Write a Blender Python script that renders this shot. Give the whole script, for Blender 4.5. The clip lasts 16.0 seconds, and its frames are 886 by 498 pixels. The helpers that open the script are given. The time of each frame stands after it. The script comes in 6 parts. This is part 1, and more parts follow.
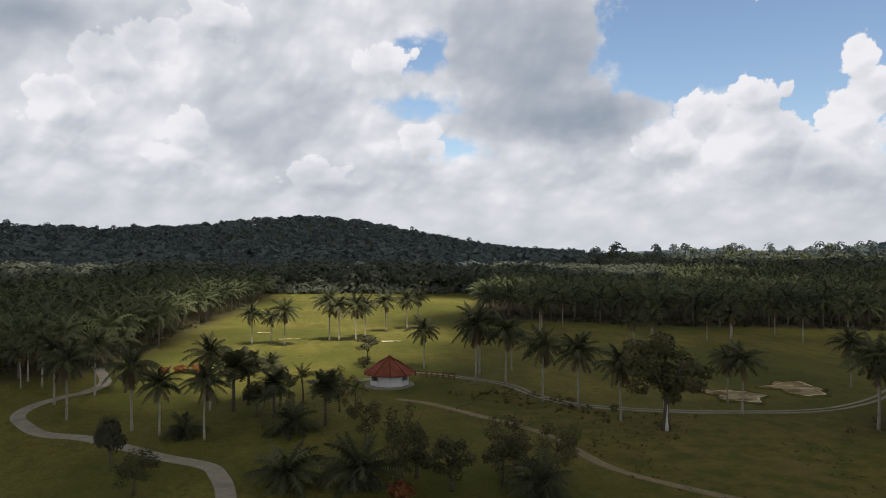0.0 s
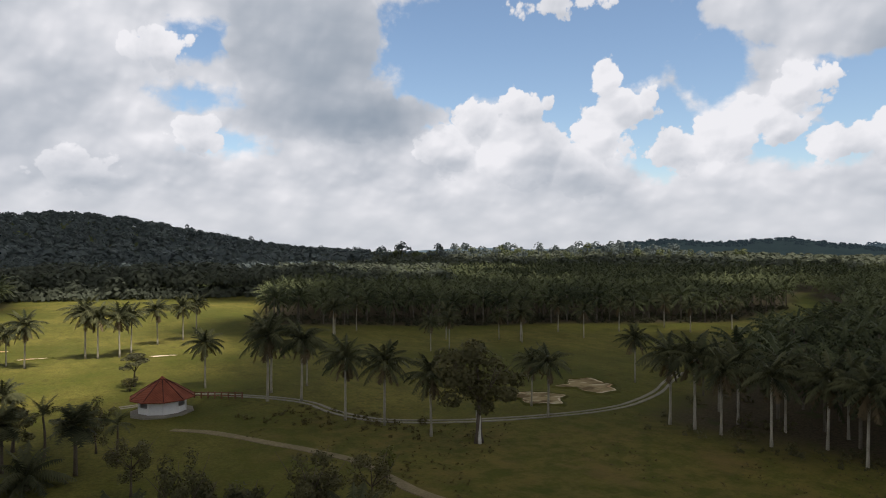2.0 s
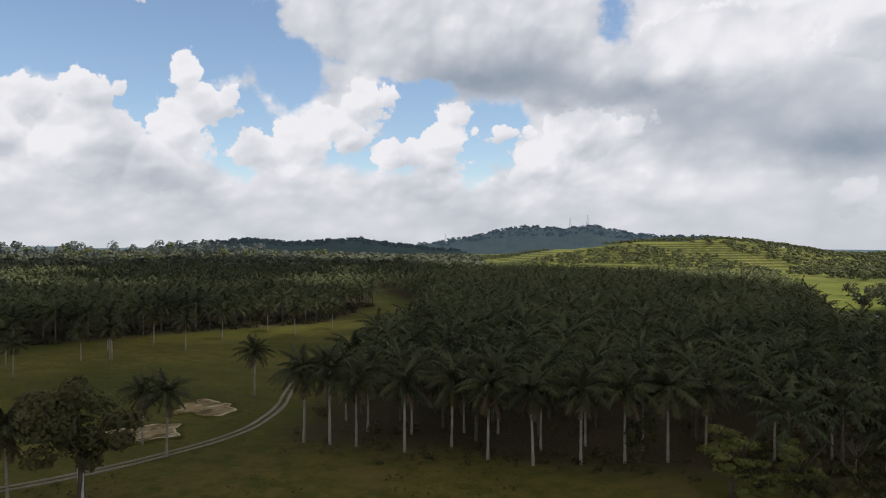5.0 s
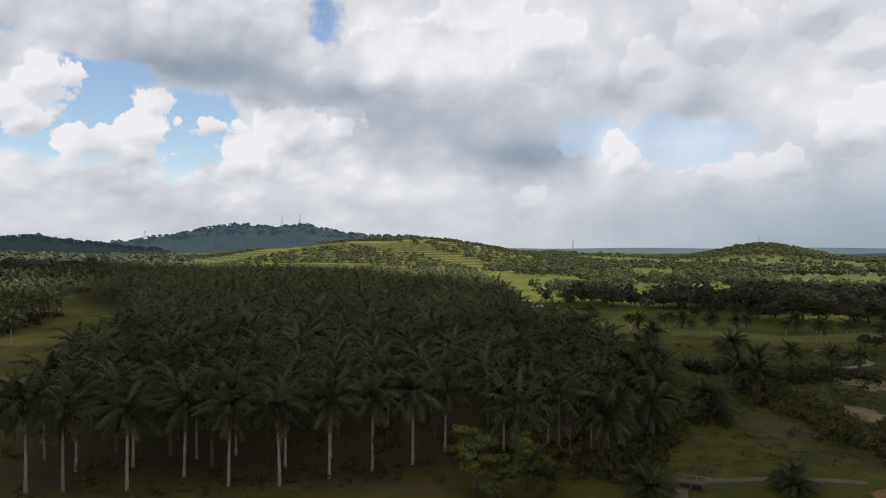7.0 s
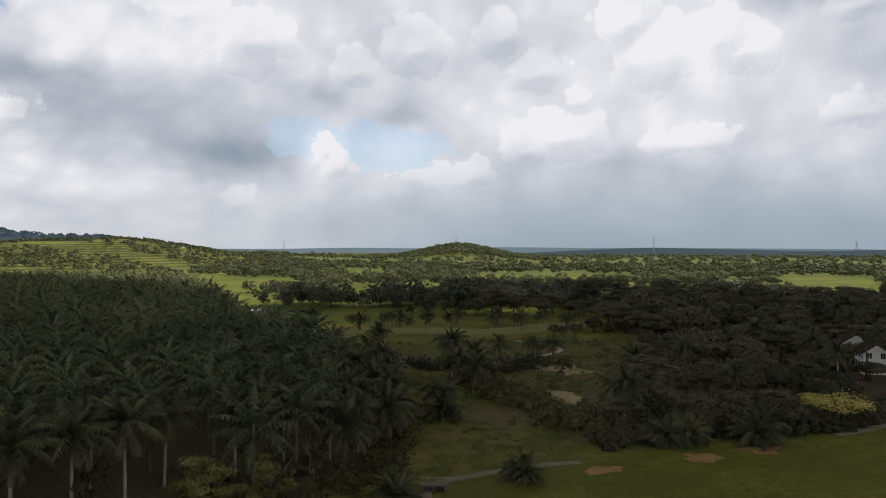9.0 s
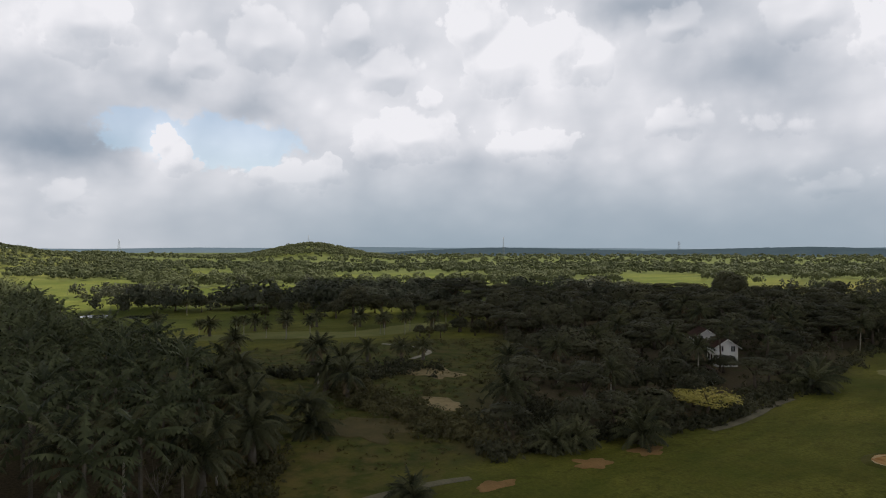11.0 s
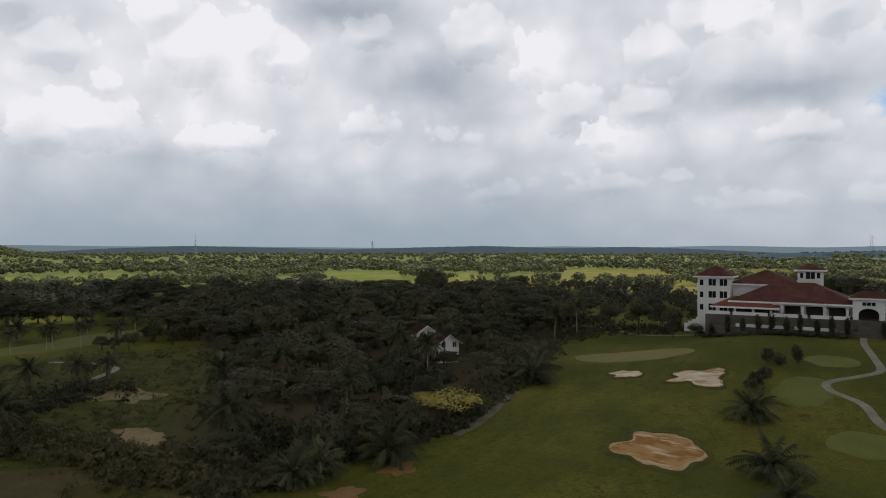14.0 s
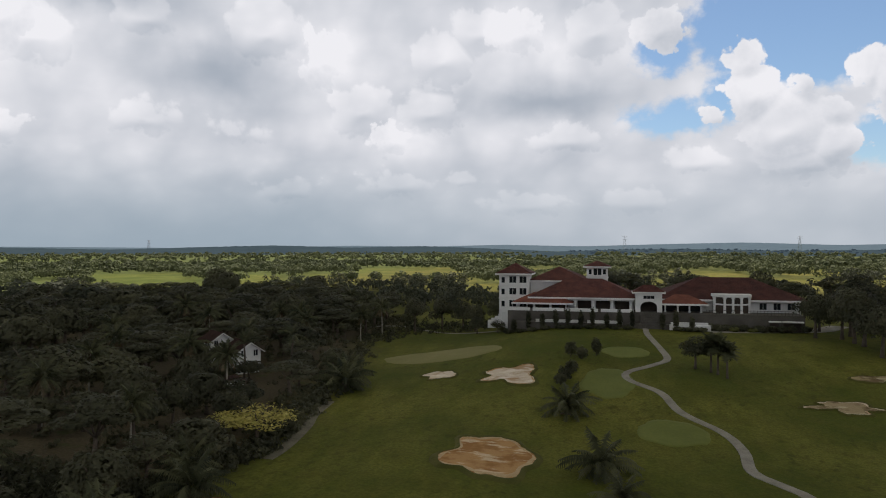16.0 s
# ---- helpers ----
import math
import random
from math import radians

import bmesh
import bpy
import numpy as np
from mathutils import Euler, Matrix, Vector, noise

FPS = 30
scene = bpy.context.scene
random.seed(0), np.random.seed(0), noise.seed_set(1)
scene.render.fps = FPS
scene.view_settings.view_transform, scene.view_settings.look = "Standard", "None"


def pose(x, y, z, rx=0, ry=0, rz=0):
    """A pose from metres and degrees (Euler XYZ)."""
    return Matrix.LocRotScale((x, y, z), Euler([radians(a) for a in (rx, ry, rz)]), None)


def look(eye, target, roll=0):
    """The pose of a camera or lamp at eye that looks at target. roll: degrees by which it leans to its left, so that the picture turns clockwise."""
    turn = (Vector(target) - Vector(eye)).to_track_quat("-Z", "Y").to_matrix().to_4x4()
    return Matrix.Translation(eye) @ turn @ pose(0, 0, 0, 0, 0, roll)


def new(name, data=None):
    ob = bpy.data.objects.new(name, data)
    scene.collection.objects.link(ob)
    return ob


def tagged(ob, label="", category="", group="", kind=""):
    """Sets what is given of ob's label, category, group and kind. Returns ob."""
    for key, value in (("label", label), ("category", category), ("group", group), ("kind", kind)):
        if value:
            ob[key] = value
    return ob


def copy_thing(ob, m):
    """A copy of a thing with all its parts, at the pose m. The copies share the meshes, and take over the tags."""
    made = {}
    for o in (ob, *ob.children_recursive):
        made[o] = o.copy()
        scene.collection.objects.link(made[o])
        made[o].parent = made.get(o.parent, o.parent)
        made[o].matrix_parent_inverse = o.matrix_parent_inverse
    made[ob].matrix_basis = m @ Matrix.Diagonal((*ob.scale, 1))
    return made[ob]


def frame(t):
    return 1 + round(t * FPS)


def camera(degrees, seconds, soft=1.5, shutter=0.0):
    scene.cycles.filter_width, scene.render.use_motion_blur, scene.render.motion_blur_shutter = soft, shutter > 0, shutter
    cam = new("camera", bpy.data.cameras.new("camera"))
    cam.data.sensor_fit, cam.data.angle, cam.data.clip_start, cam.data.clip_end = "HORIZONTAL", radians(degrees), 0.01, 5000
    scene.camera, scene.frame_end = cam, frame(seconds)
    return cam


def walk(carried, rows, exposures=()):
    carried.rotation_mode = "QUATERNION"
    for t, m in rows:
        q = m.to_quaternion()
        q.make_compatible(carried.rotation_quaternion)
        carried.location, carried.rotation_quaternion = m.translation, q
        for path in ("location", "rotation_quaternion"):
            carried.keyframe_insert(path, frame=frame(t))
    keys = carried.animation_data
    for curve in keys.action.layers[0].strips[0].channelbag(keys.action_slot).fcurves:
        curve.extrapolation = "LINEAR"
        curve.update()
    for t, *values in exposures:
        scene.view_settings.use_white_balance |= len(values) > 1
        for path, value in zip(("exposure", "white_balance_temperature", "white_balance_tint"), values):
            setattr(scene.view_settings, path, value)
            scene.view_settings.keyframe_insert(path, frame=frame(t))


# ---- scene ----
cam = camera(65.73, 16.0, 1.0)
# seconds, eye x, y, z, heading (clockwise from +y), pitch, roll
PATH = [
    (0.0, -0.00, 0.00, 22.50, 12.46, 0.00, 0.17),
    (0.5, 0.29, 2.69, 22.54, 16.84, -0.00, 0.14),
    (1.0, 0.60, 5.35, 22.57, 21.26, 0.01, 0.11),
    (1.5, 0.98, 7.84, 22.69, 25.67, -0.02, 0.08),
    (2.0, 1.30, 10.03, 22.84, 30.34, -0.03, 0.05),
    (2.5, 1.73, 12.18, 22.93, 35.39, -0.04, 0.10),
    (3.0, 2.18, 14.06, 23.08, 41.15, -0.10, 0.09),
    (3.5, 2.63, 15.88, 23.28, 46.96, -0.16, 0.09),
    (4.0, 2.96, 17.50, 23.48, 52.75, -0.19, 0.09),
    (4.2, 3.08, 18.11, 23.55, 55.07, -0.19, 0.12),
    (6.3, 3.73, 23.23, 24.74, 79.67, -0.06, 0.14),
    (6.5, 4.25, 23.72, 24.78, 82.11, -0.11, 0.18),
    (7.0, 5.17, 24.74, 24.94, 88.11, -0.14, 0.20),
    (7.5, 6.34, 25.46, 25.02, 94.01, -0.13, 0.27),
    (8.0, 7.87, 26.02, 25.02, 100.05, -0.07, 0.17),
    (8.5, 9.35, 26.55, 25.06, 106.00, -0.06, 0.11),
    (9.0, 10.90, 26.96, 25.17, 111.93, -0.08, 0.02),
    (9.2, 11.51, 27.11, 25.24, 114.28, -0.10, 0.03),
    (11.3, 21.33, 25.58, 24.76, 125.80, -0.08, 0.00),
    (11.5, 22.21, 25.23, 24.68, 127.16, -0.07, -0.00),
    (12.0, 24.44, 24.23, 24.53, 131.35, -0.09, 0.02),
    (12.5, 26.83, 23.03, 24.43, 135.82, -0.14, 0.03),
    (13.0, 29.03, 21.89, 24.33, 140.29, -0.17, 0.01),
    (13.5, 31.27, 20.56, 24.13, 144.80, -0.18, 0.09),
    (14.0, 33.31, 19.35, 23.98, 149.23, -0.15, 0.12),
    (14.5, 35.14, 18.03, 23.95, 153.59, -0.15, 0.15),
    (15.0, 36.72, 16.62, 23.88, 157.90, -0.16, 0.08),
    (15.5, 38.24, 15.11, 23.82, 162.19, -0.16, 0.04),
    (16.0, 39.71, 13.40, 23.76, 166.60, -0.18, -0.01),
]


def aim(x, y, z, heading, pitch, roll):
    a, p = radians(heading), radians(pitch)
    way = Vector((math.sin(a) * math.cos(p), math.cos(a) * math.cos(p), math.sin(p)))
    return look((x, y, z), Vector((x, y, z)) + way * 50, roll)


walk(cam, [(row[0], aim(*row[1:])) for row in PATH])

# ---- world, sun, exposure ----
SUN_AZ, SUN_EL = 168.0, 62.0
scene.view_settings.exposure = 0.0


class Nodes:
    """Short spelling for building node trees."""

    def __init__(self, tree):
        self.tree = tree

    def add(self, kind, **props):
        node = self.tree.nodes.new(kind)
        for key, value in props.items():
            setattr(node, key, value)
        return node

    def put(self, socket, value):
        if isinstance(value, bpy.types.NodeSocket):
            self.tree.links.new(value, socket)
        elif value is not None:
            socket.default_value = value

    def math(self, op, a, b=None, c=None, clamp=False):
        node = self.add("ShaderNodeMath", operation=op, use_clamp=clamp)
        for n, v in enumerate((a, b, c)):
            self.put(node.inputs[n], v)
        return node.outputs[0]

    def vec(self, op, a, b=None):
        node = self.add("ShaderNodeVectorMath", operation=op)
        self.put(node.inputs[0], a)
        self.put(node.inputs[1], b)
        return node.outputs["Value"] if op in ("DOT_PRODUCT", "LENGTH", "DISTANCE") else node.outputs[0]

    def noise(self, vector, scale, detail=4.0, rough=0.5, colour=False, dims="3D", distortion=0.0):
        node = self.add("ShaderNodeTexNoise", noise_dimensions=dims)
        self.put(node.inputs["Vector"], vector)
        self.put(node.inputs["Scale"], scale)
        self.put(node.inputs["Detail"], detail)
        self.put(node.inputs["Roughness"], rough)
        self.put(node.inputs["Distortion"], distortion)
        return node.outputs["Color" if colour else "Fac"]

    def step(self, value, low, high, to_low=0.0, to_high=1.0):
        node = self.add("ShaderNodeMapRange", interpolation_type="SMOOTHSTEP")
        for n, v in enumerate((value, low, high, to_low, to_high)):
            self.put(node.inputs[n], v)
        return node.outputs[0]

    def mix(self, fac, a, b, blend="MIX"):
        node = self.add("ShaderNodeMix", data_type="RGBA", blend_type=blend)
        self.put(node.inputs[0], fac)
        self.put(node.inputs[6], a)
        self.put(node.inputs[7], b)
        return node.outputs[2]


def rgb(r, g, b):
    return (r, g, b, 1.0)


def lumps(n, point, rows):
    """The sum of soft oval lumps: heading, height (degrees), half width, half height, amount."""
    total = None
    for az, el, wide, tall, amount in rows:
        off = n.vec("MULTIPLY", n.vec("SUBTRACT", point, (az, el, 0)), (1 / wide, 1 / tall, 0))
        bell = n.math("EXPONENT", n.math("MULTIPLY", n.vec("DOT_PRODUCT", off, off), -1.0))
        total = n.math("MULTIPLY_ADD", bell, amount, 0.0 if total is None else total)
    return total


# bright heaped clouds: heading, height, half width, half height in degrees
TOWERS_WEST = ((-8.1, 9.2, 1.7, 1.9), (-8.5, 7.3, 2.1, 1.3), (-10.7, 15.5, 2.4, 2.1), (-13.6, 13.6, 3.0, 2.1), (-6.0, 17.6, 2.6, 1.7), (-16.6, 10.2, 2.5, 2.5), (7.6,
               15.0, 2.7, 1.6), (10.6, 8.9, 1.9, 1.6), (2.0, 5.8, 2.7, 1.6), (33.2, 10.5, 2.1, 1.8), (30.7, 8.1, 2.7, 2.3), (36.7, 11.4, 2.1, 1.6), (39.1, 11.9, 0.8,
               0.8), (36.7, 8.0, 4.2, 3.3), (43.7, 13.5, 1.4, 1.5), (44.8, 11.2, 1.9, 1.9), (46.8, 11.4, 1.2, 1.2), (43.6, 9.2, 2.6, 2.4), (41.4, 6.6, 3.3, 2.4))
# bright heaped clouds: heading, height, half width, half height in degrees
TOWERS_NORTH = ((49.4, 7.7, 2.4, 1.8), (52.8, 8.8, 2.7, 2.2), (55.1, 10.2, 2.0, 1.6), (57.9, 12.1, 2.4, 1.7), (59.2, 12.4, 1.1, 1.2), (56.6, 9.1, 2.2, 1.4), (65.1,
                10.8, 1.3, 1.5), (64.2, 8.9, 1.9, 1.8), (60.7, 7.7, 3.1, 1.6), (64.2, 7.2, 2.4, 1.3), (69.7, 9.7, 2.2, 0.7), (71.7, 6.7, 2.3, 1.6), (73.7, 8.5, 1.5,
                1.8), (40.0, 19.3, 3.3, 0.8), (75.8, 9.3, 3.3, 2.3), (71.7, 7.4, 2.3, 1.4), (80.0, 9.6, 1.9, 0.9))
# bright heaped clouds: heading, height, half width, half height in degrees
TOWERS_EAST = ((102.0, 8.3, 1.1, 1.4), (102.9, 6.9, 1.4, 1.3), (104.3, 6.5, 1.0, 0.6), (109.6, 6.2, 1.9, 0.9), (111.9, 5.9, 2.5, 1.1), (114.4, 6.2, 1.7, 1.3), (82.9,
               15.3, 3.3, 2.6), (85.7, 16.1, 2.4, 2.4), (91.3, 18.1, 4.1, 2.8), (96.3, 16.5, 4.0, 2.3), (118.8, 8.3, 2.7, 2.1), (122.8, 12.0, 1.3, 1.0), (121.9, 9.3,
               3.9, 2.2), (132.9, 8.4, 2.3, 1.1), (129.3, 15.2, 3.8, 3.3), (133.6, 16.0, 2.3, 2.8), (127.0, 17.9, 2.8, 2.8), (156.6, 15.3, 1.8, 2.3), (130.7, 8.4,
               2.8, 1.2))
# bright heaped clouds: heading, height, half width, half height in degrees
TOWERS_SOUTH = ((190.4, 14.0, 1.4, 1.6), (190.8, 11.5, 2.0, 2.2), (194.3, 12.2, 1.0, 1.3), (193.1, 8.8, 3.0, 2.6), (196.3, 10.0, 1.4, 1.1), (198.4, 12.3, 1.2, 1.8),
                (199.3, 11.4, 1.3, 2.4), (188.4, 10.2, 1.0, 0.6), (196.4, 7.4, 2.1, 2.0), (184.0, 16.9, 2.1, 1.8), (162.2, 8.9, 1.5, 1.3), (173.0, 17.3, 2.8, 1.6),
                (194.6, 6.3, 3.3, 1.3))
# softer heaps in the layered eastern sky
PUFFS_EAST = ((104.6, 14.5, 2.0, 2.0), (109.6, 16.3, 3.0, 2.7), (96.3, 15.1, 3.1, 2.0), (116.7, 17.2, 2.3, 2.3), (119.5, 14.3, 2.8, 1.9), (143.1, 9.9, 2.6, 1.3), (149.8, 9.1, 2.4, 1.0), (153.7, 4.7, 2.3, 0.9), (95.3, 3.8, 2.0, 1.4), (143.1, 17.2, 2.2, 1.6), (121.3, 9.6, 3.5, 2.1))
PUFFS_SOUTH = ((152.1, 16.9, 3.1, 2.7), (135.8, 15.1, 2.8, 2.4), (166.4, 15.3, 2.8, 2.4), (169.7, 17.4, 2.8, 1.9), (162.6, 5.2, 2.8, 1.1), (168.3, 5.7, 1.9, 0.8), (173.5, 3.6, 3.7, 1.0), (182.5, 3.7, 3.5, 1.0), (179.0, 17.1, 2.7, 2.3), (142.8, 10.3, 2.0, 1.0), (186.8, 6.7, 2.5, 1.1), (176.7, 8.8, 3.2, 1.3), (159.8, 11.2, 2.8, 2.3), (165.5, 11.2, 2.8, 1.8))
# blue gaps
GAPS = ((10.6, 15.9, 2.5, 1.2), (10.4, 11.8, 2.0, 0.8), (13.0, 8.4, 1.9, 0.7), (38.1, 16.8, 14.1, 4.7), (29.8, 13.2, 3.6, 2.8), (40.5, 11.2, 3.3, 3.3), (47.8,
        9.3, 2.8, 3.5), (51.7, 14.1, 2.7, 2.8), (61.3, 11.0, 2.7, 2.7), (58.4, 7.9, 3.7, 1.4), (68.1, 9.4, 3.2, 2.7), (66.9, 7.0, 1.6, 1.7), (54.9, 16.8, 1.7,
        1.3), (62.0, 12.9, 2.7, 1.5), (68.0, 8.9, 2.9, 2.2), (78.4, 18.2, 0.9, 1.5), (100.2, 8.9, 2.2, 1.1), (106.3, 8.3, 4.7, 1.6), (195.4, 16.5, 9.1, 4.6),
        (184.7, 15.2, 2.1, 1.5), (185.3, 10.1, 3.0, 1.1), (189.2, 11.6, 1.6, 1.6), (199.2, 7.6, 1.5, 1.7))
# grey flat-bottomed clouds in front
GREY = ((19.0, 16.6, 6.5, 6.1), (20.6, 11.0, 8.1, 2.5), (26.6, 10.9, 4.4, 1.7), (54.0, 18.1, 3.4, 2.1), (62.2, 16.9, 9.1, 3.5), (71.0, 14.9, 7.1, 2.9), (75.8,
        13.8, 8.9, 2.6), (85.7, 15.2, 6.6, 3.1))
# broad shade (+) and light (-) on the clouds: heading, height, half width, half height, amount
SHADES_WEST = ((-18.4, 16.2, 5.9, 2.8, 0.5), (-1.6, 12.2, 6.2, 4.1, 0.2), (-12.5, 14.3, 5.4, 2.6, -0.25), (-5.1, 16.7, 4.3, 2.3, -0.2), (-8.1, 9.2, 2.3, 2.2, -0.3),
               (-2.0, 8.2, 4.0, 2.7, 0.24), (-17.3, 9.4, 3.2, 2.5, -0.1), (7.1, 15.2, 3.3, 1.6, -0.25), (10.4, 8.9, 2.4, 1.4, -0.25), (19.3, 16.5, 7.0, 5.6, 0.34),
               (24.4, 10.3, 6.8, 2.1, 0.5), (-16.2, 3.8, 5.8, 1.0, 0.15), (33.5, 9.3, 5.1, 2.8, -0.3), (43.8, 13.5, 2.4, 1.9, -0.3), (43.3, 8.5, 3.3, 2.4, -0.2))
# broad shade (+) and light (-) on the clouds: heading, height, half width, half height, amount
SHADES_NORTH = ((52.6, 8.8, 4.1, 2.3, -0.3), (57.9, 12.1, 2.2, 1.8, -0.3), (64.2, 8.7, 3.6, 2.2, -0.3), (68.1, 13.7, 7.5, 1.8, 0.55), (62.2, 17.9, 3.3, 1.8, -0.1),
                (73.1, 7.6, 2.4, 2.4, -0.25), (79.1, 12.1, 6.6, 1.4, 0.36), (83.8, 15.5, 5.2, 2.4, -0.3), (92.7, 17.2, 5.9, 3.2, -0.35), (86.6, 9.8, 6.1, 2.8, 0.3),
                (93.6, 7.6, 5.9, 1.6, 0.42), (102.1, 7.5, 1.7, 2.2, -0.45), (108.3, 14.2, 3.8, 2.3, -0.2), (108.3, 10.9, 2.3, 1.1, 0.38), (75.3, 9.3, 3.7, 2.3, -0.2),
                (102.3, 12.3, 2.5, 1.3, 0.2))
# broad shade (+) and light (-) on the clouds: heading, height, half width, half height, amount
SHADES_EAST = ((96.3, 10.9, 4.5, 2.8, 0.28), (96.3, 6.9, 4.5, 1.8, 0.22), (102.6, 12.3, 2.3, 1.3, 0.2), (85.2, 4.8, 11.8, 1.2, -0.15), (111.5, 6.1, 5.1, 1.2, -0.35), (121.5, 9.1, 5.7, 2.0, -0.15), (132.9, 15.2, 5.6, 2.9, -0.25), (129.3, 16.1, 6.6, 3.8,
               -0.25), (140.0, 18.7, 5.4, 1.6, 0.5), (148.2, 13.5, 4.9, 1.9, 0.42), (156.6, 15.3, 2.1, 2.3, -0.45), (121.3, 9.4, 4.7, 2.3, -0.12), (130.7, 8.7, 4.2,
               1.4, -0.2), (149.4, 5.3, 4.5, 1.0, 0.2), (162.6, 8.9, 2.3, 1.9, -0.3), (174.9, 11.9, 6.0, 1.3, 0.42), (173.5, 17.3, 3.7, 2.1, -0.2), (191.6, 13.1,
               3.1, 2.6, -0.2), (194.3, 5.7, 3.7, 0.8, 0.22))


def cloud_group():
    """Heaped relief of the clouds in degrees, about zero on the whole, at a heading and a height in degrees."""
    tree = bpy.data.node_groups.new("cloud relief", "ShaderNodeTree")
    tree.interface.new_socket("Point", in_out="INPUT", socket_type="NodeSocketVector")
    tree.interface.new_socket("Broad", in_out="OUTPUT", socket_type="NodeSocketFloat")
    tree.interface.new_socket("Fine", in_out="OUTPUT", socket_type="NodeSocketFloat")
    tree.interface.new_socket("Form", in_out="OUTPUT", socket_type="NodeSocketFloat")
    n = Nodes(tree)
    point = n.add("NodeGroupInput").outputs[0]
    split = n.add("ShaderNodeSeparateXYZ")
    n.put(split.inputs[0], point)
    # near the horizon the layer is seen edge on
    low = n.math("MULTIPLY", n.math("LOGARITHM", n.math("MAXIMUM", n.math("MULTIPLY_ADD", split.outputs[1], 0.25, 1.0), 0.1), 2.718282), 5.0)
    low = n.math("MULTIPLY_ADD", split.outputs[1], 0.7, low)
    join = n.add("ShaderNodeCombineXYZ")
    n.put(join.inputs[0], split.outputs[0])
    n.put(join.inputs[1], low)
    flat = join.outputs[0]
    drift = n.vec("SUBTRACT", n.noise(flat, 0.17, 1.0, 0.4, colour=True), (0.5, 0.5, 0.5))
    bent = n.vec("ADD", flat, n.vec("MULTIPLY", drift, (1.5, 1.3, 0.0)))
    ends = n.add("NodeGroupOutput")
    total = n.math("MULTIPLY_ADD", n.noise(flat, 0.13, 3, 0.5), 3.0, -1.5)
    for k, (scale, amount) in enumerate(((0.20, 1.9), (0.46, 1.35), (1.05, 0.75), (2.4, 0.34), (5.2, 0.15))):
        cell = n.add("ShaderNodeTexVoronoi", feature="SMOOTH_F1", voronoi_dimensions="2D")
        cell.inputs["Smoothness"].default_value = 0.22
        n.put(cell.inputs["Vector"], n.vec("ADD", bent, (scale * 3.7, scale * 7.1, 0)))
        cell.inputs["Scale"].default_value = scale
        total = n.math("MULTIPLY_ADD", n.math("SUBTRACT", 0.42, cell.outputs["Distance"]), amount, total)
        if k == 0:
            broad = total
        if k < 3:
            soft = n.add("ShaderNodeTexVoronoi", feature="SMOOTH_F1", voronoi_dimensions="2D")
            soft.inputs["Smoothness"].default_value = 0.55
            n.put(soft.inputs["Vector"], n.vec("ADD", bent, (scale * 3.7, scale * 7.1, 0)))
            soft.inputs["Scale"].default_value = scale
            form = n.math("MULTIPLY_ADD", soft.outputs["Distance"], (-1.9, -0.75, -0.16)[k], form if k else 1.1)
    n.put(ends.inputs[2], form)
    n.put(ends.inputs[0], total)
    n.put(ends.inputs[1], n.math("SUBTRACT", total, broad))
    return tree


def oval_union(n, point, rows):
    """How deep, in degrees, a spot lies inside the union of ovals."""
    deep = None
    for az, el, wide, tall in rows:
        off = n.vec("MULTIPLY", n.vec("SUBTRACT", point, (az, el, 0)), (1 / wide, 1 / tall, 0))
        m = min(wide, tall)
        one = n.math("MULTIPLY_ADD", n.vec("LENGTH", off), -m, m)
        deep = one if deep is None else n.math("MAXIMUM", deep, one)
    return deep


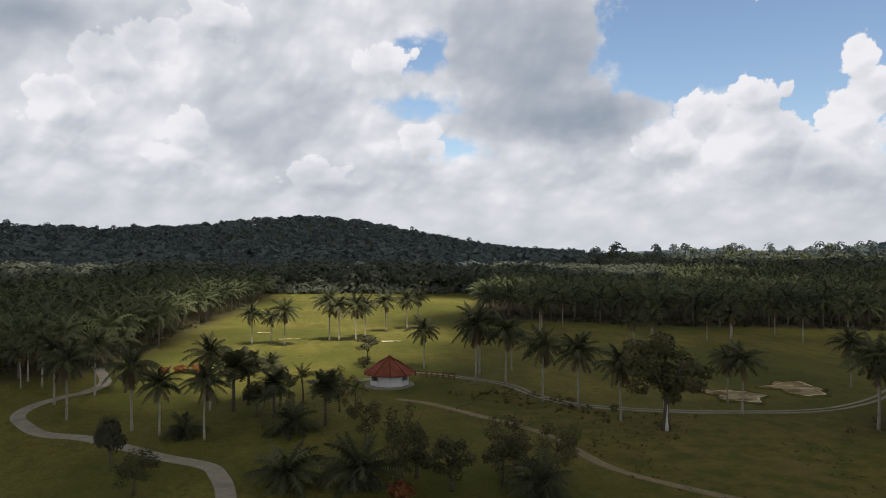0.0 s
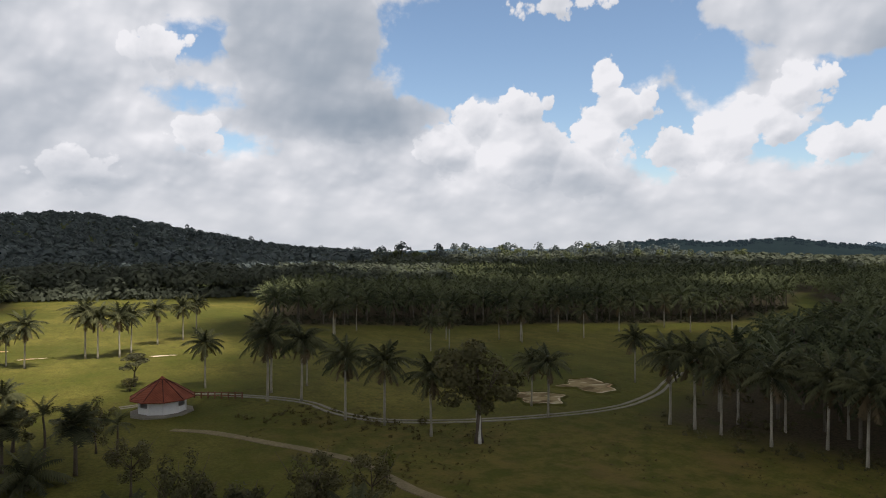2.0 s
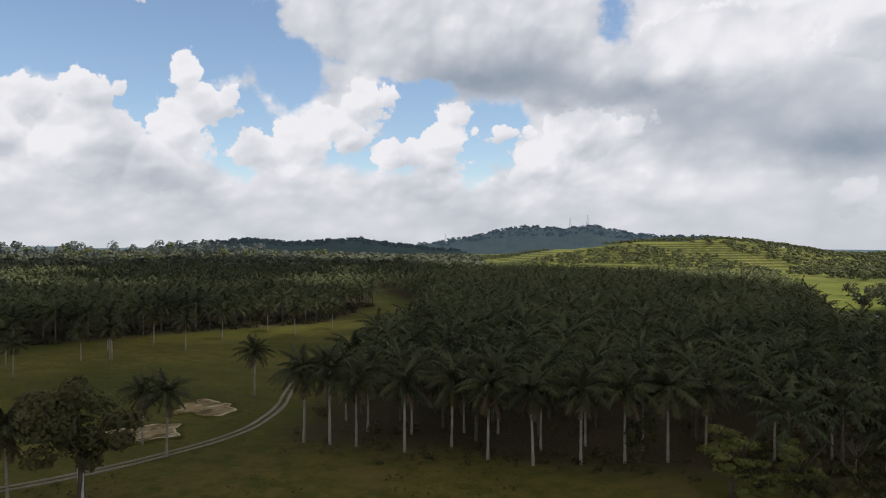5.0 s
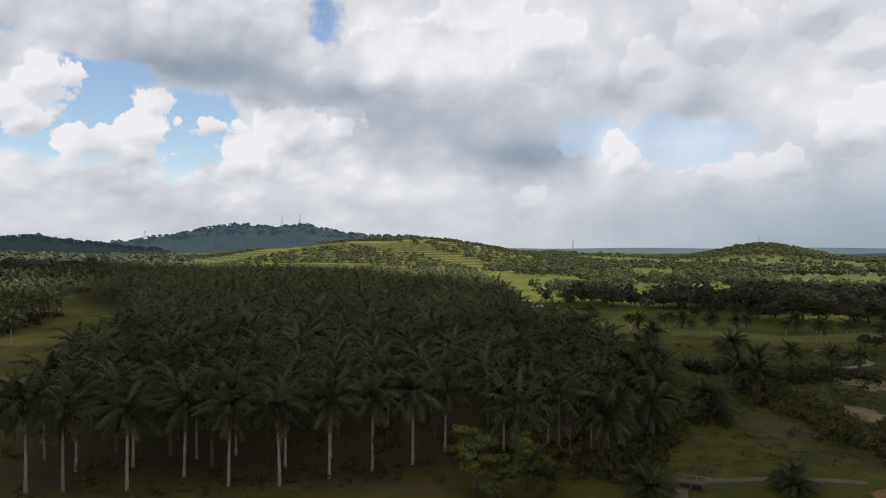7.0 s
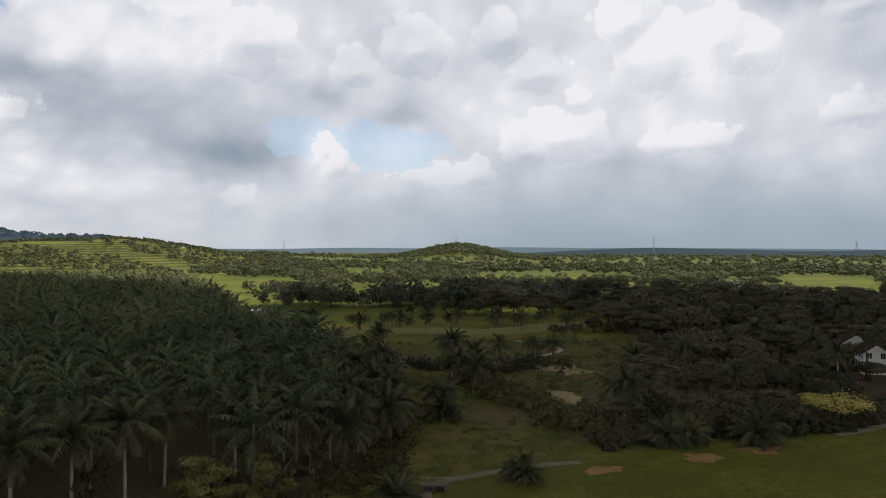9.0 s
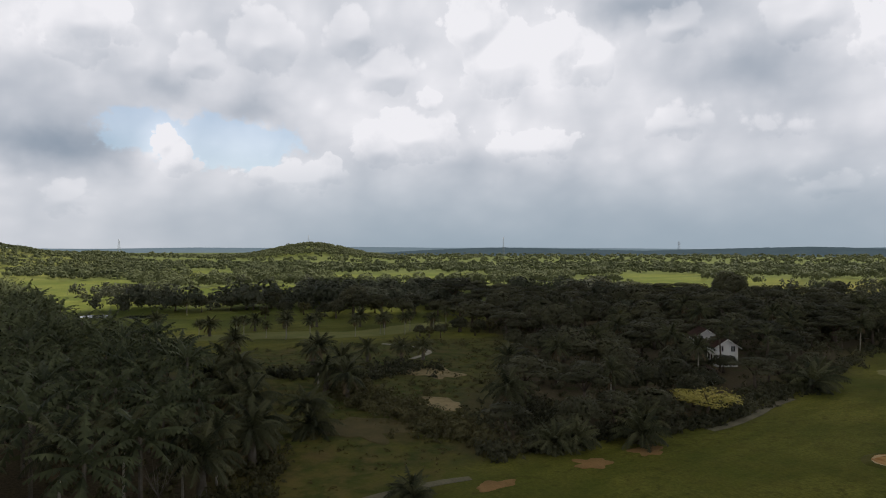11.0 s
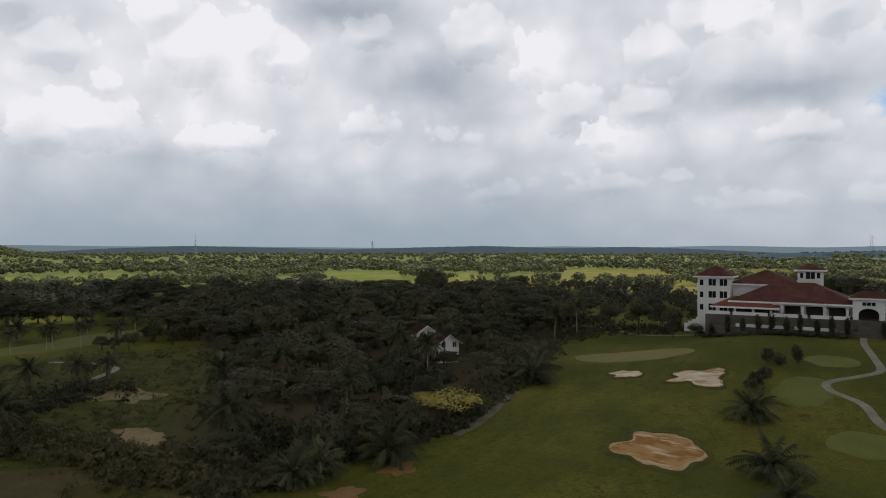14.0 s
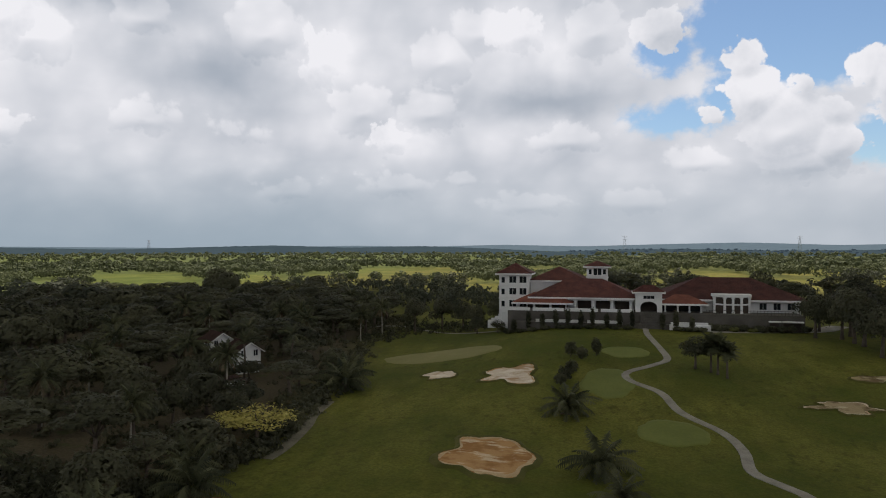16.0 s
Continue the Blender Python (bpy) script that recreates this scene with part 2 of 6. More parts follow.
def make_world():
    world = bpy.data.worlds.new("sky")
    scene.world = world
    world.use_nodes = True
    world.node_tree.nodes.clear()
    n = Nodes(world.node_tree)
    way = n.add("ShaderNodeTexCoord").outputs["Generated"]
    axes = n.add("ShaderNodeSeparateXYZ")
    n.put(axes.inputs[0], way)
    x, y, z = axes.outputs
    az = n.math("MULTIPLY", n.math("ARCTAN2", x, y), 57.2958)
    az = n.math("ADD", az, n.math("MULTIPLY", n.math("LESS_THAN", az, -90.0), 360.0))
    el = n.math("MULTIPLY", n.math("ARCSINE", z), 57.2958)
    point = n.add("ShaderNodeCombineXYZ")
    n.put(point.inputs[0], az)
    n.put(point.inputs[1], el)
    p = point.outputs[0]
    group = cloud_group()

    def relief(at):
        node = n.add("ShaderNodeGroup", node_tree=group)
        n.put(node.inputs[0], at)
        return node.outputs

    here, lit_side = relief(p), relief(n.vec("ADD", p, (-0.13, 0.24, 0)))
    bands = n.noise(n.vec("MULTIPLY", p, (0.05, 0.14, 0)), 1.6, 5, 0.5)
    wisps = n.noise(n.vec("MULTIPLY", p, (0.7, 1.0, 0)), 1.1, 5, 0.6)
    veil = n.math("MULTIPLY_ADD", here[1], 0.55, n.math("MULTIPLY", oval_union(n, p, GAPS), -1.0))
    veil = n.step(n.math("MULTIPLY_ADD", wisps, 1.4, n.math("SUBTRACT", veil, 0.7)), -0.45, 0.75)
    towers = (*TOWERS_WEST, *TOWERS_NORTH, *TOWERS_EAST, *TOWERS_SOUTH)
    deep = oval_union(n, p, towers)
    heap = n.math("MULTIPLY_ADD", here[1], 0.95, deep)
    # above zero towards the underside of a heap, below zero towards its top
    under = n.math("SUBTRACT", oval_union(n, n.vec("ADD", p, (-0.3, 0.8, 0)), towers), deep)
    heap_mask = n.step(heap, -0.10, 0.22)
    front = n.step(n.math("MULTIPLY_ADD", here[1], 0.55, oval_union(n, p, GREY)), -0.15, 0.45)
    veil = n.math("MAXIMUM", veil, n.math("MULTIPLY", n.step(az, 88.0, 96.0), n.step(az, 150.0, 130.0, 0.0, 0.55)))
    cover = n.math("MAXIMUM", n.math("MAXIMUM", veil, heap_mask), n.math("MAXIMUM", front, n.step(el, 6.5, 3.5)))
    slope = n.math("SUBTRACT", lit_side[2], here[2])
    soft_p = n.vec("ADD", p, n.vec("MULTIPLY", n.vec("SUBTRACT", n.noise(p, 0.35, 3, 0.5, colour=True), (0.5, 0.5, 0.5)), (3.0, 2.2, 0)))
    shade = n.math("ADD", lumps(n, soft_p, (*SHADES_WEST, *SHADES_NORTH, *SHADES_EAST)), n.math("MULTIPLY_ADD", bands, 0.45, 0.10))
    modelled = n.math("ADD", n.step(heap, 0.0, 1.5, -0.16, 0.0), n.step(under, -0.5, 0.75, -0.06, 0.26))
    heaped = n.math("MULTIPLY_ADD", modelled, heap_mask, shade)
    soft_deep = oval_union(n, p, (*PUFFS_EAST, *PUFFS_SOUTH))
    soft_under = n.math("SUBTRACT", oval_union(n, n.vec("ADD", p, (-0.2, 0.8, 0)), (*PUFFS_EAST, *PUFFS_SOUTH)), soft_deep)
    soft_mask = n.step(n.math("MULTIPLY_ADD", here[1], 0.8, soft_deep), -0.12, 0.40)
    heaped = n.math("MULTIPLY_ADD", n.step(soft_under, -0.45, 0.6, -0.17, 0.14), n.math("MULTIPLY", soft_mask, n.math("SUBTRACT", 1.0, heap_mask)), heaped)
    mixed = n.add("ShaderNodeMix", data_type="FLOAT")
    n.put(mixed.inputs[0], front)
    n.put(mixed.inputs[2], heaped)
    n.put(mixed.inputs[3], n.math("ADD", shade, 0.10))
    shade = mixed.outputs[0]
    # the heaps are modelled by the light where they are bright, the dark undersides are smooth
    crisp = n.math("MULTIPLY", n.step(shade, 0.85, 0.25, 0.25, 0.80), n.math("MULTIPLY", n.step(el, 1.0, 6.0, 0.35, 1.0), n.step(az, 72.0, 98.0, 0.8, 0.12)))
    shade = n.math("MULTIPLY_ADD", here[2], n.math("MULTIPLY", n.step(shade, 0.9, 0.3, -0.06, -0.24), n.step(az, 72.0, 98.0, 1.0, 0.85)), n.math("MULTIPLY_ADD", slope, crisp, shade))
    overhead = n.step(el, 22.0, 38.0)
    shade = n.math("ADD", n.math("MINIMUM", n.math("MAXIMUM", shade, 0.0), 1.0), n.math("MULTIPLY", overhead, 0.8), clamp=True)
    lit = n.mix(shade, rgb(0.860, 0.855, 0.895), rgb(0.265, 0.320, 0.395))
    lit = n.mix(n.math("MULTIPLY", overhead, 0.9), lit, rgb(0.30, 0.295, 0.28))
    east = n.math("MULTIPLY", n.step(az, 82.0, 122.0), n.step(az, 150.0, 185.0, 1.0, 0.6))
    haze = n.math("MULTIPLY", n.math("MULTIPLY_ADD", n.step(el, n.math("MULTIPLY_ADD", east, 2.0, 7.0), 1.5), 0.85, n.step(el, 2.5, 0.0, 0.0, 0.15)), n.math("MULTIPLY_ADD", east, 0.46, 0.46))
    lit = n.mix(haze, lit, n.mix(east, rgb(0.56, 0.585, 0.63), rgb(0.300, 0.375, 0.445)))
    sky = n.add("ShaderNodeTexSky", sky_type="NISHITA", sun_disc=False, sun_elevation=radians(SUN_EL), sun_rotation=radians(SUN_AZ), dust_density=0.4, ozone_density=2.0)
    blue = n.mix(1.0, sky.outputs[0], n.mix(n.step(az, 120.0, 185.0), rgb(0.150, 0.145, 0.140), rgb(0.095, 0.100, 0.103)), "MULTIPLY")
    out = n.mix(cover, blue, lit)
    shader = n.add("ShaderNodeBackground")
    n.put(shader.inputs[0], out)
    shader.inputs[1].default_value = 1.0
    n.put(n.add("ShaderNodeOutputWorld").inputs[0], shader.outputs[0])


make_world()
sun = bpy.data.lights.new("sun", "SUN")
sun.energy, sun.angle, sun.color = 5.0, radians(1.5), (1.0, 0.93, 0.80)
SUN_WAY = Vector((math.sin(radians(SUN_AZ)) * math.cos(radians(SUN_EL)), math.cos(radians(SUN_AZ)) * math.cos(radians(SUN_EL)), math.sin(radians(SUN_EL))))
new("sun", sun).matrix_world = look(SUN_WAY * 1000, (0, 0, 0))

# ---- materials ----
def material(name, build, rough=0.8, gloss=0.3, translucent=0.0, metal=0.0):
    """build(n, coords) gives a colour socket or colour, and a height socket or None for fine relief."""
    mat = bpy.data.materials.new(name)
    mat.use_nodes = True
    mat.node_tree.nodes.clear()
    n = Nodes(mat.node_tree)
    colour, relief = build(n)
    shader = n.add("ShaderNodeBsdfPrincipled")
    n.put(shader.inputs["Base Color"], colour)
    shader.inputs["Roughness"].default_value = rough
    shader.inputs["Specular IOR Level"].default_value = gloss
    shader.inputs["Metallic"].default_value = metal
    if relief:
        bump = n.add("ShaderNodeBump")
        bump.inputs["Strength"].default_value = relief[1]
        bump.inputs["Distance"].default_value = relief[2]
        n.put(bump.inputs["Height"], relief[0])
        n.put(shader.inputs["Normal"], bump.outputs[0])
    end = shader.outputs[0]
    if translucent:
        thin, both = n.add("ShaderNodeBsdfTranslucent"), n.add("ShaderNodeMixShader")
        n.put(thin.inputs[0], colour)
        both.inputs[0].default_value = translucent
        n.put(both.inputs[1], end)
        n.put(both.inputs[2], thin.outputs[0])
        end = both.outputs[0]
    n.put(n.add("ShaderNodeOutputMaterial").inputs[0], end)
    return mat


def place_of(n):
    return n.add("ShaderNodeNewGeometry").outputs["Position"]


def leafy(name, dark, light, island=True, translucent=0.25, rough=0.55, yellow=None):
    dark, light = [[a * b for a, b in zip(c, (1.07, 0.97, 1.22))] for c in (dark, light)]

    def build(n):
        geo = n.add("ShaderNodeNewGeometry")
        each = n.add("ShaderNodeObjectInfo").outputs["Random"]
        crown = n.step(n.noise(geo.outputs["Position"], 0.16, 2, 0.5), 0.32, 0.68)
        fac = n.math("MULTIPLY_ADD", each, 0.5, n.math("MULTIPLY_ADD", geo.outputs["Random Per Island"], 0.18, n.math("MULTIPLY", crown, 0.32))) if island else each
        col = n.mix(fac, rgb(*dark), rgb(*light))
        drift = n.noise(geo.outputs["Position"], 0.05, 3, 0.6)
        col = n.mix(n.step(drift, 0.45, 0.7, 0.0, 0.5), col, rgb(*(yellow or [v * 1.25 for v in light])))
        sprays = n.noise(geo.outputs["Position"], 0.8, 3, 0.6)
        col = n.mix(n.step(sprays, 0.5, 0.72, 0.0, 0.4), col, rgb(*[v * 1.4 for v in light]))
        return col, None

    return material(name, build, rough, 0.05, translucent)


def plain(name, a, b, scale=1.0, rough=0.8, gloss=0.3, bump=0.3, dist=0.03, metal=0.0):
    def build(n):
        p = place_of(n)
        grain = n.noise(p, 9.0 * scale, 5, 0.6)
        stain = n.noise(p, 0.7 * scale, 4, 0.6)
        each = n.add("ShaderNodeObjectInfo").outputs["Random"]
        fac = n.math("ADD", n.math("MULTIPLY", grain, 0.45), n.math("MULTIPLY", stain, 0.55))
        col = n.mix(n.step(fac, 0.3, 0.7), rgb(*a), rgb(*b))
        col = n.mix(n.math("MULTIPLY", each, 0.25), col, rgb(*[v * 0.7 for v in a]))
        return col, (grain, bump, dist)

    return material(name, build, rough, gloss, metal=metal)


def sand_look(n, damp, mid, pale):
    """Raked sand with damp hollows and washed pale streaks."""
    p = place_of(n)
    wide, streak, grain = n.noise(p, 0.28, 4, 0.6), n.noise(n.vec("MULTIPLY", p, (0.5, 1.2, 1.0)), 0.55, 5, 0.6), n.noise(p, 6.0, 5, 0.6)
    col = n.mix(n.step(wide, 0.40, 0.56), rgb(*damp), rgb(*mid))
    col = n.mix(n.step(streak, 0.53, 0.63, 0.0, 0.85), col, rgb(*pale))
    col = n.mix(n.step(grain, 0.35, 0.7, 0.0, 0.3), col, rgb(*damp))
    return col, (grain, 0.4, 0.05)


def ground_look(n):
    p = place_of(n)
    cover = n.add("ShaderNodeAttribute", attribute_name="soil").outputs["Fac"]
    rough = n.add("ShaderNodeAttribute", attribute_name="rough").outputs["Fac"]
    woods = n.add("ShaderNodeAttribute", attribute_name="woods").outputs["Fac"]
    fine, mid, wide = n.noise(p, 2.6, 6, 0.65), n.noise(p, 0.22, 5, 0.6), n.noise(p, 0.03, 4, 0.55)
    turf = n.mix(n.step(wide, 0.36, 0.64), rgb(0.088, 0.095, 0.020), rgb(0.190, 0.166, 0.042))
    turf = n.mix(n.step(n.noise(n.vec("MULTIPLY", p, (0.55, 0.16, 1.0)), 0.5, 4, 0.6), 0.42, 0.66, 0.0, 0.5), turf, rgb(0.066, 0.080, 0.012))
    turf = n.mix(n.step(mid, 0.40, 0.70, 0.0, 0.55), turf, rgb(0.122, 0.104, 0.026))
    turf = n.mix(n.step(fine, 0.34, 0.66, 0.0, 0.55), turf, rgb(0.052, 0.060, 0.014))
    tufts = n.noise(n.vec("MULTIPLY", p, (1.0, 0.7, 1.0)), 0.75, 6, 0.68)
    worn = n.noise(p, 0.075, 4, 0.6)
    turf = n.mix(n.math("MULTIPLY", n.step(tufts, 0.50, 0.68, 0.0, 0.75), n.step(worn, 0.38, 0.60, 0.25, 1.0)), turf, rgb(0.058, 0.052, 0.016))
    turf = n.mix(n.math("MULTIPLY", n.step(tufts, 0.44, 0.30, 0.0, 0.5), n.step(worn, 0.5, 0.68)), turf, rgb(0.175, 0.150, 0.055))
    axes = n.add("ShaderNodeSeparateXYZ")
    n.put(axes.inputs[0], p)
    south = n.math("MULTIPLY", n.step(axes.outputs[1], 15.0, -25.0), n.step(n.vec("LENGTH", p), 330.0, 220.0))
    # southern fairways greener and darker: the cloud shade there is put into the colour
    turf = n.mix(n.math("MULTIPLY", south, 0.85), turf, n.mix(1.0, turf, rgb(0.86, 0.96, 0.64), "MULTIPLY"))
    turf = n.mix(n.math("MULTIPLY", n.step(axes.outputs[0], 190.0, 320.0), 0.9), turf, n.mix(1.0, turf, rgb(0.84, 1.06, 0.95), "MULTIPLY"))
    weedy = n.mix(n.step(n.noise(p, 0.35, 6, 0.65), 0.38, 0.62), rgb(0.066, 0.082, 0.020), rgb(0.150, 0.126, 0.042))
    weedy = n.mix(n.step(n.noise(p, 0.11, 5, 0.6), 0.52, 0.68, 0, 0.6), weedy, rgb(0.185, 0.130, 0.062))
    # rough: slightly browner in the north, much darker in the south
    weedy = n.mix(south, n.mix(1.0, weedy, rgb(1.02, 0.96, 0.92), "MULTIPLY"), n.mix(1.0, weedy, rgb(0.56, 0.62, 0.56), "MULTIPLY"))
    col = n.mix(n.math("MULTIPLY", rough, n.step(mid, 0.25, 0.6, 0.45, 1.0)), turf, weedy)
    dirt = n.mix(n.step(fine, 0.3, 0.7), rgb(0.052, 0.043, 0.027), rgb(0.100, 0.078, 0.050))
    dirt = n.mix(n.step(mid, 0.55, 0.7, 0, 0.7), dirt, rgb(0.05, 0.065, 0.02))
    col = n.mix(n.math("MULTIPLY", cover, n.step(mid, 0.2, 0.45, 0.75, 1.0)), col, dirt)
    col = n.mix(woods, col, n.mix(mid, rgb(0.060, 0.078, 0.030), rgb(0.100, 0.116, 0.044)))
    col = n.mix(1.0, col, rgb(1.06, 1.04, 1.04), "MULTIPLY")
    return col, (n.math("ADD", fine, n.math("MULTIPLY", mid, 2.0)), 0.5, 0.12)


M = {
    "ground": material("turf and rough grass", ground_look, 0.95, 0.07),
    "frond": leafy("oil palm frond", (0.026, 0.034, 0.016), (0.104, 0.116, 0.048), island=False, translucent=0.2, rough=0.6),
    "fronds": leafy("oil palm crown", (0.019, 0.029, 0.015), (0.128, 0.155, 0.060), translucent=0.2, rough=0.6),
    "dry": leafy("dry palm frond", (0.080, 0.070, 0.032), (0.150, 0.126, 0.060), island=False, translucent=0.1),
    "leaf": leafy("dark broad leaves", (0.027, 0.033, 0.018), (0.108, 0.116, 0.054)),
    "leaf_mid": leafy("green broad leaves", (0.052, 0.059, 0.025), (0.122, 0.121, 0.046)),
    "leaf_yellow": leafy("yellow green leaves", (0.30, 0.30, 0.060), (0.54, 0.50, 0.13)),
    "leaf_bright": leafy("light green leaves", (0.085, 0.105, 0.028), (0.175, 0.195, 0.052)),
    "leaf_red": leafy("reddish shrub leaves", (0.120, 0.050, 0.020), (0.230, 0.110, 0.035)),
    # far and hill woods lightened, the hill also blued: aerial haze put into colour
    "wood": leafy("far woodland lightened for haze", (0.046, 0.062, 0.042), (0.100, 0.120, 0.070)),
    "hazed_hill_wood": leafy("hill rainforest with haze in its colour", (0.078, 0.108, 0.090), (0.120, 0.152, 0.122)),
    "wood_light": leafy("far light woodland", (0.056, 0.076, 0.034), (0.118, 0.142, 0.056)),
    "wood_mid": leafy("broad woodland", (0.046, 0.058, 0.034), (0.100, 0.114, 0.060)),
    "trunk": plain("grey palm trunk", (0.25, 0.225, 0.18), (0.46, 0.42, 0.345), 1.0, 0.9, 0.2, 0.6, 0.05),
    # darker trunk copy: the shade under the plantation crowns is put into its colour
    "dark_trunk": plain("palm trunk with shade in its colour", (0.09, 0.075, 0.055), (0.20, 0.175, 0.14), 1.0, 0.9, 0.2, 0.6, 0.05),
    "weed": leafy("dry weeds", (0.060, 0.062, 0.020), (0.125, 0.112, 0.040)),
    "bark": plain("dark bark", (0.07, 0.055, 0.042), (0.15, 0.12, 0.09), 1.2, 0.9, 0.2, 0.7, 0.04),
    "pale_bark": plain("pale grey bark", (0.40, 0.38, 0.34), (0.66, 0.63, 0.57), 1.2, 0.85, 0.2, 0.5, 0.04),
    "path": plain("worn concrete path", (0.19, 0.17, 0.14), (0.34, 0.31, 0.265), 0.6, 0.9, 0.2, 0.3, 0.02),
    "track": plain("sandy track", (0.15, 0.12, 0.075), (0.30, 0.245, 0.165), 0.5, 0.95, 0.1, 0.4, 0.03),
    "dusty": plain("worn earth track", (0.11, 0.10, 0.07), (0.21, 0.19, 0.14), 0.5, 0.95, 0.1, 0.4, 0.03),
    "sand": material("orange bunker sand", lambda n: sand_look(n, (0.30, 0.150, 0.055), (0.46, 0.27, 0.115), (0.68, 0.55, 0.38)), 0.95, 0.05),
    "pale_sand": material("pale bunker sand", lambda n: sand_look(n, (0.40, 0.26, 0.15), (0.66, 0.56, 0.44), (0.80, 0.72, 0.62)), 0.95, 0.05),
    "worn_sand": material("worn brown bunker sand", lambda n: sand_look(n, (0.15, 0.105, 0.055), (0.36, 0.28, 0.165), (0.62, 0.54, 0.38)), 0.95, 0.05),
    "green": plain("putting green turf", (0.118, 0.136, 0.028), (0.160, 0.172, 0.040), 0.3, 0.9, 0.15, 0.2, 0.02),
    "tee": plain("dry tee turf", (0.195, 0.180, 0.060), (0.265, 0.235, 0.100), 0.3, 0.9, 0.15, 0.2, 0.02),
}


# ---- meshes ----
def hook(ob, parent):
    ob.parent = parent
    return ob


def part(name, bm, mat, parent=None, label=""):
    mesh = bpy.data.meshes.new(name)
    bm.to_mesh(mesh)
    bm.free()
    mesh.materials.append(M[mat])
    ob = new(name, mesh)
    ob.parent = parent
    return tagged(ob, label)


def raw(name, verts, faces, mat, smooth=False):
    """A mesh from arrays of corners and of faces with equal numbers of corners."""
    verts, faces = np.asarray(verts, np.float32), np.asarray(faces, np.int32)
    mesh = bpy.data.meshes.new(name)
    mesh.vertices.add(len(verts))
    mesh.vertices.foreach_set("co", verts.ravel())
    per = faces.shape[1]
    mesh.loops.add(faces.size)
    mesh.loops.foreach_set("vertex_index", faces.ravel())
    mesh.polygons.add(len(faces))
    mesh.polygons.foreach_set("loop_start", np.arange(len(faces), dtype=np.int32) * per)
    mesh.polygons.foreach_set("use_smooth", np.full(len(faces), smooth))
    mesh.update(calc_edges=True)
    mesh.materials.append(M[mat])
    return mesh


def empty(name, x, y, z, label, category, group="", turn=0.0, size=1.0):
    ob = new(name)
    ob.empty_display_size = 0.5
    ob.matrix_basis = pose(x, y, z, 0, 0, turn) @ Matrix.Scale(size, 4)
    return tagged(ob, label, category, group)


def box(bm, x0, y0, z0, x1, y1, z1):
    m = Matrix.Translation(((x0 + x1) / 2, (y0 + y1) / 2, (z0 + z1) / 2)) @ Matrix.Diagonal((x1 - x0, y1 - y0, z1 - z0, 1))
    return bmesh.ops.create_cube(bm, size=1.0, matrix=m)["verts"]


def tube(bm, spots, sides=8):
    """A closed tube along spots of (place, radius)."""
    rings = []
    for n, (place, r) in enumerate(spots):
        ahead = (Vector(spots[min(n + 1, len(spots) - 1)][0]) - Vector(spots[max(n - 1, 0)][0])).normalized()
        side = ahead.orthogonal().normalized()
        up = ahead.cross(side)
        rings.append([bm.verts.new(Vector(place) + r * (math.cos(a) * side + math.sin(a) * up)) for a in (2 * math.pi * k / sides for k in range(sides))])
    for low, high in zip(rings, rings[1:]):
        for k in range(sides):
            best = bm.faces.new((low[k], low[(k + 1) % sides], high[(k + 1) % sides], high[k]))
            best.smooth = True
    bm.faces.new(rings[0][::-1])
    bm.faces.new(rings[-1])


# ---- terrain ----
def ease(a):
    a = np.clip(a, 0, 1)
    return a * a * (3 - 2 * a)


def swell(x, y):
    """Low mounds of the course."""
    return 0.22 * np.sin(x * 0.11 + 1.3) * np.sin(y * 0.09 + 0.4) + 0.15 * np.sin(x * 0.05 - y * 0.07)


def bump_at(x, y, az, far, wide, deep, height):
    """A rounded hill at a heading and a distance; wide in degrees, deep in metres."""
    d, a = np.hypot(x, y), np.degrees(np.arctan2(x, y))
    a = np.where(a < -90, a + 360, a)
    return height * np.exp(-(((a - az) / wide) ** 2) / 2 - ((d - far) / deep) ** 2 / 2)


def height(x, y):
    x, y = np.asarray(x, float), np.asarray(y, float)
    h = 5 * ease((-y - 70) / 70) * ease((85 - x) / 40) + swell(x, y) * ease(1.6 - np.hypot(x, y) / 600)
    h = h + bump_at(x, y, 2, 1500, 8.5, 330, 72) + bump_at(x, y, -21, 1300, 10, 300, 42) + bump_at(x, y, 42, 1100, 11, 220, 9)
    h = h + bump_at(x, y, 112.2, 1500, 2.9, 150, 30) + bump_at(x, y, 95, 1300, 6, 250, 12)
    h = h + bump_at(x, y, 105, 425, 2.6, 16, 4.5) + bump_at(x, y, 150, 520, 8, 60, 3.0)
    return h


def h_at(x, y):
    return float(height(x, y))


def inside(x, y, corners):
    x, y = np.asarray(x, float), np.asarray(y, float)
    hit = np.zeros(x.shape, bool)
    for (ax, ay), (bx, by) in zip(corners, corners[1:] + corners[:1]):
        if ay != by:
            hit ^= ((ay > y) != (by > y)) & (x < (bx - ax) * (y - ay) / (by - ay) + ax)
    return hit


# areas of the plan
PALMS_EAST = [(73, 76), (78, 38), (79, 28), (82, 13), (94, 3), (122, -7), (150, -8), (193, 5), (330, 6), (520, 20), (620, 260), (330, 215), (245, 142), (187, 113), (150, 104), (100, 86)]
PALMS_NORTH = [(57, 213), (94, 190), (112, 184), (134, 174), (182, 150), (245, 168), (330, 218), (640, 262), (560, 640), (150, 560), (95, 330)]
PALMS_WEST = [(-33, 133), (-9, 330), (-14, 372), (-260, 400), (-230, 105), (-60, 119)]
THICKET = [(83, -22), (83.5, -43), (80, -54), (80, -64), (83, -80), (87, -94), (94, -136), (103, -160), (100, -196), (140, -240), (230, -210), (205, -105), (170, -97), (139, -76), (113, -45), (98, -31)]
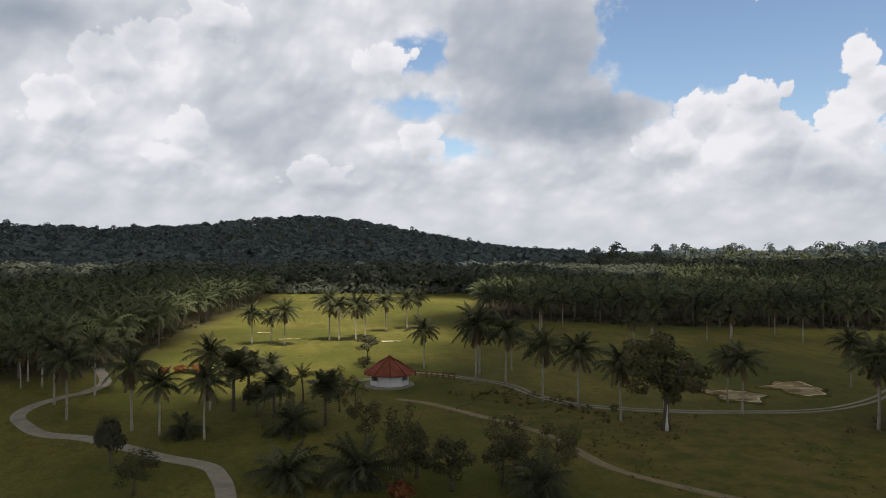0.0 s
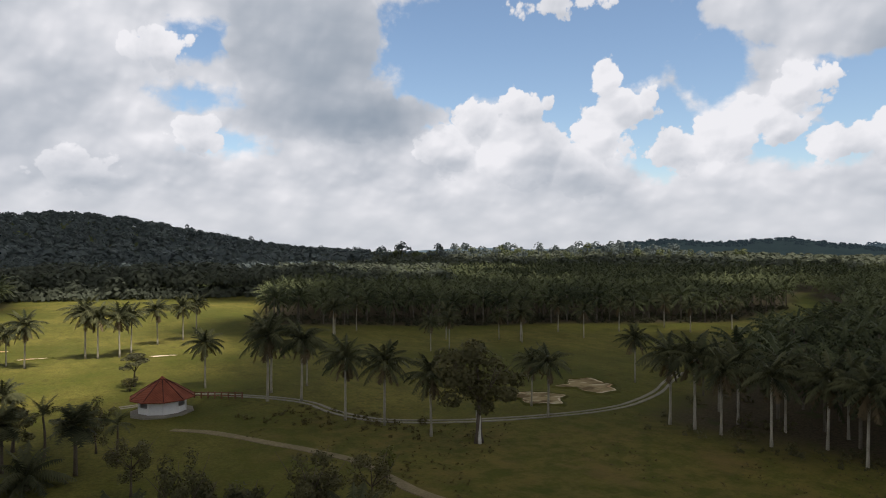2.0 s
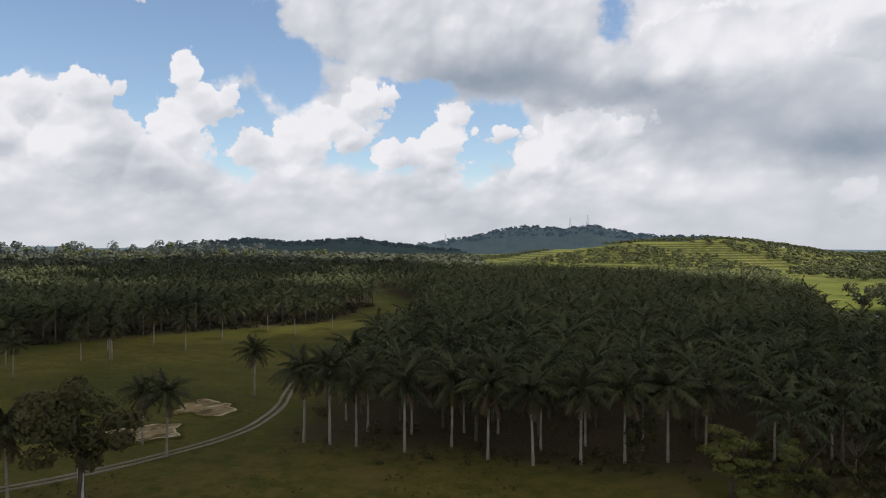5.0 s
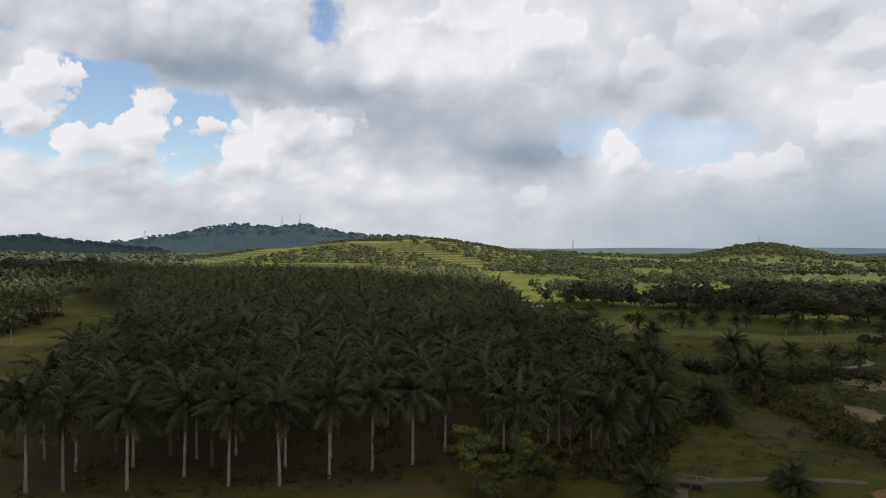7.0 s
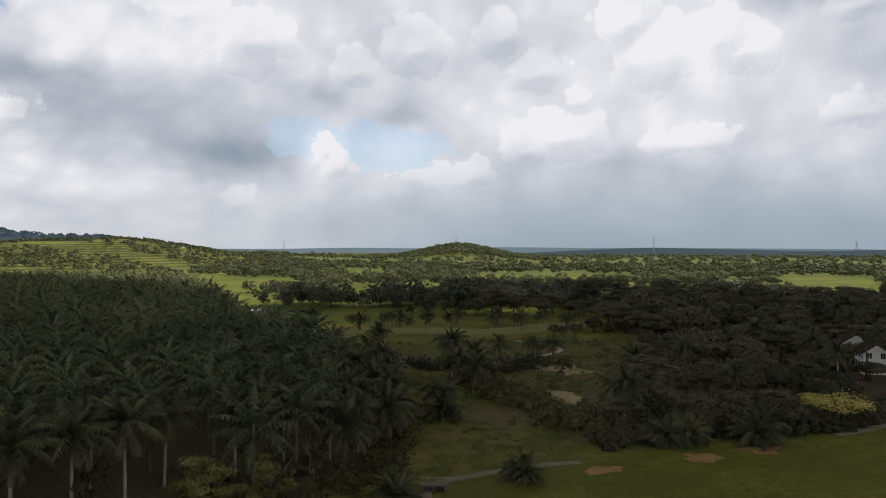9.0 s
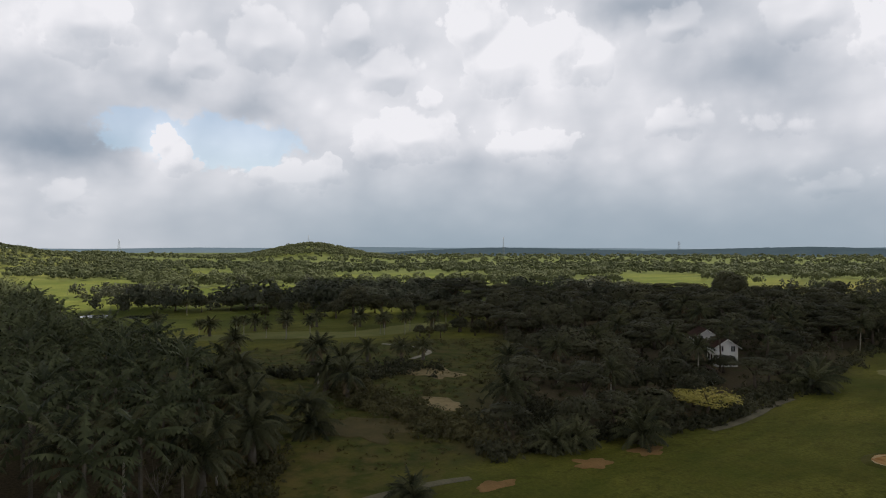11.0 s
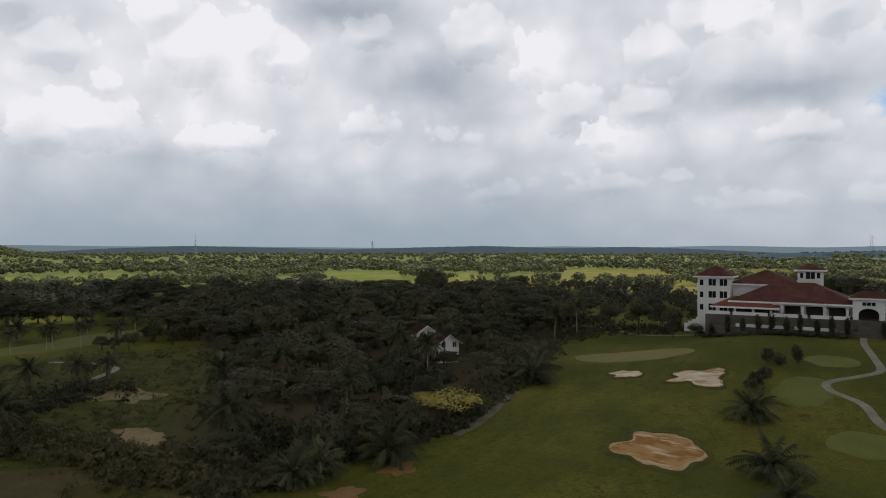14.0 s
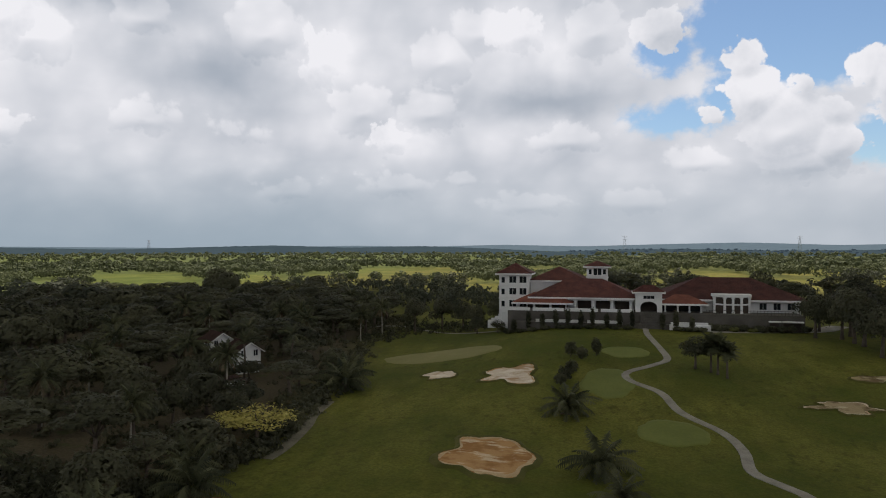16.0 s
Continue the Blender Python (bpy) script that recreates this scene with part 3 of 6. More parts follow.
ROUGH_EAST = [(79, 14), (94, 3), (122, -7), (150, -10), (185, -30), (170, -97), (139, -76), (112, -47), (84, -30), (80, -10)]
ROUGH_NORTH = [(20, 94), (34, 100), (40, 90), (60, 80), (72, 80), (74, 60), (77, 38), (77, 14), (55, 20), (36, 50), (28, 76)]


# fairways: heading, half width in degrees, from, to
CLEARINGS = ((94, 2.6, 430, 590), (103, 2.2, 600, 760), (102.5, 5, 315, 432), (118, 6.5, 490, 650), (138.5, 3.4, 400, 660), (146, 2.2, 450, 600), (153.5, 3, 440, 560), (160, 4.2, 450, 760), (171, 2.5, 560, 760),
             (183, 3, 430, 540), (192, 3, 480, 600), (128, 2, 760, 860), (110, 1.4, 1350, 1450), (122, 4, 260, 330))


def soft_area(x, y, corners, blur=4.0):
    got = 0.0
    for dx, dy in ((0, 0), (1, 0), (-1, 0), (0, 1), (0, -1)):
        got = got + inside(x + dx * blur, y + dy * blur, corners) / 5.0
    return got


def axis_steps():
    near = np.arange(0, 262, 3.2)
    far, step = [near[-1]], 3.2
    while far[-1] < 4700:
        step *= 1.115
        far.append(far[-1] + step)
    half = np.r_[near, far[1:]]
    return np.r_[-half[:0:-1], half]


def make_ground():
    ax = axis_steps()
    x, y = [g.ravel() for g in np.meshgrid(ax, ax, indexing="ij")]
    x, y = x + 40, y - 20
    k = len(ax)
    i = np.arange(k - 1)[:, None] * k + np.arange(k - 1)[None]
    faces = np.stack([i, i + k, i + k + 1, i + 1], -1).reshape(-1, 4)
    mesh = raw("ground", np.stack([x, y, height(x, y)], -1), faces, "ground", True)
    d, a = np.hypot(x, y), np.degrees(np.arctan2(x, y))
    a = np.where(a < -90, a + 360, a)
    soil = np.maximum(np.maximum(soft_area(x, y, PALMS_EAST), soft_area(x, y, PALMS_NORTH)), np.maximum(0.95 * soft_area(x, y, THICKET), 0.7 * soft_area(x, y, PALMS_WEST)))
    rough = np.maximum(soft_area(x, y, ROUGH_EAST, 5), 0.75 * soft_area(x, y, ROUGH_NORTH, 7))
    woods = ease((d - 340) / 30) * ease((22 - a) / 3) * ease((a + 60) / 10) + ease((d - 560) / 60) * ease((66 - a) / 3) * ease((a - 18) / 4)
    open_land = np.zeros(len(x))
    for az, wide, near, far in CLEARINGS:
        open_land = np.maximum(open_land, ease((wide + 0.6 - np.abs(a - az)) / 0.8) * ease((d - near + 25) / 30) * ease((far + 25 - d) / 30))
    scrub = 0.62 * ease((d - 420) / 30) * ease((a - 90) / 3) * (1 - open_land)
    woods = np.clip(woods + scrub + 0.75 * ease((d - 1700) / 500), 0, 1)
    for key, values in (("soil", soil), ("rough", rough), ("woods", woods)):
        mesh.attributes.new(key, "FLOAT", "POINT").data.foreach_set("value", np.asarray(values, np.float32))
    tagged(new("ground", mesh), "gently rolling golf course turf with rough and woodland floor", "ground", kind="structure")


make_ground()


# ---- palms ----
def frond_shape(length, rise, bend, pairs, leaf, hang, wide=0.20, stem=0.035):
    """A feather frond that leaves the origin along +x: corners and triangles. rise, bend, hang: degrees."""
    verts, tris = [], []
    spine, at, angle, bits = [], np.zeros(3), radians(rise), 10
    for k in range(bits + 1):
        spine.append(at.copy())
        at = at + length / bits * np.array([math.cos(angle), 0, math.sin(angle)])
        angle -= radians(bend) / bits
    spine = np.array(spine)

    def along(s):
        s = min(max(s, 0), 1) * bits
        k = min(int(s), bits - 1)
        return spine[k] + (s - k) * (spine[k + 1] - spine[k])

    for k in range(0, bits, 2):
        r0, r1 = stem * (1 - 0.09 * k), stem * (1 - 0.09 * (k + 2)) + 0.004
        a, b = spine[k], spine[k + 2]
        n = len(verts)
        verts += [a + (0, r0, 0), a - (0, r0, 0), a - (0, 0, r0), b + (0, r1, 0), b - (0, r1, 0), b - (0, 0, r1)]
        tris += [(n, n + 1, n + 3), (n + 1, n + 4, n + 3), (n + 1, n + 2, n + 4), (n + 2, n + 5, n + 4), (n + 2, n, n + 5), (n, n + 3, n + 5)]
    for k in range(pairs):
        s = 0.14 + 0.84 * (k + 0.5) / pairs
        size = leaf * (math.sin(math.pi * min(1, 0.22 + 0.80 * s)) ** 0.6 + 0.12)
        for side in (1, -1):
            drop = radians(hang + random.uniform(-14, 14))
            base, tip = along(s - wide / length / 2), along(s + 0.28 * size / length)
            end = along(s + wide / length / 2)
            out = np.array([0, side * math.cos(drop), -math.sin(drop)]) * size * random.uniform(0.85, 1.1)
            n = len(verts)
            verts += [base, end, tip + out]
            tris.append((n, n + 1, n + 2))
    return np.array(verts), np.array(tris)


def frond_meshes():
    kinds = {}
    for key, mat, specs in (("up", "frond", ((3.3, 78, 55), (3.5, 66, 75))), ("mid", "frond", ((3.9, 48, 85), (4.0, 36, 80), (3.7, 26, 85))),
                            ("low", "frond", ((3.8, 6, 65), (3.6, -8, 62))), ("dead", "dry", ((3.2, -38, 42), (2.9, -58, 25)))):
        kinds[key] = [raw("frond", *frond_shape(length, rise, bend, 17, 0.78, 38), mat) for length, rise, bend in specs]
    kinds["fan"] = [raw("frond", *frond_shape(1.9, rise, 40, 9, 0.75, 8, 0.2), "frond") for rise in (70, 40, 12, -20)]
    kinds["feather"] = [raw("frond", *frond_shape(2.8, rise, bend, 15, 0.55, 25, 0.13), "frond") for rise, bend in ((75, 60), (50, 90), (22, 85))]
    return kinds


FROND = frond_meshes()


def trunk_mesh(tall, foot, top, mat, knots=True, lean=0.0):
    bm = bmesh.new()
    spots = []
    for k in range(10):
        s = k / 9
        r = foot + (top - foot) * s + (0.16 * foot * 2.0 * (1 - s) ** 8)
        if knots:
            r *= 1 + 0.08 * math.sin(k * 2.6) + random.uniform(-0.03, 0.03)
        spots.append(((lean * s * s, 0.3 * lean * math.sin(s * 3), tall * s - 0.15 * (k == 0)), r))
    tube(bm, spots, 9)
    mesh = bpy.data.meshes.new("trunk")
    bm.to_mesh(mesh)
    bm.free()
    mesh.materials.append(M[mat])
    return mesh, spots[-1][0]


def build_palm(name, label, trunk, top, crown, scale=1.0):
    """trunk: mesh; top: where the crown sits; crown: rows of kind, number, tilt."""
    ob = empty(name, 0, 0, 0, label, "palm tree")
    hook(new("trunk", trunk), ob)
    turn = random.uniform(0, 360)
    for kind, count in crown:
        for k in range(count):
            turn += 137.5 + random.uniform(-16, 16)
            leaf = hook(new("frond", random.choice(FROND[kind])), ob)
            leaf.matrix_basis = pose(top[0], top[1], top[2] + random.uniform(-0.15, 0.25), random.uniform(-12, 12), random.uniform(-10, 10), turn) @ Matrix.Scale(scale * random.uniform(0.86, 1.12), 4)
            if kind == "dead":
                tagged(leaf, "dry brown hanging frond")
    return ob


def variant(kind, k):
    """One palm of a kind, k-th variant, at its nominal height; returns it with that height."""
    random.seed(hash_of(kind) + k)
    if kind == "oil_palm":
        tall = 7.6
        trunk, top = trunk_mesh(tall, 0.155, 0.125, "trunk", True, random.uniform(-0.35, 0.35))
        ob = build_palm("oil_palm", "tall old oil palm with grey trunk and arching green fronds", trunk, top, (("up", 9), ("mid", 14), ("low", 8), ("dead", 4 + k % 3)), 1.05)
        return ob, 10.4
    if kind == "young_palm":
        trunk, top = trunk_mesh(0.9, 0.34, 0.30, "bark")
        ob = build_palm("young_oil_palm", "squat young oil palm with dense fronds near the grass", trunk, top, (("up", 10), ("mid", 16), ("low", 10), ("dead", 2)), 1.0)
        return ob, 4.2
    if kind == "stout_palm":
        trunk, top = trunk_mesh(2.9, 0.34, 0.27, "dark_trunk")
        ob = build_palm("stout_oil_palm", "stout oil palm with short trunk and dense round crown", trunk, top, (("up", 8), ("mid", 14), ("low", 10), ("dead", 3)), 0.86)
        return ob, 5.9
    if kind == "fan_palm":
        trunk, top = trunk_mesh(5.0, 0.20, 0.16, "bark", False)
        ob = build_palm("fan_palm", "fan palm with round dark crown and slim trunk", trunk, top, (("fan", 50),), 1.3)
        return ob, 6.6
    trunk, top = trunk_mesh(5.2, 0.17, 0.11, "bark", False, random.uniform(-0.9, 0.9))
    ob = build_palm("feather_palm", "slender leaning palm with feathery fronds", trunk, top, (("feather", 16),), 1.0)
    return ob, 7.2


def hash_of(text):
    return sum(ord(c) * (k + 3) for k, c in enumerate(text))


MADE, COUNT = {}, {}


def palm(kind, x, y, tall, variants=5, group=""):
    """Stands a palm of that height at x, y."""
    k = COUNT.get(kind, 0)
    COUNT[kind] = k + 1
    key = (kind, k % variants)
    spin = random.Random(k * 7 + hash_of(kind)).uniform(0, 360)
    where = pose(x, y, h_at(x, y) - 0.05, 0, 0, spin)
    if key not in MADE:
        ob, nominal = variant(*key)
        MADE[key] = (ob, nominal)
        ob.matrix_basis = where
        ob["tall"] = tall / nominal
        ob.scale = (tall / nominal,) * 3
        return tagged(ob, group=group)
    ob, nominal = MADE[key]
    return tagged(copy_thing(ob, where @ Matrix.Scale(tall / nominal / ob["tall"], 4)), group=group)


def oil_palms(rows, group):
    for x, y, tall in rows:
        palm("oil_palm", x, y, tall, 6, group)


oil_palms(((-42, 121, 8.1), (-33, 107.5, 10.3), (-28.8, 98.7, 10.6), (-28.7, 111.6, 10.6), (-19.3, 91.5, 10.9), (-15.5, 88.1, 8.5), (-9.9, 84.4, 9.3),
           (-11, 100.5, 10.7), (-8.9, 164.7, 10.1), (-4.6, 165.7, 8.6), (-1.5, 160.4, 10.9), (-38.9, 120.9, 9.6), (-27.7, 123.1, 9.4), (-43, 127, 10)), "palms along the western path")
oil_palms(((9, 168, 13), (11.2, 166.6, 11.7), (15.3, 166.8, 11.6), (18, 172, 11), (24.7, 182, 11.3), (31.2, 187.2, 10.9), (36.8, 200.5, 10.9), (24.4, 126.5, 10.1)), "palms on the sunlit fairway")
oil_palms(((30.2, 111, 13.2), (32.4, 116.5, 11.8), (34.5, 108.3, 12.2), (39.2, 119.3, 9.3), (36.1, 95.1, 11.3), (39.5, 90.2, 11.2), (42.2, 82.7, 10.2),
           (62.2, 88.8, 8.6), (60, 82.4, 10), (89.7, 95.4, 10.2)), "palms along the cart path")
oil_palms(((67.4, 180, 10), (76.2, 143.4, 8.8), (90, 160, 9.6), (100.5, 151.6, 8), (102, 144, 9.6), (122.4, 155, 9.8), (119.9, 142, 9.6), (112, 158, 10), (140, 150, 9.8), (69, 183, 10), (77, 187, 10), (82, 145, 9), (156, 139, 9.8), (171, 137, 9.8), (158, 150, 10), (103, 146, 9.4)), "palms on the far fairway")
oil_palms(((72.2, 72.4, 12.2), (73, 69.1, 12.4), (73.7, 65.7, 10.8), (74.2, 59.3, 11), (78.1, 55, 11), (75.4, 49.2, 10.8), (75.5, 43.9, 11.1), (77.9, 39.2, 11),
           (80.4, 34.9, 11.1), (83.1, 30.7, 11.3), (88.7, 27.2, 10.3), (84.1, 56, 10.2), (85.3, 51.8, 10.4), (81.1, 44.8, 10), (84.7, 40.4, 10.4), (81, 62, 10.6),
           (80, 68, 10.8), (84.3, 74.2, 10.4), (86, 34, 10.8), (91.8, 8.9, 8.4), (93.3, 5.1, 8), (94, 14, 9.6), (90, 20, 10)), "palms at the plantation edge")
oil_palms(((133, -24.1, 9.8), (122.2, -6.5, 10.2), (150.4, -14.5, 9.6), (213, -13.2, 8.3), (211.3, -36.2, 6),
           (202.5, -39.5, 5), (200.5, -44.5, 8.3), (190.4, -69.8, 6.7), (188.2, -75.2, 6.7), (191, -86.8, 6), (282, -38, 6.8)), "palms in the eastern rough")
for x, y, tall in ((-0.5, 66, 5), (6.3, 65.3, 5.4), (0, 84.8, 4.6), (22.2, 59.2, 5), (-12.4, 86.2, 3.4), (75.2, 6, 3.3), (76.6, -9, 3.3), (78.3, -9.7, 3.2), (76.9, 5.5, 3.6),
                   (44.9, -82.9, 5.3), (40.3, -60, 5.0), (38.3, -51.6, 3.6), (81.5, -32.2, 4.6), (77.6, -43.5, 5), (105.5, -11, 5), (81.6, -92.5, 6.4), (83.3, -98.2, 6.2), (-3.6, 131, 4), (81, -35.5, 4.6), (81.5, -49, 4.6)):
    palm("young_palm", x, y, tall, 3, "squat palms")
for x, y, tall in ((102.5, -3, 7.4), (127.7, -23.2, 8.4), (123.1, -24.8, 7.8), (98.7, -39.1, 8.2), (156, -33, 7.5), (136, -30, 8), (151, -52, 6.6), (150, -57, 6.6), (154, -45, 6.2), (120, -57, 8), (107, -11, 7.6), (97, 0, 8.6),
                   (112, -5, 8.8), (118, -4, 9), (126, -9, 8.6), (90, 7.5, 8.8), (134, -10, 8.6), (145, -11, 8.6), (131, -5, 9)):
    palm("stout_palm", x, y, tall, 3, "stout palms in the eastern rough")
for x, y, tall in ((4.2, 87.2, 6.6), (-7.8, 99.2, 8.2), (-6, 103, 7.6), (-2.2, 92, 6.4), (21.9, -106.4, 6.3), (20.8, -104.3, 5.6), (22.8, -107.6, 6.2)):
    palm("fan_palm", x, y, tall, 2, "fan palms")
for x, y, tall in ((1.5, 95, 6.8), (8.2, 90, 5.6), (-3.5, 88, 5.2), (97, -105, 10), (103, -98, 9), (110, -112, 10)):
    palm("feather_palm", x, y, tall, 2, "feather palms")


# ---- plantation and far woods, too many to count ----
def simple_trunk(tall, r):
    a = np.arange(5) * 2 * math.pi / 5
    ring = np.stack([np.cos(a) * r, np.sin(a) * r, 0 * a], -1)
    verts = np.concatenate([ring, ring * 0.8 + (0, 0, tall)])
    quads = np.array([(k, (k + 1) % 5, 5 + (k + 1) % 5, 5 + k) for k in range(5)])
    return verts, quads


def leaf_ball(count, rx, rz, leaf, zc, flat=0.0, clumps=7, loose=1.0):
    """Loose leaf quads in clumps about a crown's middle: corners and quads."""
    rng = np.random.default_rng(random.randrange(10**6))
    mid = rng.normal(size=(clumps, 3))
    mid /= np.linalg.norm(mid, axis=1)[:, None]
    mid *= rng.uniform(0.35, 0.85 + 0.25 * (1 - loose), (clumps, 1))
    which = rng.integers(0, clumps, count)
    off = rng.normal(size=(count, 3))
    off /= np.linalg.norm(off, axis=1)[:, None]
    off *= rng.uniform(0.55, 1.0, (count, 1)) * (rng.uniform(0.32, 0.52, clumps) * loose)[which][:, None]
    off[:, 2] *= 1 - flat
    c = (mid[which] + off) * (rx, rx, rz) + (0, 0, zc)
    face = off / np.linalg.norm(off, axis=1)[:, None] + 0.45 * mid[which] + rng.normal(0, 0.42, (count, 3)) + (0, 0, 0.25)
    a = np.cross(face, rng.normal(size=(count, 3)))
    a /= np.linalg.norm(a, axis=1)[:, None]
    b = np.cross(face, a)
    b /= np.linalg.norm(b, axis=1)[:, None]
    size = leaf * rng.uniform(0.6, 1.3, (count, 1))
    a, b = a * size, b * size * 0.6
    verts = np.stack([c - a, c + b * 0.9, c + a, c - b * 0.9], 1).reshape(-1, 3)
    return verts, np.arange(count * 4).reshape(-1, 4)


def scatter(name, shapes, x, y, size, mat, label, category, sink=0.1, squash=None, level=None):
    """Many shapes joined into one mesh; not countable."""
    if not len(x):
        return None
    rng = np.random.default_rng(len(x))
    pick, turn = rng.integers(0, len(shapes), len(x)), rng.uniform(0, 6.283, len(x))
    z = (height(x, y) if level is None else level) - sink
    all_v, all_f, base = [], [], 0
    for k, (v, f) in enumerate(shapes):
        m = pick == k
        if not m.any():
            continue
        c, s, g = np.cos(turn[m])[:, None], np.sin(turn[m])[:, None], size[m][:, None]
        tall = g if squash is None else g * squash[m][:, None]
        p = np.stack([(v[:, 0] * c - v[:, 1] * s) * g + x[m][:, None], (v[:, 0] * s + v[:, 1] * c) * g + y[m][:, None], v[:, 2] * tall + z[m][:, None]], -1)
        all_v.append(p.reshape(-1, 3))
        all_f.append((f[None] + (np.arange(m.sum()) * len(v))[:, None, None]).reshape(-1, f.shape[1]) + base)
        base += m.sum() * len(v)
    mesh = raw(name, np.concatenate(all_v), np.concatenate(all_f), mat)
    return tagged(new(name, mesh), label, category, kind="stuff")


def rows_in(corners, gap, jitter, seed, turn):
    """Spots in staggered planting rows inside an area; the rows run at a heading in degrees."""
    rng = np.random.default_rng(seed)
    reach = max(math.hypot(*c) for c in corners)
    gx, gy = np.meshgrid(np.arange(-reach, reach, gap), np.arange(-reach, reach, gap * 0.87))
    gx = gx + (np.arange(gx.shape[0]) % 2)[:, None] * gap / 2
    gx, gy = gx.ravel() + rng.normal(0, jitter, gx.size), gy.ravel() + rng.normal(0, jitter, gx.size)
    c, d = math.cos(radians(90 - turn)), math.sin(radians(90 - turn))
    x, y = gx * c - gy * d, gx * d + gy * c
    keep = inside(x, y, corners)
    return x[keep], y[keep]


def polar(count, az0, az1, d0, d1, seed, power=1.0):
    """Spots between two headings and two distances."""
    rng = np.random.default_rng(seed)
    a, d = np.radians(rng.uniform(az0, az1, count)), d0 + (d1 - d0) * rng.uniform(0, 1, count) ** power
    return np.sin(a) * d, np.cos(a) * d


random.seed(5)


def feather_palm_shape(fronds, pairs, tall_trunk, leaf=0.92, wide=0.42):
    """A palm crown of real leaflets, about 10 high: triangles."""
    verts, tris, base = [], [], 0
    for k in range(fronds):
        s = k / fronds
        v, f = frond_shape(random.uniform(4.3, 5.4), 84 - 112 * s**0.9 + random.uniform(-7, 7), 72 - 20 * s, pairs, leaf, 40, wide, 0.03)
        v, f = v[30:], f[30:] - 30
        a = k * 2.4 + random.uniform(-0.25, 0.25)
        v = np.stack([v[:, 0] * math.cos(a) - v[:, 1] * math.sin(a), v[:, 0] * math.sin(a) + v[:, 1] * math.cos(a), v[:, 2] + tall_trunk + random.uniform(-0.2, 0.2)], -1)
        verts.append(v)
        tris.append(f + base)
        base += len(v)
    return np.concatenate(verts), np.concatenate(tris)


MID_PALMS = [feather_palm_shape(19, 8, 6.0, 0.80, 0.62) for _ in range(6)]
FAR_PALMS = [feather_palm_shape(14, 5, 6.0, 0.85, 1.0) for _ in range(5)]
LAST_PALMS = [feather_palm_shape(10, 3, 6.0, 1.0, 1.5) for _ in range(4)]
STEM = [simple_trunk(6.8, 0.19)]
PLACED = np.array([o.matrix_basis.translation[:2] for o in scene.collection.objects if o.type == "EMPTY"])


def free_of(x, y, gap):
    return np.array([np.hypot(*(PLACED - (a, b)).T).min() > gap for a, b in zip(x, y)]) if len(x) else np.zeros(0, bool)


def plantation(corners, gap, seed, split, tall, turn):
    x, y = rows_in(corners, gap, 0.55, seed, turn)
    keep = free_of(x, y, 3.6)
    x, y = x[keep], y[keep]
    rng = np.random.default_rng(seed)
    size = tall / 9.2 * rng.uniform(0.84, 1.16, len(x))
    far = np.hypot(x - 15, y - 20)
    near = far < split
    for m, shapes in ((near, MID_PALMS), (~near & (far < 320), FAR_PALMS), (~near & (far >= 320), LAST_PALMS)):
        scatter("plantation_crowns", shapes, x[m], y[m], size[m], "fronds", "dense oil palm plantation crowns in rows", "palms")
        m = m & (np.hypot(x - 15, y - 20) < 300)
        scatter("plantation_trunks", STEM, x[m], y[m], size[m], "dark_trunk", "grey trunks of the oil palm plantation", "palm trunks")


plantation(PALMS_EAST, 7.7, 11, 175, 10.2, 80)
plantation(PALMS_NORTH, 7.9, 12, 215, 10.4, 22)
plantation(PALMS_WEST, 7.4, 13, 185, 10.2, 8)



def far_crown(count, leaf, lift=0.0, spread=1.0, stem=0.0):
    """A far crown, radius about 4: an uneven dome of leaf sprays facing outward, on a stem where that shows: quads."""
    rng = np.random.default_rng(random.randrange(10**6))
    lobes = rng.normal(size=(5, 3)) + (0, 0, 0.5)
    lobes /= np.linalg.norm(lobes, axis=1)[:, None]
    way = rng.normal(size=(count, 3))
    way[:, 2] = np.abs(way[:, 2]) * 1.1 - 0.35
    way /= np.linalg.norm(way, axis=1)[:, None]
    r = 0.72 + 0.42 * np.clip((way @ lobes.T).max(1) - 0.45, 0, 1) + rng.uniform(-0.12, 0.12, count)
    c = way * r[:, None] * (4.1 * spread, 4.1 * spread, 3.1) + (0, 0, 4.2 + lift)
    face = way + rng.normal(0, 0.30, (count, 3)) + (0, 0, 0.2)
    a = np.cross(face, rng.normal(size=(count, 3)))
    a /= np.linalg.norm(a, axis=1)[:, None]
    b = np.cross(face, a)
    b /= np.linalg.norm(b, axis=1)[:, None]
    size = leaf * rng.uniform(0.7, 1.25, (count, 1))
    verts = np.stack([c - a * size, c + b * size * 0.7, c + a * size, c - b * size * 0.7], 1).reshape(-1, 3)
    quads = np.arange(count * 4).reshape(-1, 4)
    if stem:
        v, q = simple_trunk(4.4 + lift, stem)
        quads = np.concatenate([quads, q + len(verts)])
        verts = np.concatenate([verts, v])
    return verts, quads


WOOD_NEAR = [far_crown(140, 0.62) for _ in range(7)]
WOOD_FINE = [far_crown(72, 0.85) for _ in range(7)]
WOOD_FAR = [far_crown(34, 1.45) for _ in range(8)]
WOOD_LOW = [far_crown(64, 1.0, -3.0) for _ in range(5)]
WOOD_SMALL = [far_crown(26, 1.6) for _ in range(8)]
EMERGENT = [far_crown(40, 0.95, random.uniform(4.0, 7.5), random.uniform(0.6, 1.0), 0.32) for _ in range(8)]
CLUMP_TREES = [leaf_ball(76, 3.6, 3.4, 0.74, 4.2, 0.1, 10) for _ in range(6)]


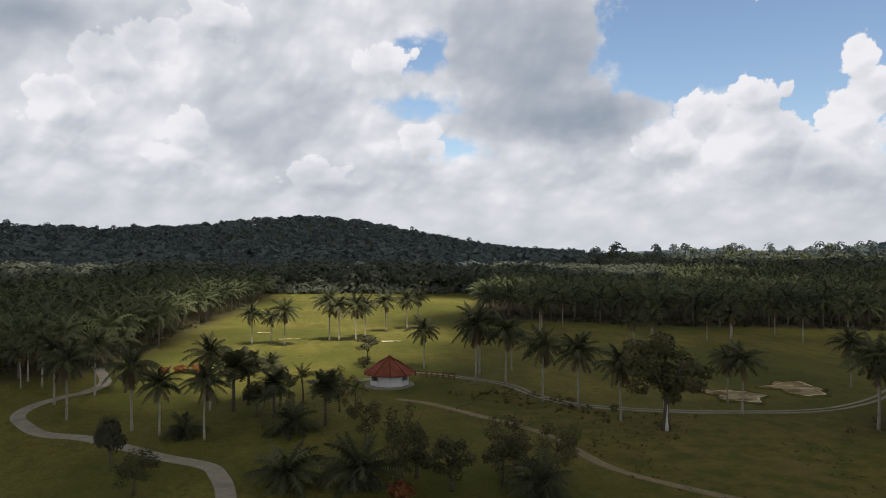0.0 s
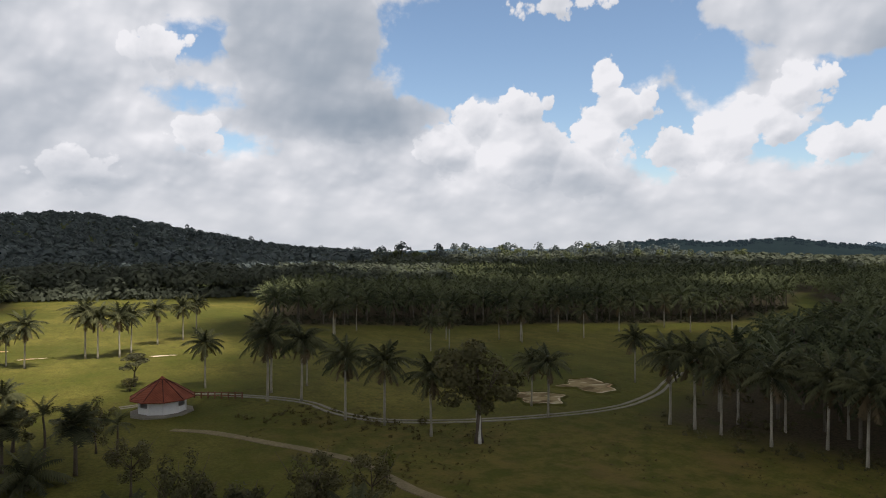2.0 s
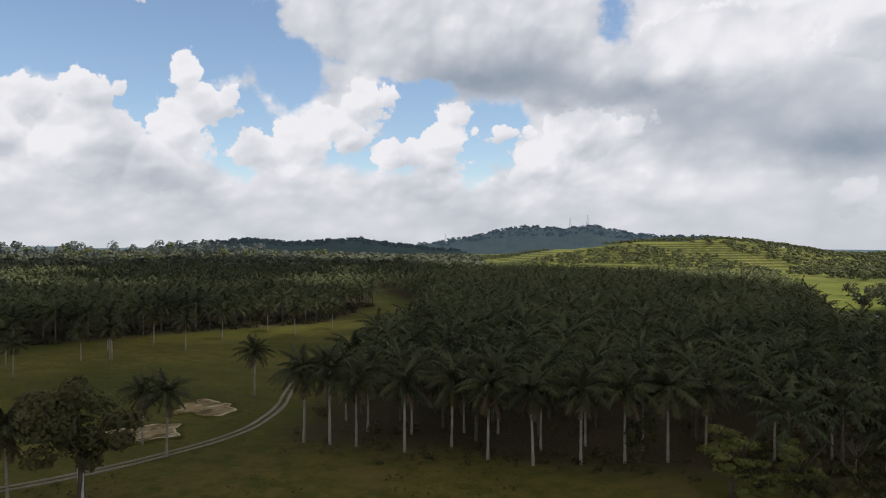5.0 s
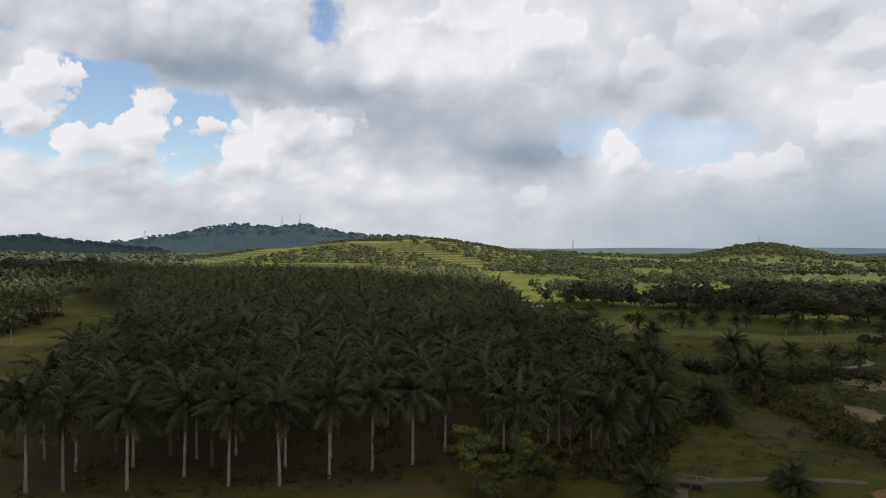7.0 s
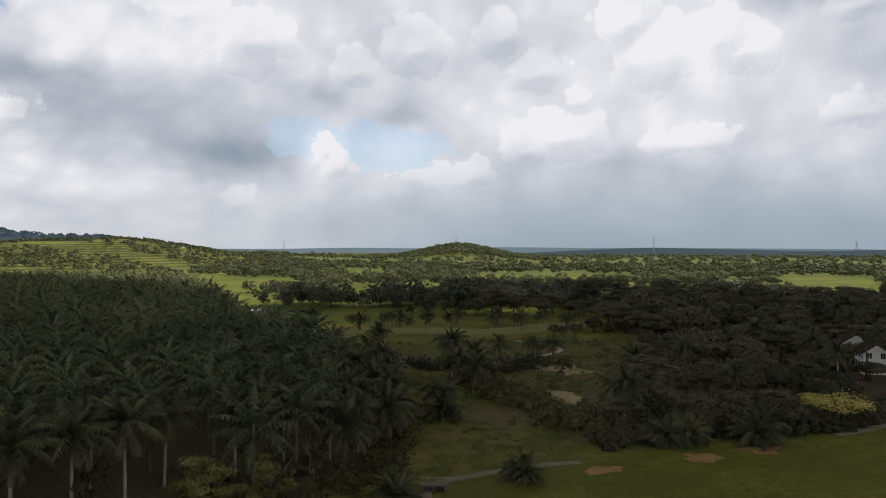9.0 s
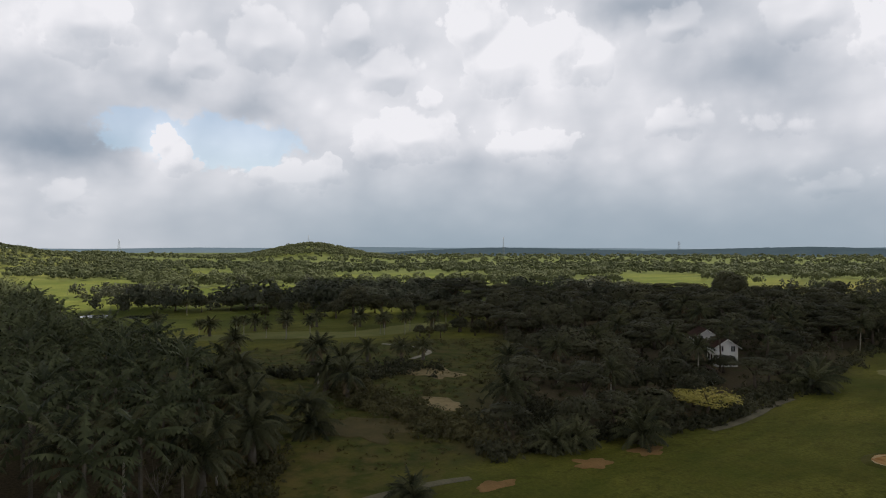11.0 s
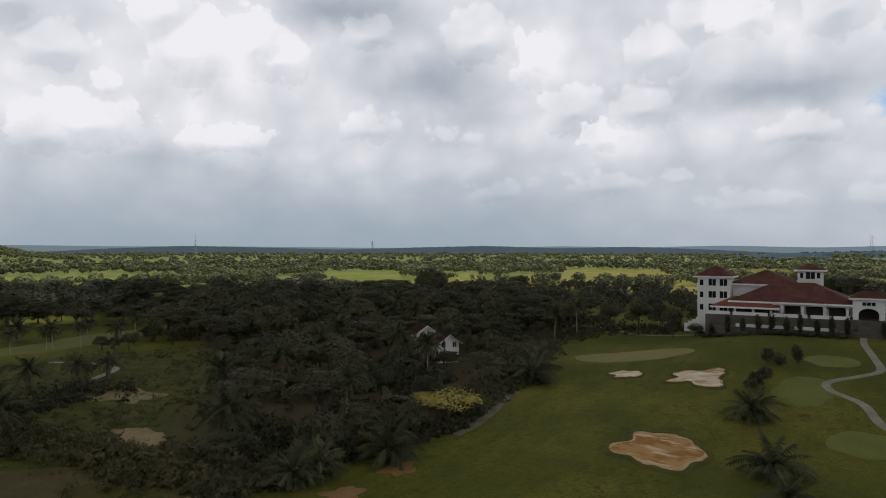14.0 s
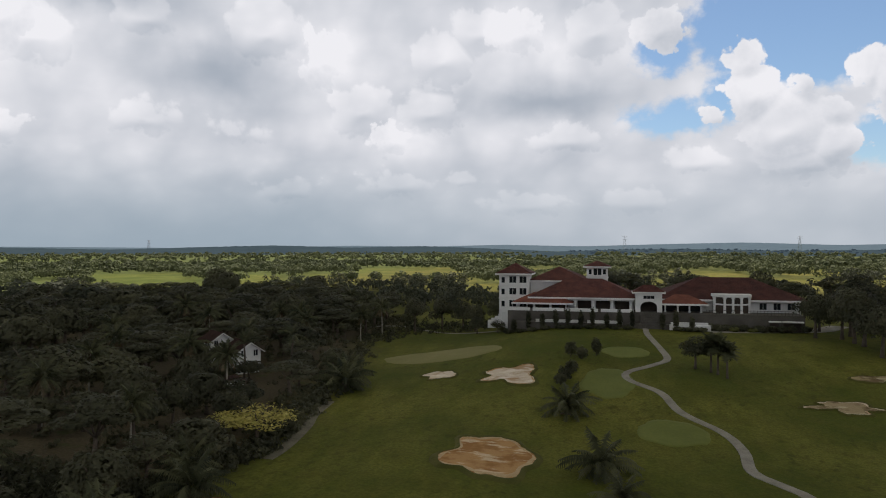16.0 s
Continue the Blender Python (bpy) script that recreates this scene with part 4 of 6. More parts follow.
def woods(count, az0, az1, d0, d1, seed, mat, low, high, shapes=None, power=1.0, test=None, label="dark rainforest canopy"):
    x, y = polar(count, az0, az1, d0, d1, seed, power)
    if test is not None:
        keep = test(x, y)
        x, y = x[keep], y[keep]
    rng = np.random.default_rng(seed + 1)
    return scatter("woodland", shapes or WOOD_FAR, x, y, rng.uniform(low, high, len(x)) ** 1.0, mat, label, "woods")


def patchy(scale, level, seed):
    def test(x, y):
        v = np.array([noise.noise(Vector((a * scale, b * scale, seed))) for a, b in zip(x, y)])
        return v > level

    return test


def open_field(test):
    """Keeps trees off the sunlit fairways."""
    def both(x, y):
        a, d = np.degrees(np.arctan2(x, y)) % 360, np.hypot(x, y)
        keep = test(x, y)
        for az, wide, near, far in CLEARINGS:
            wave = 0.5 * np.sin(d * 0.05 + az)
            keep &= (np.abs(a - az + wave) > wide) | (d < near) | (d > far)
        return keep

    return both


woods(520, -26, 21, 350, 430, 21, "wood", 1.2, 2.2, WOOD_NEAR)
woods(560, -26, 21, 420, 660, 20, "hazed_hill_wood", 1.1, 2.0, WOOD_NEAR)
woods(2500, -26, 24, 640, 1600, 22, "hazed_hill_wood", 1.3, 2.6, WOOD_FAR)
woods(150, -26, 24, 900, 1560, 32, "hazed_hill_wood", 1.1, 1.9, EMERGENT)
woods(420, 19, 30, 330, 640, 26, "wood", 1.0, 1.8, WOOD_NEAR)
woods(1400, 20, 66, 600, 1300, 23, "wood", 1.0, 2.0, WOOD_FAR)
woods(110, 24, 52, 780, 1050, 24, "hazed_hill_wood", 1.0, 2.2, EMERGENT)
woods(50, 26, 54, 780, 1000, 37, "wood_light", 1.0, 1.9, EMERGENT)
woods(330, -26, 24, 343, 368, 34, "wood", 0.8, 1.5, WOOD_LOW)
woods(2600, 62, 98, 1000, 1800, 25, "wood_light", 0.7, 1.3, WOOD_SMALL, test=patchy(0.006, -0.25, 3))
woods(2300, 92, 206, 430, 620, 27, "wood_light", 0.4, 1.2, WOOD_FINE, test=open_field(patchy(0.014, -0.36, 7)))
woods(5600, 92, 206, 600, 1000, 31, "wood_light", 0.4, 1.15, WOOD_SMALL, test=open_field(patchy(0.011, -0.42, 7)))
woods(1700, 92, 206, 235, 430, 28, "wood_mid", 0.6, 1.2, CLUMP_TREES, test=open_field(patchy(0.009, 0.06, 9)))
woods(260, 92, 116, 280, 440, 35, "wood_mid", 0.6, 1.1, CLUMP_TREES, test=open_field(patchy(0.02, -0.1, 4)))
woods(3900, 90, 210, 1000, 2300, 29, "wood_light", 0.6, 1.4, WOOD_SMALL, power=0.8, test=open_field(patchy(0.006, -0.3, 5)))
woods(1300, 105, 120, 1290, 1640, 30, "wood_light", 0.7, 1.2, WOOD_SMALL)
woods(240, 95, 136, 285, 350, 36, "wood_mid", 0.7, 1.6, WOOD_NEAR, test=open_field(patchy(0.012, -0.22, 3)), label="dark belt of broad trees beyond the fairways")
woods(60, 130, 206, 640, 1000, 33, "wood_light", 0.8, 1.3, EMERGENT, test=open_field(patchy(0.004, -0.2, 6)))


# ---- unseen clouds overhead, placed to throw shade on the course and the wooded hill ----
def cloud_over(shades, alt, label):
    """A flat-bottomed cloud whose shade falls on the given circles of the plan: x, y, radius."""
    bm = bmesh.new()
    for k, (x, y, r) in enumerate(shades):
        mid = Vector((x, y, 0)) + SUN_WAY * (alt / SUN_WAY.z)
        got = bmesh.ops.create_icosphere(bm, subdivisions=3, radius=1.0)["verts"]
        for v in got:
            p = v.co.copy()
            rough = 1 + 0.22 * noise.noise(p * 2.3 + Vector((k * 3.1, 0, 0))) + 0.10 * noise.noise(p * 6.0)
            v.co = mid + Vector((p.x * r * rough, p.y * r * rough, p.z * r * rough * (0.32 if p.z > 0 else 0.06)))
    return tagged(part("cloud", bm, "cloud"), label, "cloud", kind="structure")


def cloud_look():
    mat = bpy.data.materials.new("cloud mist")
    mat.use_nodes = True
    mat.node_tree.nodes.clear()
    n = Nodes(mat.node_tree)
    a, b, c = n.add("ShaderNodeBsdfDiffuse"), n.add("ShaderNodeBsdfTranslucent"), n.add("ShaderNodeMixShader")
    a.inputs[0].default_value = b.inputs[0].default_value = rgb(0.92, 0.92, 0.93)
    c.inputs[0].default_value = 0.5
    n.put(c.inputs[1], a.outputs[0])
    n.put(c.inputs[2], b.outputs[0])
    n.put(n.add("ShaderNodeOutputMaterial").inputs[0], c.outputs[0])
    return mat


M["cloud"] = cloud_look()
cloud_over(((130, -270, 66), (90, -300, 56), (190, -270, 56), (165, -320, 44), (60, -260, 56), (300, -90, 38), (262, -150, 34), (350, -100, 40), (245, -60, 34), (215, -118, 40), (290, -190, 46), (340, -210, 40), (70, -75, 150), (62, 38, 62), (152, 37, 99), (150, -138, 100), (296, -22, 32), (330, -150, 36), (-10, -150, 150), (-50, -30, 70), (235, 62, 84), (335, 115, 98), (450, 190, 110), (106, 96, 66), (98, 150, 40), (66, 80, 50), (28, 75, 54), (-16, 68, 40), (-72, 92, 40), (-120, 20, 90)), 900, "thick grey cloud, unseen, placed to shade the course")
cloud_over(((62, 128, 28), (82, 152, 34), (62, 165, 22), (76, 196, 28), (100, 220, 34), (150, 194, 36), (205, 172, 36), (150, 250, 56), (118, 224, 50), (212, 215, 50), (-85, 150, 50), (-72, 205, 36), (-46, 176, 26), (-42, 120, 20), (-62, 122, 22), (66, 206, 34), (40, 140, 18), (-46, 245, 26), (-38, 310, 34), (-130, 265, 72), (310, 330, 92), (480, 440, 150), (-10, 960, 470), (60, 1400, 560), (-360, 850, 430), (260, 640, 165), (-620, 1100, 380), (50, 395, 56), (-25, 420, 74), (-70, 330, 40), (110, 330, 50)), 900, "thick grey cloud, unseen, placed to shade the wooded hill")

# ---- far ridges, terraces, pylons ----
# aerial haze put into the ridges as a bluish glow, though nothing there shines
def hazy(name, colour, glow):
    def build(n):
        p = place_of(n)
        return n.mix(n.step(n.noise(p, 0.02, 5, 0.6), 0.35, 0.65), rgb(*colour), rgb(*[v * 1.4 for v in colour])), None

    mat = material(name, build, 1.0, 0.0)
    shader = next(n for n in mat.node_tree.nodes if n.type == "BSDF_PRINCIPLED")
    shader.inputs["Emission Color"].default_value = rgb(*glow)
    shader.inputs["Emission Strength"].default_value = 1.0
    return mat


M["ridge"] = hazy("distant ridge with blue haze glow", (0.018, 0.026, 0.026), (0.029, 0.042, 0.062))
M["ridge_near"] = hazy("dark green ridge with blue haze glow", (0.007, 0.011, 0.010), (0.017, 0.025, 0.033))
M["ridge_far"] = hazy("distant ridge with pale haze glow", (0.03, 0.04, 0.045), (0.090, 0.122, 0.155))


def ridge(az0, az1, far, tops, mat, label, ragged=4.0):
    """A rounded ridge between two headings; tops: height above the ground at even steps."""
    count, rows = 300, 13
    s = np.linspace(0, 1, count)
    crest = np.interp(s, np.linspace(0, 1, len(tops)), tops)
    for _ in range(12):
        crest[1:-1] = (crest[:-2] + 2 * crest[1:-1] + crest[2:]) / 4
    rng = np.random.default_rng(int(far))
    verts = []
    for j in range(rows):
        v = j / (rows - 1)
        d = far + (v - 0.5) * far * 0.30
        h = crest * math.sin(math.pi * v) + (rng.normal(0, ragged * 0.2, count) if 0 < j < rows - 1 else 0.0) + rng.normal(0, 0.1, count)
        a = np.radians(az0 + (az1 - az0) * s)
        verts.append(np.stack([np.sin(a) * d, np.cos(a) * d, h - 3.0], -1))
    i = np.arange(rows - 1)[:, None] * count + np.arange(count - 1)[None]
    quads = np.stack([i, i + 1, i + count + 1, i + count], -1).reshape(-1, 4)
    mesh = raw("backdrop", np.concatenate(verts), quads, mat, True)
    if ragged >= 2.0:
        pick = rng.integers(0, count, 600)
        v = rng.uniform(0.22, 0.52, 600)
        d = far + (v - 0.5) * far * 0.30
        a = np.radians(az0 + (az1 - az0) * (s[pick] + rng.uniform(-0.5, 0.5, 600) / count))
        tall = crest[pick]
        keep = tall > 16
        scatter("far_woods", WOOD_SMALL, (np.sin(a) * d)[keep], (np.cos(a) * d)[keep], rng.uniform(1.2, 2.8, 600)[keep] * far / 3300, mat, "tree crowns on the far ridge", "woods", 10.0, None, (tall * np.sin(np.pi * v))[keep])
    return tagged(new("backdrop", mesh), label, "hills", kind="structure")


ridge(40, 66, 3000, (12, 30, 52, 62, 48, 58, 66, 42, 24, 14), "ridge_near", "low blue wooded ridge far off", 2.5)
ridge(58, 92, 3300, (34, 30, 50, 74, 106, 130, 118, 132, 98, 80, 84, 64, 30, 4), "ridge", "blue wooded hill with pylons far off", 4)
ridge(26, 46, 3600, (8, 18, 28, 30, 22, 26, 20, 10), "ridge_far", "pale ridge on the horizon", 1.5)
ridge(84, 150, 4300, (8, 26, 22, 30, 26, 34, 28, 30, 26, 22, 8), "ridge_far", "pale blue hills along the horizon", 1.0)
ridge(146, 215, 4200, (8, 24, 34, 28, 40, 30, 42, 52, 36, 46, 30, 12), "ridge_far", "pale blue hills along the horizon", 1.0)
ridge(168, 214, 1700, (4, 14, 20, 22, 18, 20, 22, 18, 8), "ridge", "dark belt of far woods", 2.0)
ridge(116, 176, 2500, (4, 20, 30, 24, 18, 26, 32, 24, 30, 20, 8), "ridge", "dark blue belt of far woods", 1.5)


def terraces():
    """A hillside cut into planting terraces, each a real step."""
    na, nd = 140, 220
    a, d = np.meshgrid(np.linspace(62, 100, na), np.linspace(600, 1150, nd), indexing="ij")
    x, y = np.sin(np.radians(a)) * d, np.cos(np.radians(a)) * d
    h = 27 * np.exp(-((a - 77) / 7.5) ** 2 / 2 - ((d - 900) / 130) ** 2 / 2) + 22 * np.exp(-((a - 87) / 5.5) ** 2 / 2 - ((d - 930) / 140) ** 2 / 2)
    h = h + 1.2 * np.sin(a * 0.9) * np.exp(-((d - 880) / 200) ** 2)
    step = 2.4
    low = np.floor(h / step)
    h = step * (low + ease((h / step - low - 0.55) / 0.45)) - 1.5
    h = np.maximum(h, -2.5)
    i = np.arange(na - 1)[:, None] * nd + np.arange(nd - 1)[None]
    quads = np.stack([i, i + 1, i + nd + 1, i + nd], -1).reshape(-1, 4)
    mesh = raw("terraced_hill", np.stack([x, y, h + height(x, y)], -1).reshape(-1, 3), quads, "terrace")
    mesh.materials.append(M["bank"])
    up = np.empty(len(mesh.polygons) * 3, np.float32)
    mesh.polygons.foreach_get("normal", up)
    mesh.polygons.foreach_set("material_index", (np.abs(up.reshape(-1, 3)[:, 2]) < 0.955).astype(np.int32))
    tagged(new("terraced_hill", mesh), "sunlit green hillside cut into planting terraces", "hillside", kind="structure")

    def top(px, py):
        aa, dd = np.degrees(np.arctan2(px, py)), np.hypot(px, py)
        hh = 27 * np.exp(-((aa - 77) / 7.5) ** 2 / 2 - ((dd - 900) / 130) ** 2 / 2) + 22 * np.exp(-((aa - 87) / 5.5) ** 2 / 2 - ((dd - 930) / 140) ** 2 / 2)
        return hh

    return top


M["terrace"] = plain("young plantation grass", (0.085, 0.105, 0.025), (0.165, 0.165, 0.050), 0.06, 0.95, 0.1, 0.4, 0.5)
M["bank"] = plain("cut earth bank with scrub", (0.040, 0.055, 0.016), (0.095, 0.090, 0.036), 0.1, 0.95, 0.1, 0.4, 0.4)
TERRACE_TOP = terraces()


def terrace_trees():
    x, y = polar(3800, 64, 99, 640, 1060, 77)
    a = np.degrees(np.arctan2(x, y))
    patch = patchy(0.009, 0.08, 2)(x, y) | (a > 86 + 4 * np.sin(x * 0.02))
    x, y = x[patch], y[patch]
    rng = np.random.default_rng(3)
    size = rng.uniform(0.35, 0.75, len(x))
    z = TERRACE_TOP(x, y)
    shapes = WOOD_SMALL
    made = scatter("hillside_trees", shapes, x, y, size, "wood_light", "young palms and shrubs on the terraces", "trees")
    co = np.empty(len(made.data.vertices) * 3, np.float32)
    made.data.vertices.foreach_get("co", co)
    co = co.reshape(-1, 3)
    aa, dd = np.degrees(np.arctan2(co[:, 0], co[:, 1])), np.hypot(co[:, 0], co[:, 1])
    co[:, 2] += TERRACE_TOP(co[:, 0], co[:, 1]) - 2.0
    made.data.vertices.foreach_set("co", co.ravel())
    made.data.update()


terrace_trees()


def pylon(x, y, z, tall, wide, label="steel lattice power pylon on the horizon", arms=3):
    ob = empty("pylon", x, y, z, label, "pylon", "pylons")
    bm = bmesh.new()
    r = wide * 0.032
    for sx, sy in ((-1, -1), (1, -1), (1, 1), (-1, 1)):
        tube(bm, (((sx * wide / 2, sy * wide / 2, 0), r), ((sx * wide * 0.1, sy * wide * 0.1, tall), r * 0.8)), 4)
    for k in range(6):
        s0, s1 = k / 6, (k + 1) / 6
        for sx, sy, tx, ty in ((-1, -1, 1, -1), (1, -1, 1, 1), (1, 1, -1, 1), (-1, 1, -1, -1)):
            w0, w1 = wide / 2 * (1 - 0.8 * s0), wide / 2 * (1 - 0.8 * s1)
            tube(bm, (((sx * w0, sy * w0, tall * s0), r * 0.6), ((tx * w1, ty * w1, tall * s1), r * 0.6)), 4)
    part("lattice", bm, "steel", ob)
    for k in range(arms):
        bm = bmesh.new()
        tube(bm, (((-wide * 0.75, 0, tall * (0.74 + 0.1 * k)), r * 0.7), ((0, 0, tall * (0.77 + 0.1 * k)), r), ((wide * 0.75, 0, tall * (0.74 + 0.1 * k)), r * 0.7)), 4)
        part("arm", bm, "steel", ob)


# steel grey paled towards blue, putting the distance haze into its colour
M["steel"] = plain("galvanised steel paled for haze", (0.30, 0.33, 0.37), (0.42, 0.45, 0.49), 0.4, 0.6, 0.4, 0.1, 0.01, 0.4)
for az, far, tall, base in ((64.2, 2914, 45, 40), (74.5, 3260, 46, 128), (75.9, 3260, 48, 132), (90.4, 2605, 48, 5), (98.3, 2701, 48, 8), (142.5, 2598, 48, 0), (180.3, 1986, 48, 8), (193.2, 2278, 48, 8)):
    pylon(math.sin(radians(az)) * far, math.cos(radians(az)) * far, base, tall, 10)
pylon(math.sin(radians(111.9)) * 1500, math.cos(radians(111.9)) * 1500, 28, 24, 4, "slim mast on a wooded hill", 1)
pylon(math.sin(radians(127.8)) * 1300, math.cos(radians(127.8)) * 1300, 0, 46, 3.6, "slim telecom mast beyond the fields", 1)


# ---- broadleaf trees ----
def limb_mesh(tall, r, mat, stems=1, spread=1.0, bare=False, limbs=True):
    bm = bmesh.new()
    for s in range(stems):
        a = s * 6.283 / max(1, stems) + random.uniform(0, 1)
        foot = Vector((0.25 * math.cos(a), 0.25 * math.sin(a), -0.15)) if stems > 1 else Vector((0, 0, -0.15))
        fork = Vector((random.uniform(-0.2, 0.2), random.uniform(-0.2, 0.2), tall * (0.42 if not bare else 0.35)))
        tube(bm, ((foot, r * 1.5), (foot * 0.4 + Vector((0, 0, tall * 0.12)), r * 1.05), (fork, r * 0.75)), 8)
        for k in range(0 if not limbs else 5 if not bare else 9):
            b = k * 6.283 / 5 + random.uniform(-0.5, 0.5)
            out = spread * tall * random.uniform(0.18, 0.34)
            mid = fork + Vector((math.cos(b) * out * 0.5, math.sin(b) * out * 0.5, tall * random.uniform(0.14, 0.24)))
            end = fork + Vector((math.cos(b) * out, math.sin(b) * out, tall * random.uniform(0.30, 0.50)))
            tube(bm, ((fork, r * 0.55), (mid, r * 0.36), (end, r * 0.10)), 5)
            if bare:
                for _ in range(3):
                    tip = mid + Vector((random.uniform(-1, 1), random.uniform(-1, 1), random.uniform(0.2, 1.2)))
                    tube(bm, ((mid, r * 0.25), (tip, r * 0.06)), 4)
    mesh = bpy.data.meshes.new("trunk")
    bm.to_mesh(mesh)
    bm.free()
    mesh.materials.append(M[mat])
    return mesh


def dome_crown(domes, leaf):
    """A crown of several leafy domes: x, y, z, radius, flatness; leaves face outward."""
    all_v, all_q, base = [], [], 0
    for x, y, z, r, flat in domes:
        v, q = far_crown(int(95 * r * r * (0.75 + 0.25 * flat)), leaf * 4.1 / r)
        all_v.append((v - (0, 0, 4.2)) * (r / 4.1, r / 4.1, r * flat / 3.1) + (x, y, z))
        all_q.append(q + base)
        base += len(v)
    return np.concatenate(all_v), np.concatenate(all_q)


def dome_plan(kind):
    """Where the domes of a crown sit, for a tree of height 9."""
    rng = random.uniform
    if kind == "umbrella":
        turn = rng(0, 6)
        return [(0.4, 0, 7.4, 2.5, 0.42)] + [(math.cos(turn + a * 1.13) * rng(1.6, 2.7), math.sin(turn + a * 1.13) * rng(1.6, 2.7), rng(4.9, 6.9), rng(1.6, 2.2), rng(0.34, 0.46)) for a in range(6)]
    turn = rng(0, 6)
    return [(rng(-0.4, 0.4), rng(-0.4, 0.4), 5.6, 2.9, 1.0)] + [(math.cos(turn + a * 1.3) * rng(1.5, 2.2), math.sin(turn + a * 1.3) * rng(1.5, 2.2), rng(3.3, 5.6), rng(1.6, 2.2), rng(0.8, 1.0)) for a in range(5)]


def tree_kind(kind, k):
    """A tree of nominal height 9 and crown width about 8."""
    random.seed(hash_of(kind) * 3 + k)
    spec = {
        "dark": ("broadleaf_tree", "dark green broadleaf tree with a dense uneven crown", "leaf", "bark"),
        "fine": ("broadleaf_tree", "large dark tree with dense fine foliage", "leaf", "bark"),
        "umbrella": ("rain_tree", "spreading tree with flat layered dark crown", "leaf", "bark"),
        "mid": ("broadleaf_tree", "green broadleaf tree with loose rounded crown", "leaf_mid", "bark", 2000, 3.2, 3.7, 0.24, 5.1, 0.05, 18),
        "sparse": ("sapling_tree", "slender tree with sparse green leaves", "leaf_mid", "bark", 2200, 2.6, 3.7, 0.15, 5.1, 0.15, 22),
        "bright": ("light_green_tree", "young tree with light green layered leaves", "leaf_bright", "bark", 2600, 3.2, 3.6, 0.20, 5.0, 0.6, 20),
        "yellow": ("yellow_flowering_tree", "spreading tree with yellow green foliage", "leaf_yellow", "bark", 1900, 4.5, 2.2, 0.24, 5.8, 0.5, 60),
        "white": ("white_trunk_tree", "large dark tree with whitish multiple trunk beside the path", "leaf_mid", "pale_bark", 4200, 3.6, 3.7, 0.20, 6.2, 0.25, 30),
    }[kind]
    name, label, leaf, bark = spec[:4]
    ob = empty(name, 0, 0, 0, label, "tree")
    if kind == "white":
        hook(new("trunk", limb_mesh(7.4, 0.13, bark, 4, 1.0, False, False)), ob)
        tagged(hook(new("limb", limb_mesh(9.0, 0.16, "bark", 2)), ob), "dark limbs inside the crown")
    else:
        hook(new("trunk", limb_mesh(9.0, 0.24 if kind != "sparse" else 0.12, bark)), ob)
    if kind in ("dark", "umbrella", "fine"):
        hook(new("crown", raw("crown", *dome_crown(dome_plan(kind), 0.25 if kind != "fine" else 0.20), leaf)), ob)
        return ob
    count, rx, rz, size, zc, flat, clumps = spec[4:]
    hook(new("crown", raw("crown", *leaf_ball(count, rx, rz, size, zc, flat, clumps, 0.68 if kind in ("white", "sparse", "mid", "bright") else 0.85), leaf)), ob)
    return ob


def tree(kind, x, y, tall, width=None, variants=3, group=""):
    k = COUNT.get("tree " + kind, 0)
    COUNT["tree " + kind] = k + 1
    key = ("tree " + kind, k % variants)
    spin = random.Random(k * 13 + hash_of(kind)).uniform(0, 360)
    wide = (width / 7.6 if width else tall / 9.0)
    where, size = pose(x, y, h_at(x, y) - 0.05, 0, 0, spin), Vector((wide, wide, tall / 9.0))
    if key not in MADE:
        ob = tree_kind(kind, key[1])
        MADE[key] = (ob, size)
        ob.matrix_basis = where @ Matrix.Diagonal((*size, 1))
        return tagged(ob, group=group)
    ob, first = MADE[key]
    ratio = [a / b for a, b in zip(size, first)]
    return tagged(copy_thing(ob, where @ Matrix.Diagonal((*ratio, 1))), group=group)


tree("white", 45.7, 77.5, 11.8, 11.6, 1)
for kind, x, y, tall, wide in (("sparse", 9.8, 61.5, 9.0, 6.6), ("sparse", 19.7, 62.5, 7.6, 8), ("mid", 14.6, 62, 5.6, 6), ("dark", -18.5, 77.6, 5.6, 3.4), ("sparse", -13.9, 66.6, 4.4, 7.5),
                               ("umbrella", 14.5, 133.7, 6.1, 5), ("mid", 13.6, 130.5, 2.8, 4), ("mid", 22, 66, 4.4, 6), ("mid", -1.5, 101, 5.6, 6), ("dark", -4.5, 95, 5.0, 4.6), ("sparse", 8.3, 78, 6.0, 7), ("mid", 12, 66, 5.0, 6), ("sparse", 25.5, 63, 6.4, 7),
                               ("sparse", 6.5, 95, 6.4, 7), ("bright", 74.4, 23.7, 7.6, 8), ("bright", 72.8, 21.2, 4.2, 6), ("bright", 75.5, 18.2, 7.0, 6.4), ("mid", 74.2, 16.4, 4.0, 5), ("bright", 30.4, 70.5, 4.2, 2.6), ("mid", 81, 33.5, 6.0, 5), ("mid", 85, 22, 4.5, 5)):
    tree(kind, x, y, tall, wide, 3, "small trees on the course")
tree("fine", 25, -109.6, 6.0, 6.6, 3)
tree("yellow", 81.0, -62.2, 5.0, 8.6, 1)
tree("umbrella", 244, -132, 13.6, 19, 3)
tree("dark", 248, -89, 12, 13)
tree("umbrella", 237, -151, 11.4, 13)
tree("dark", 201, -250, 16, 15)
tree("dark", 193, -243, 14, 13)


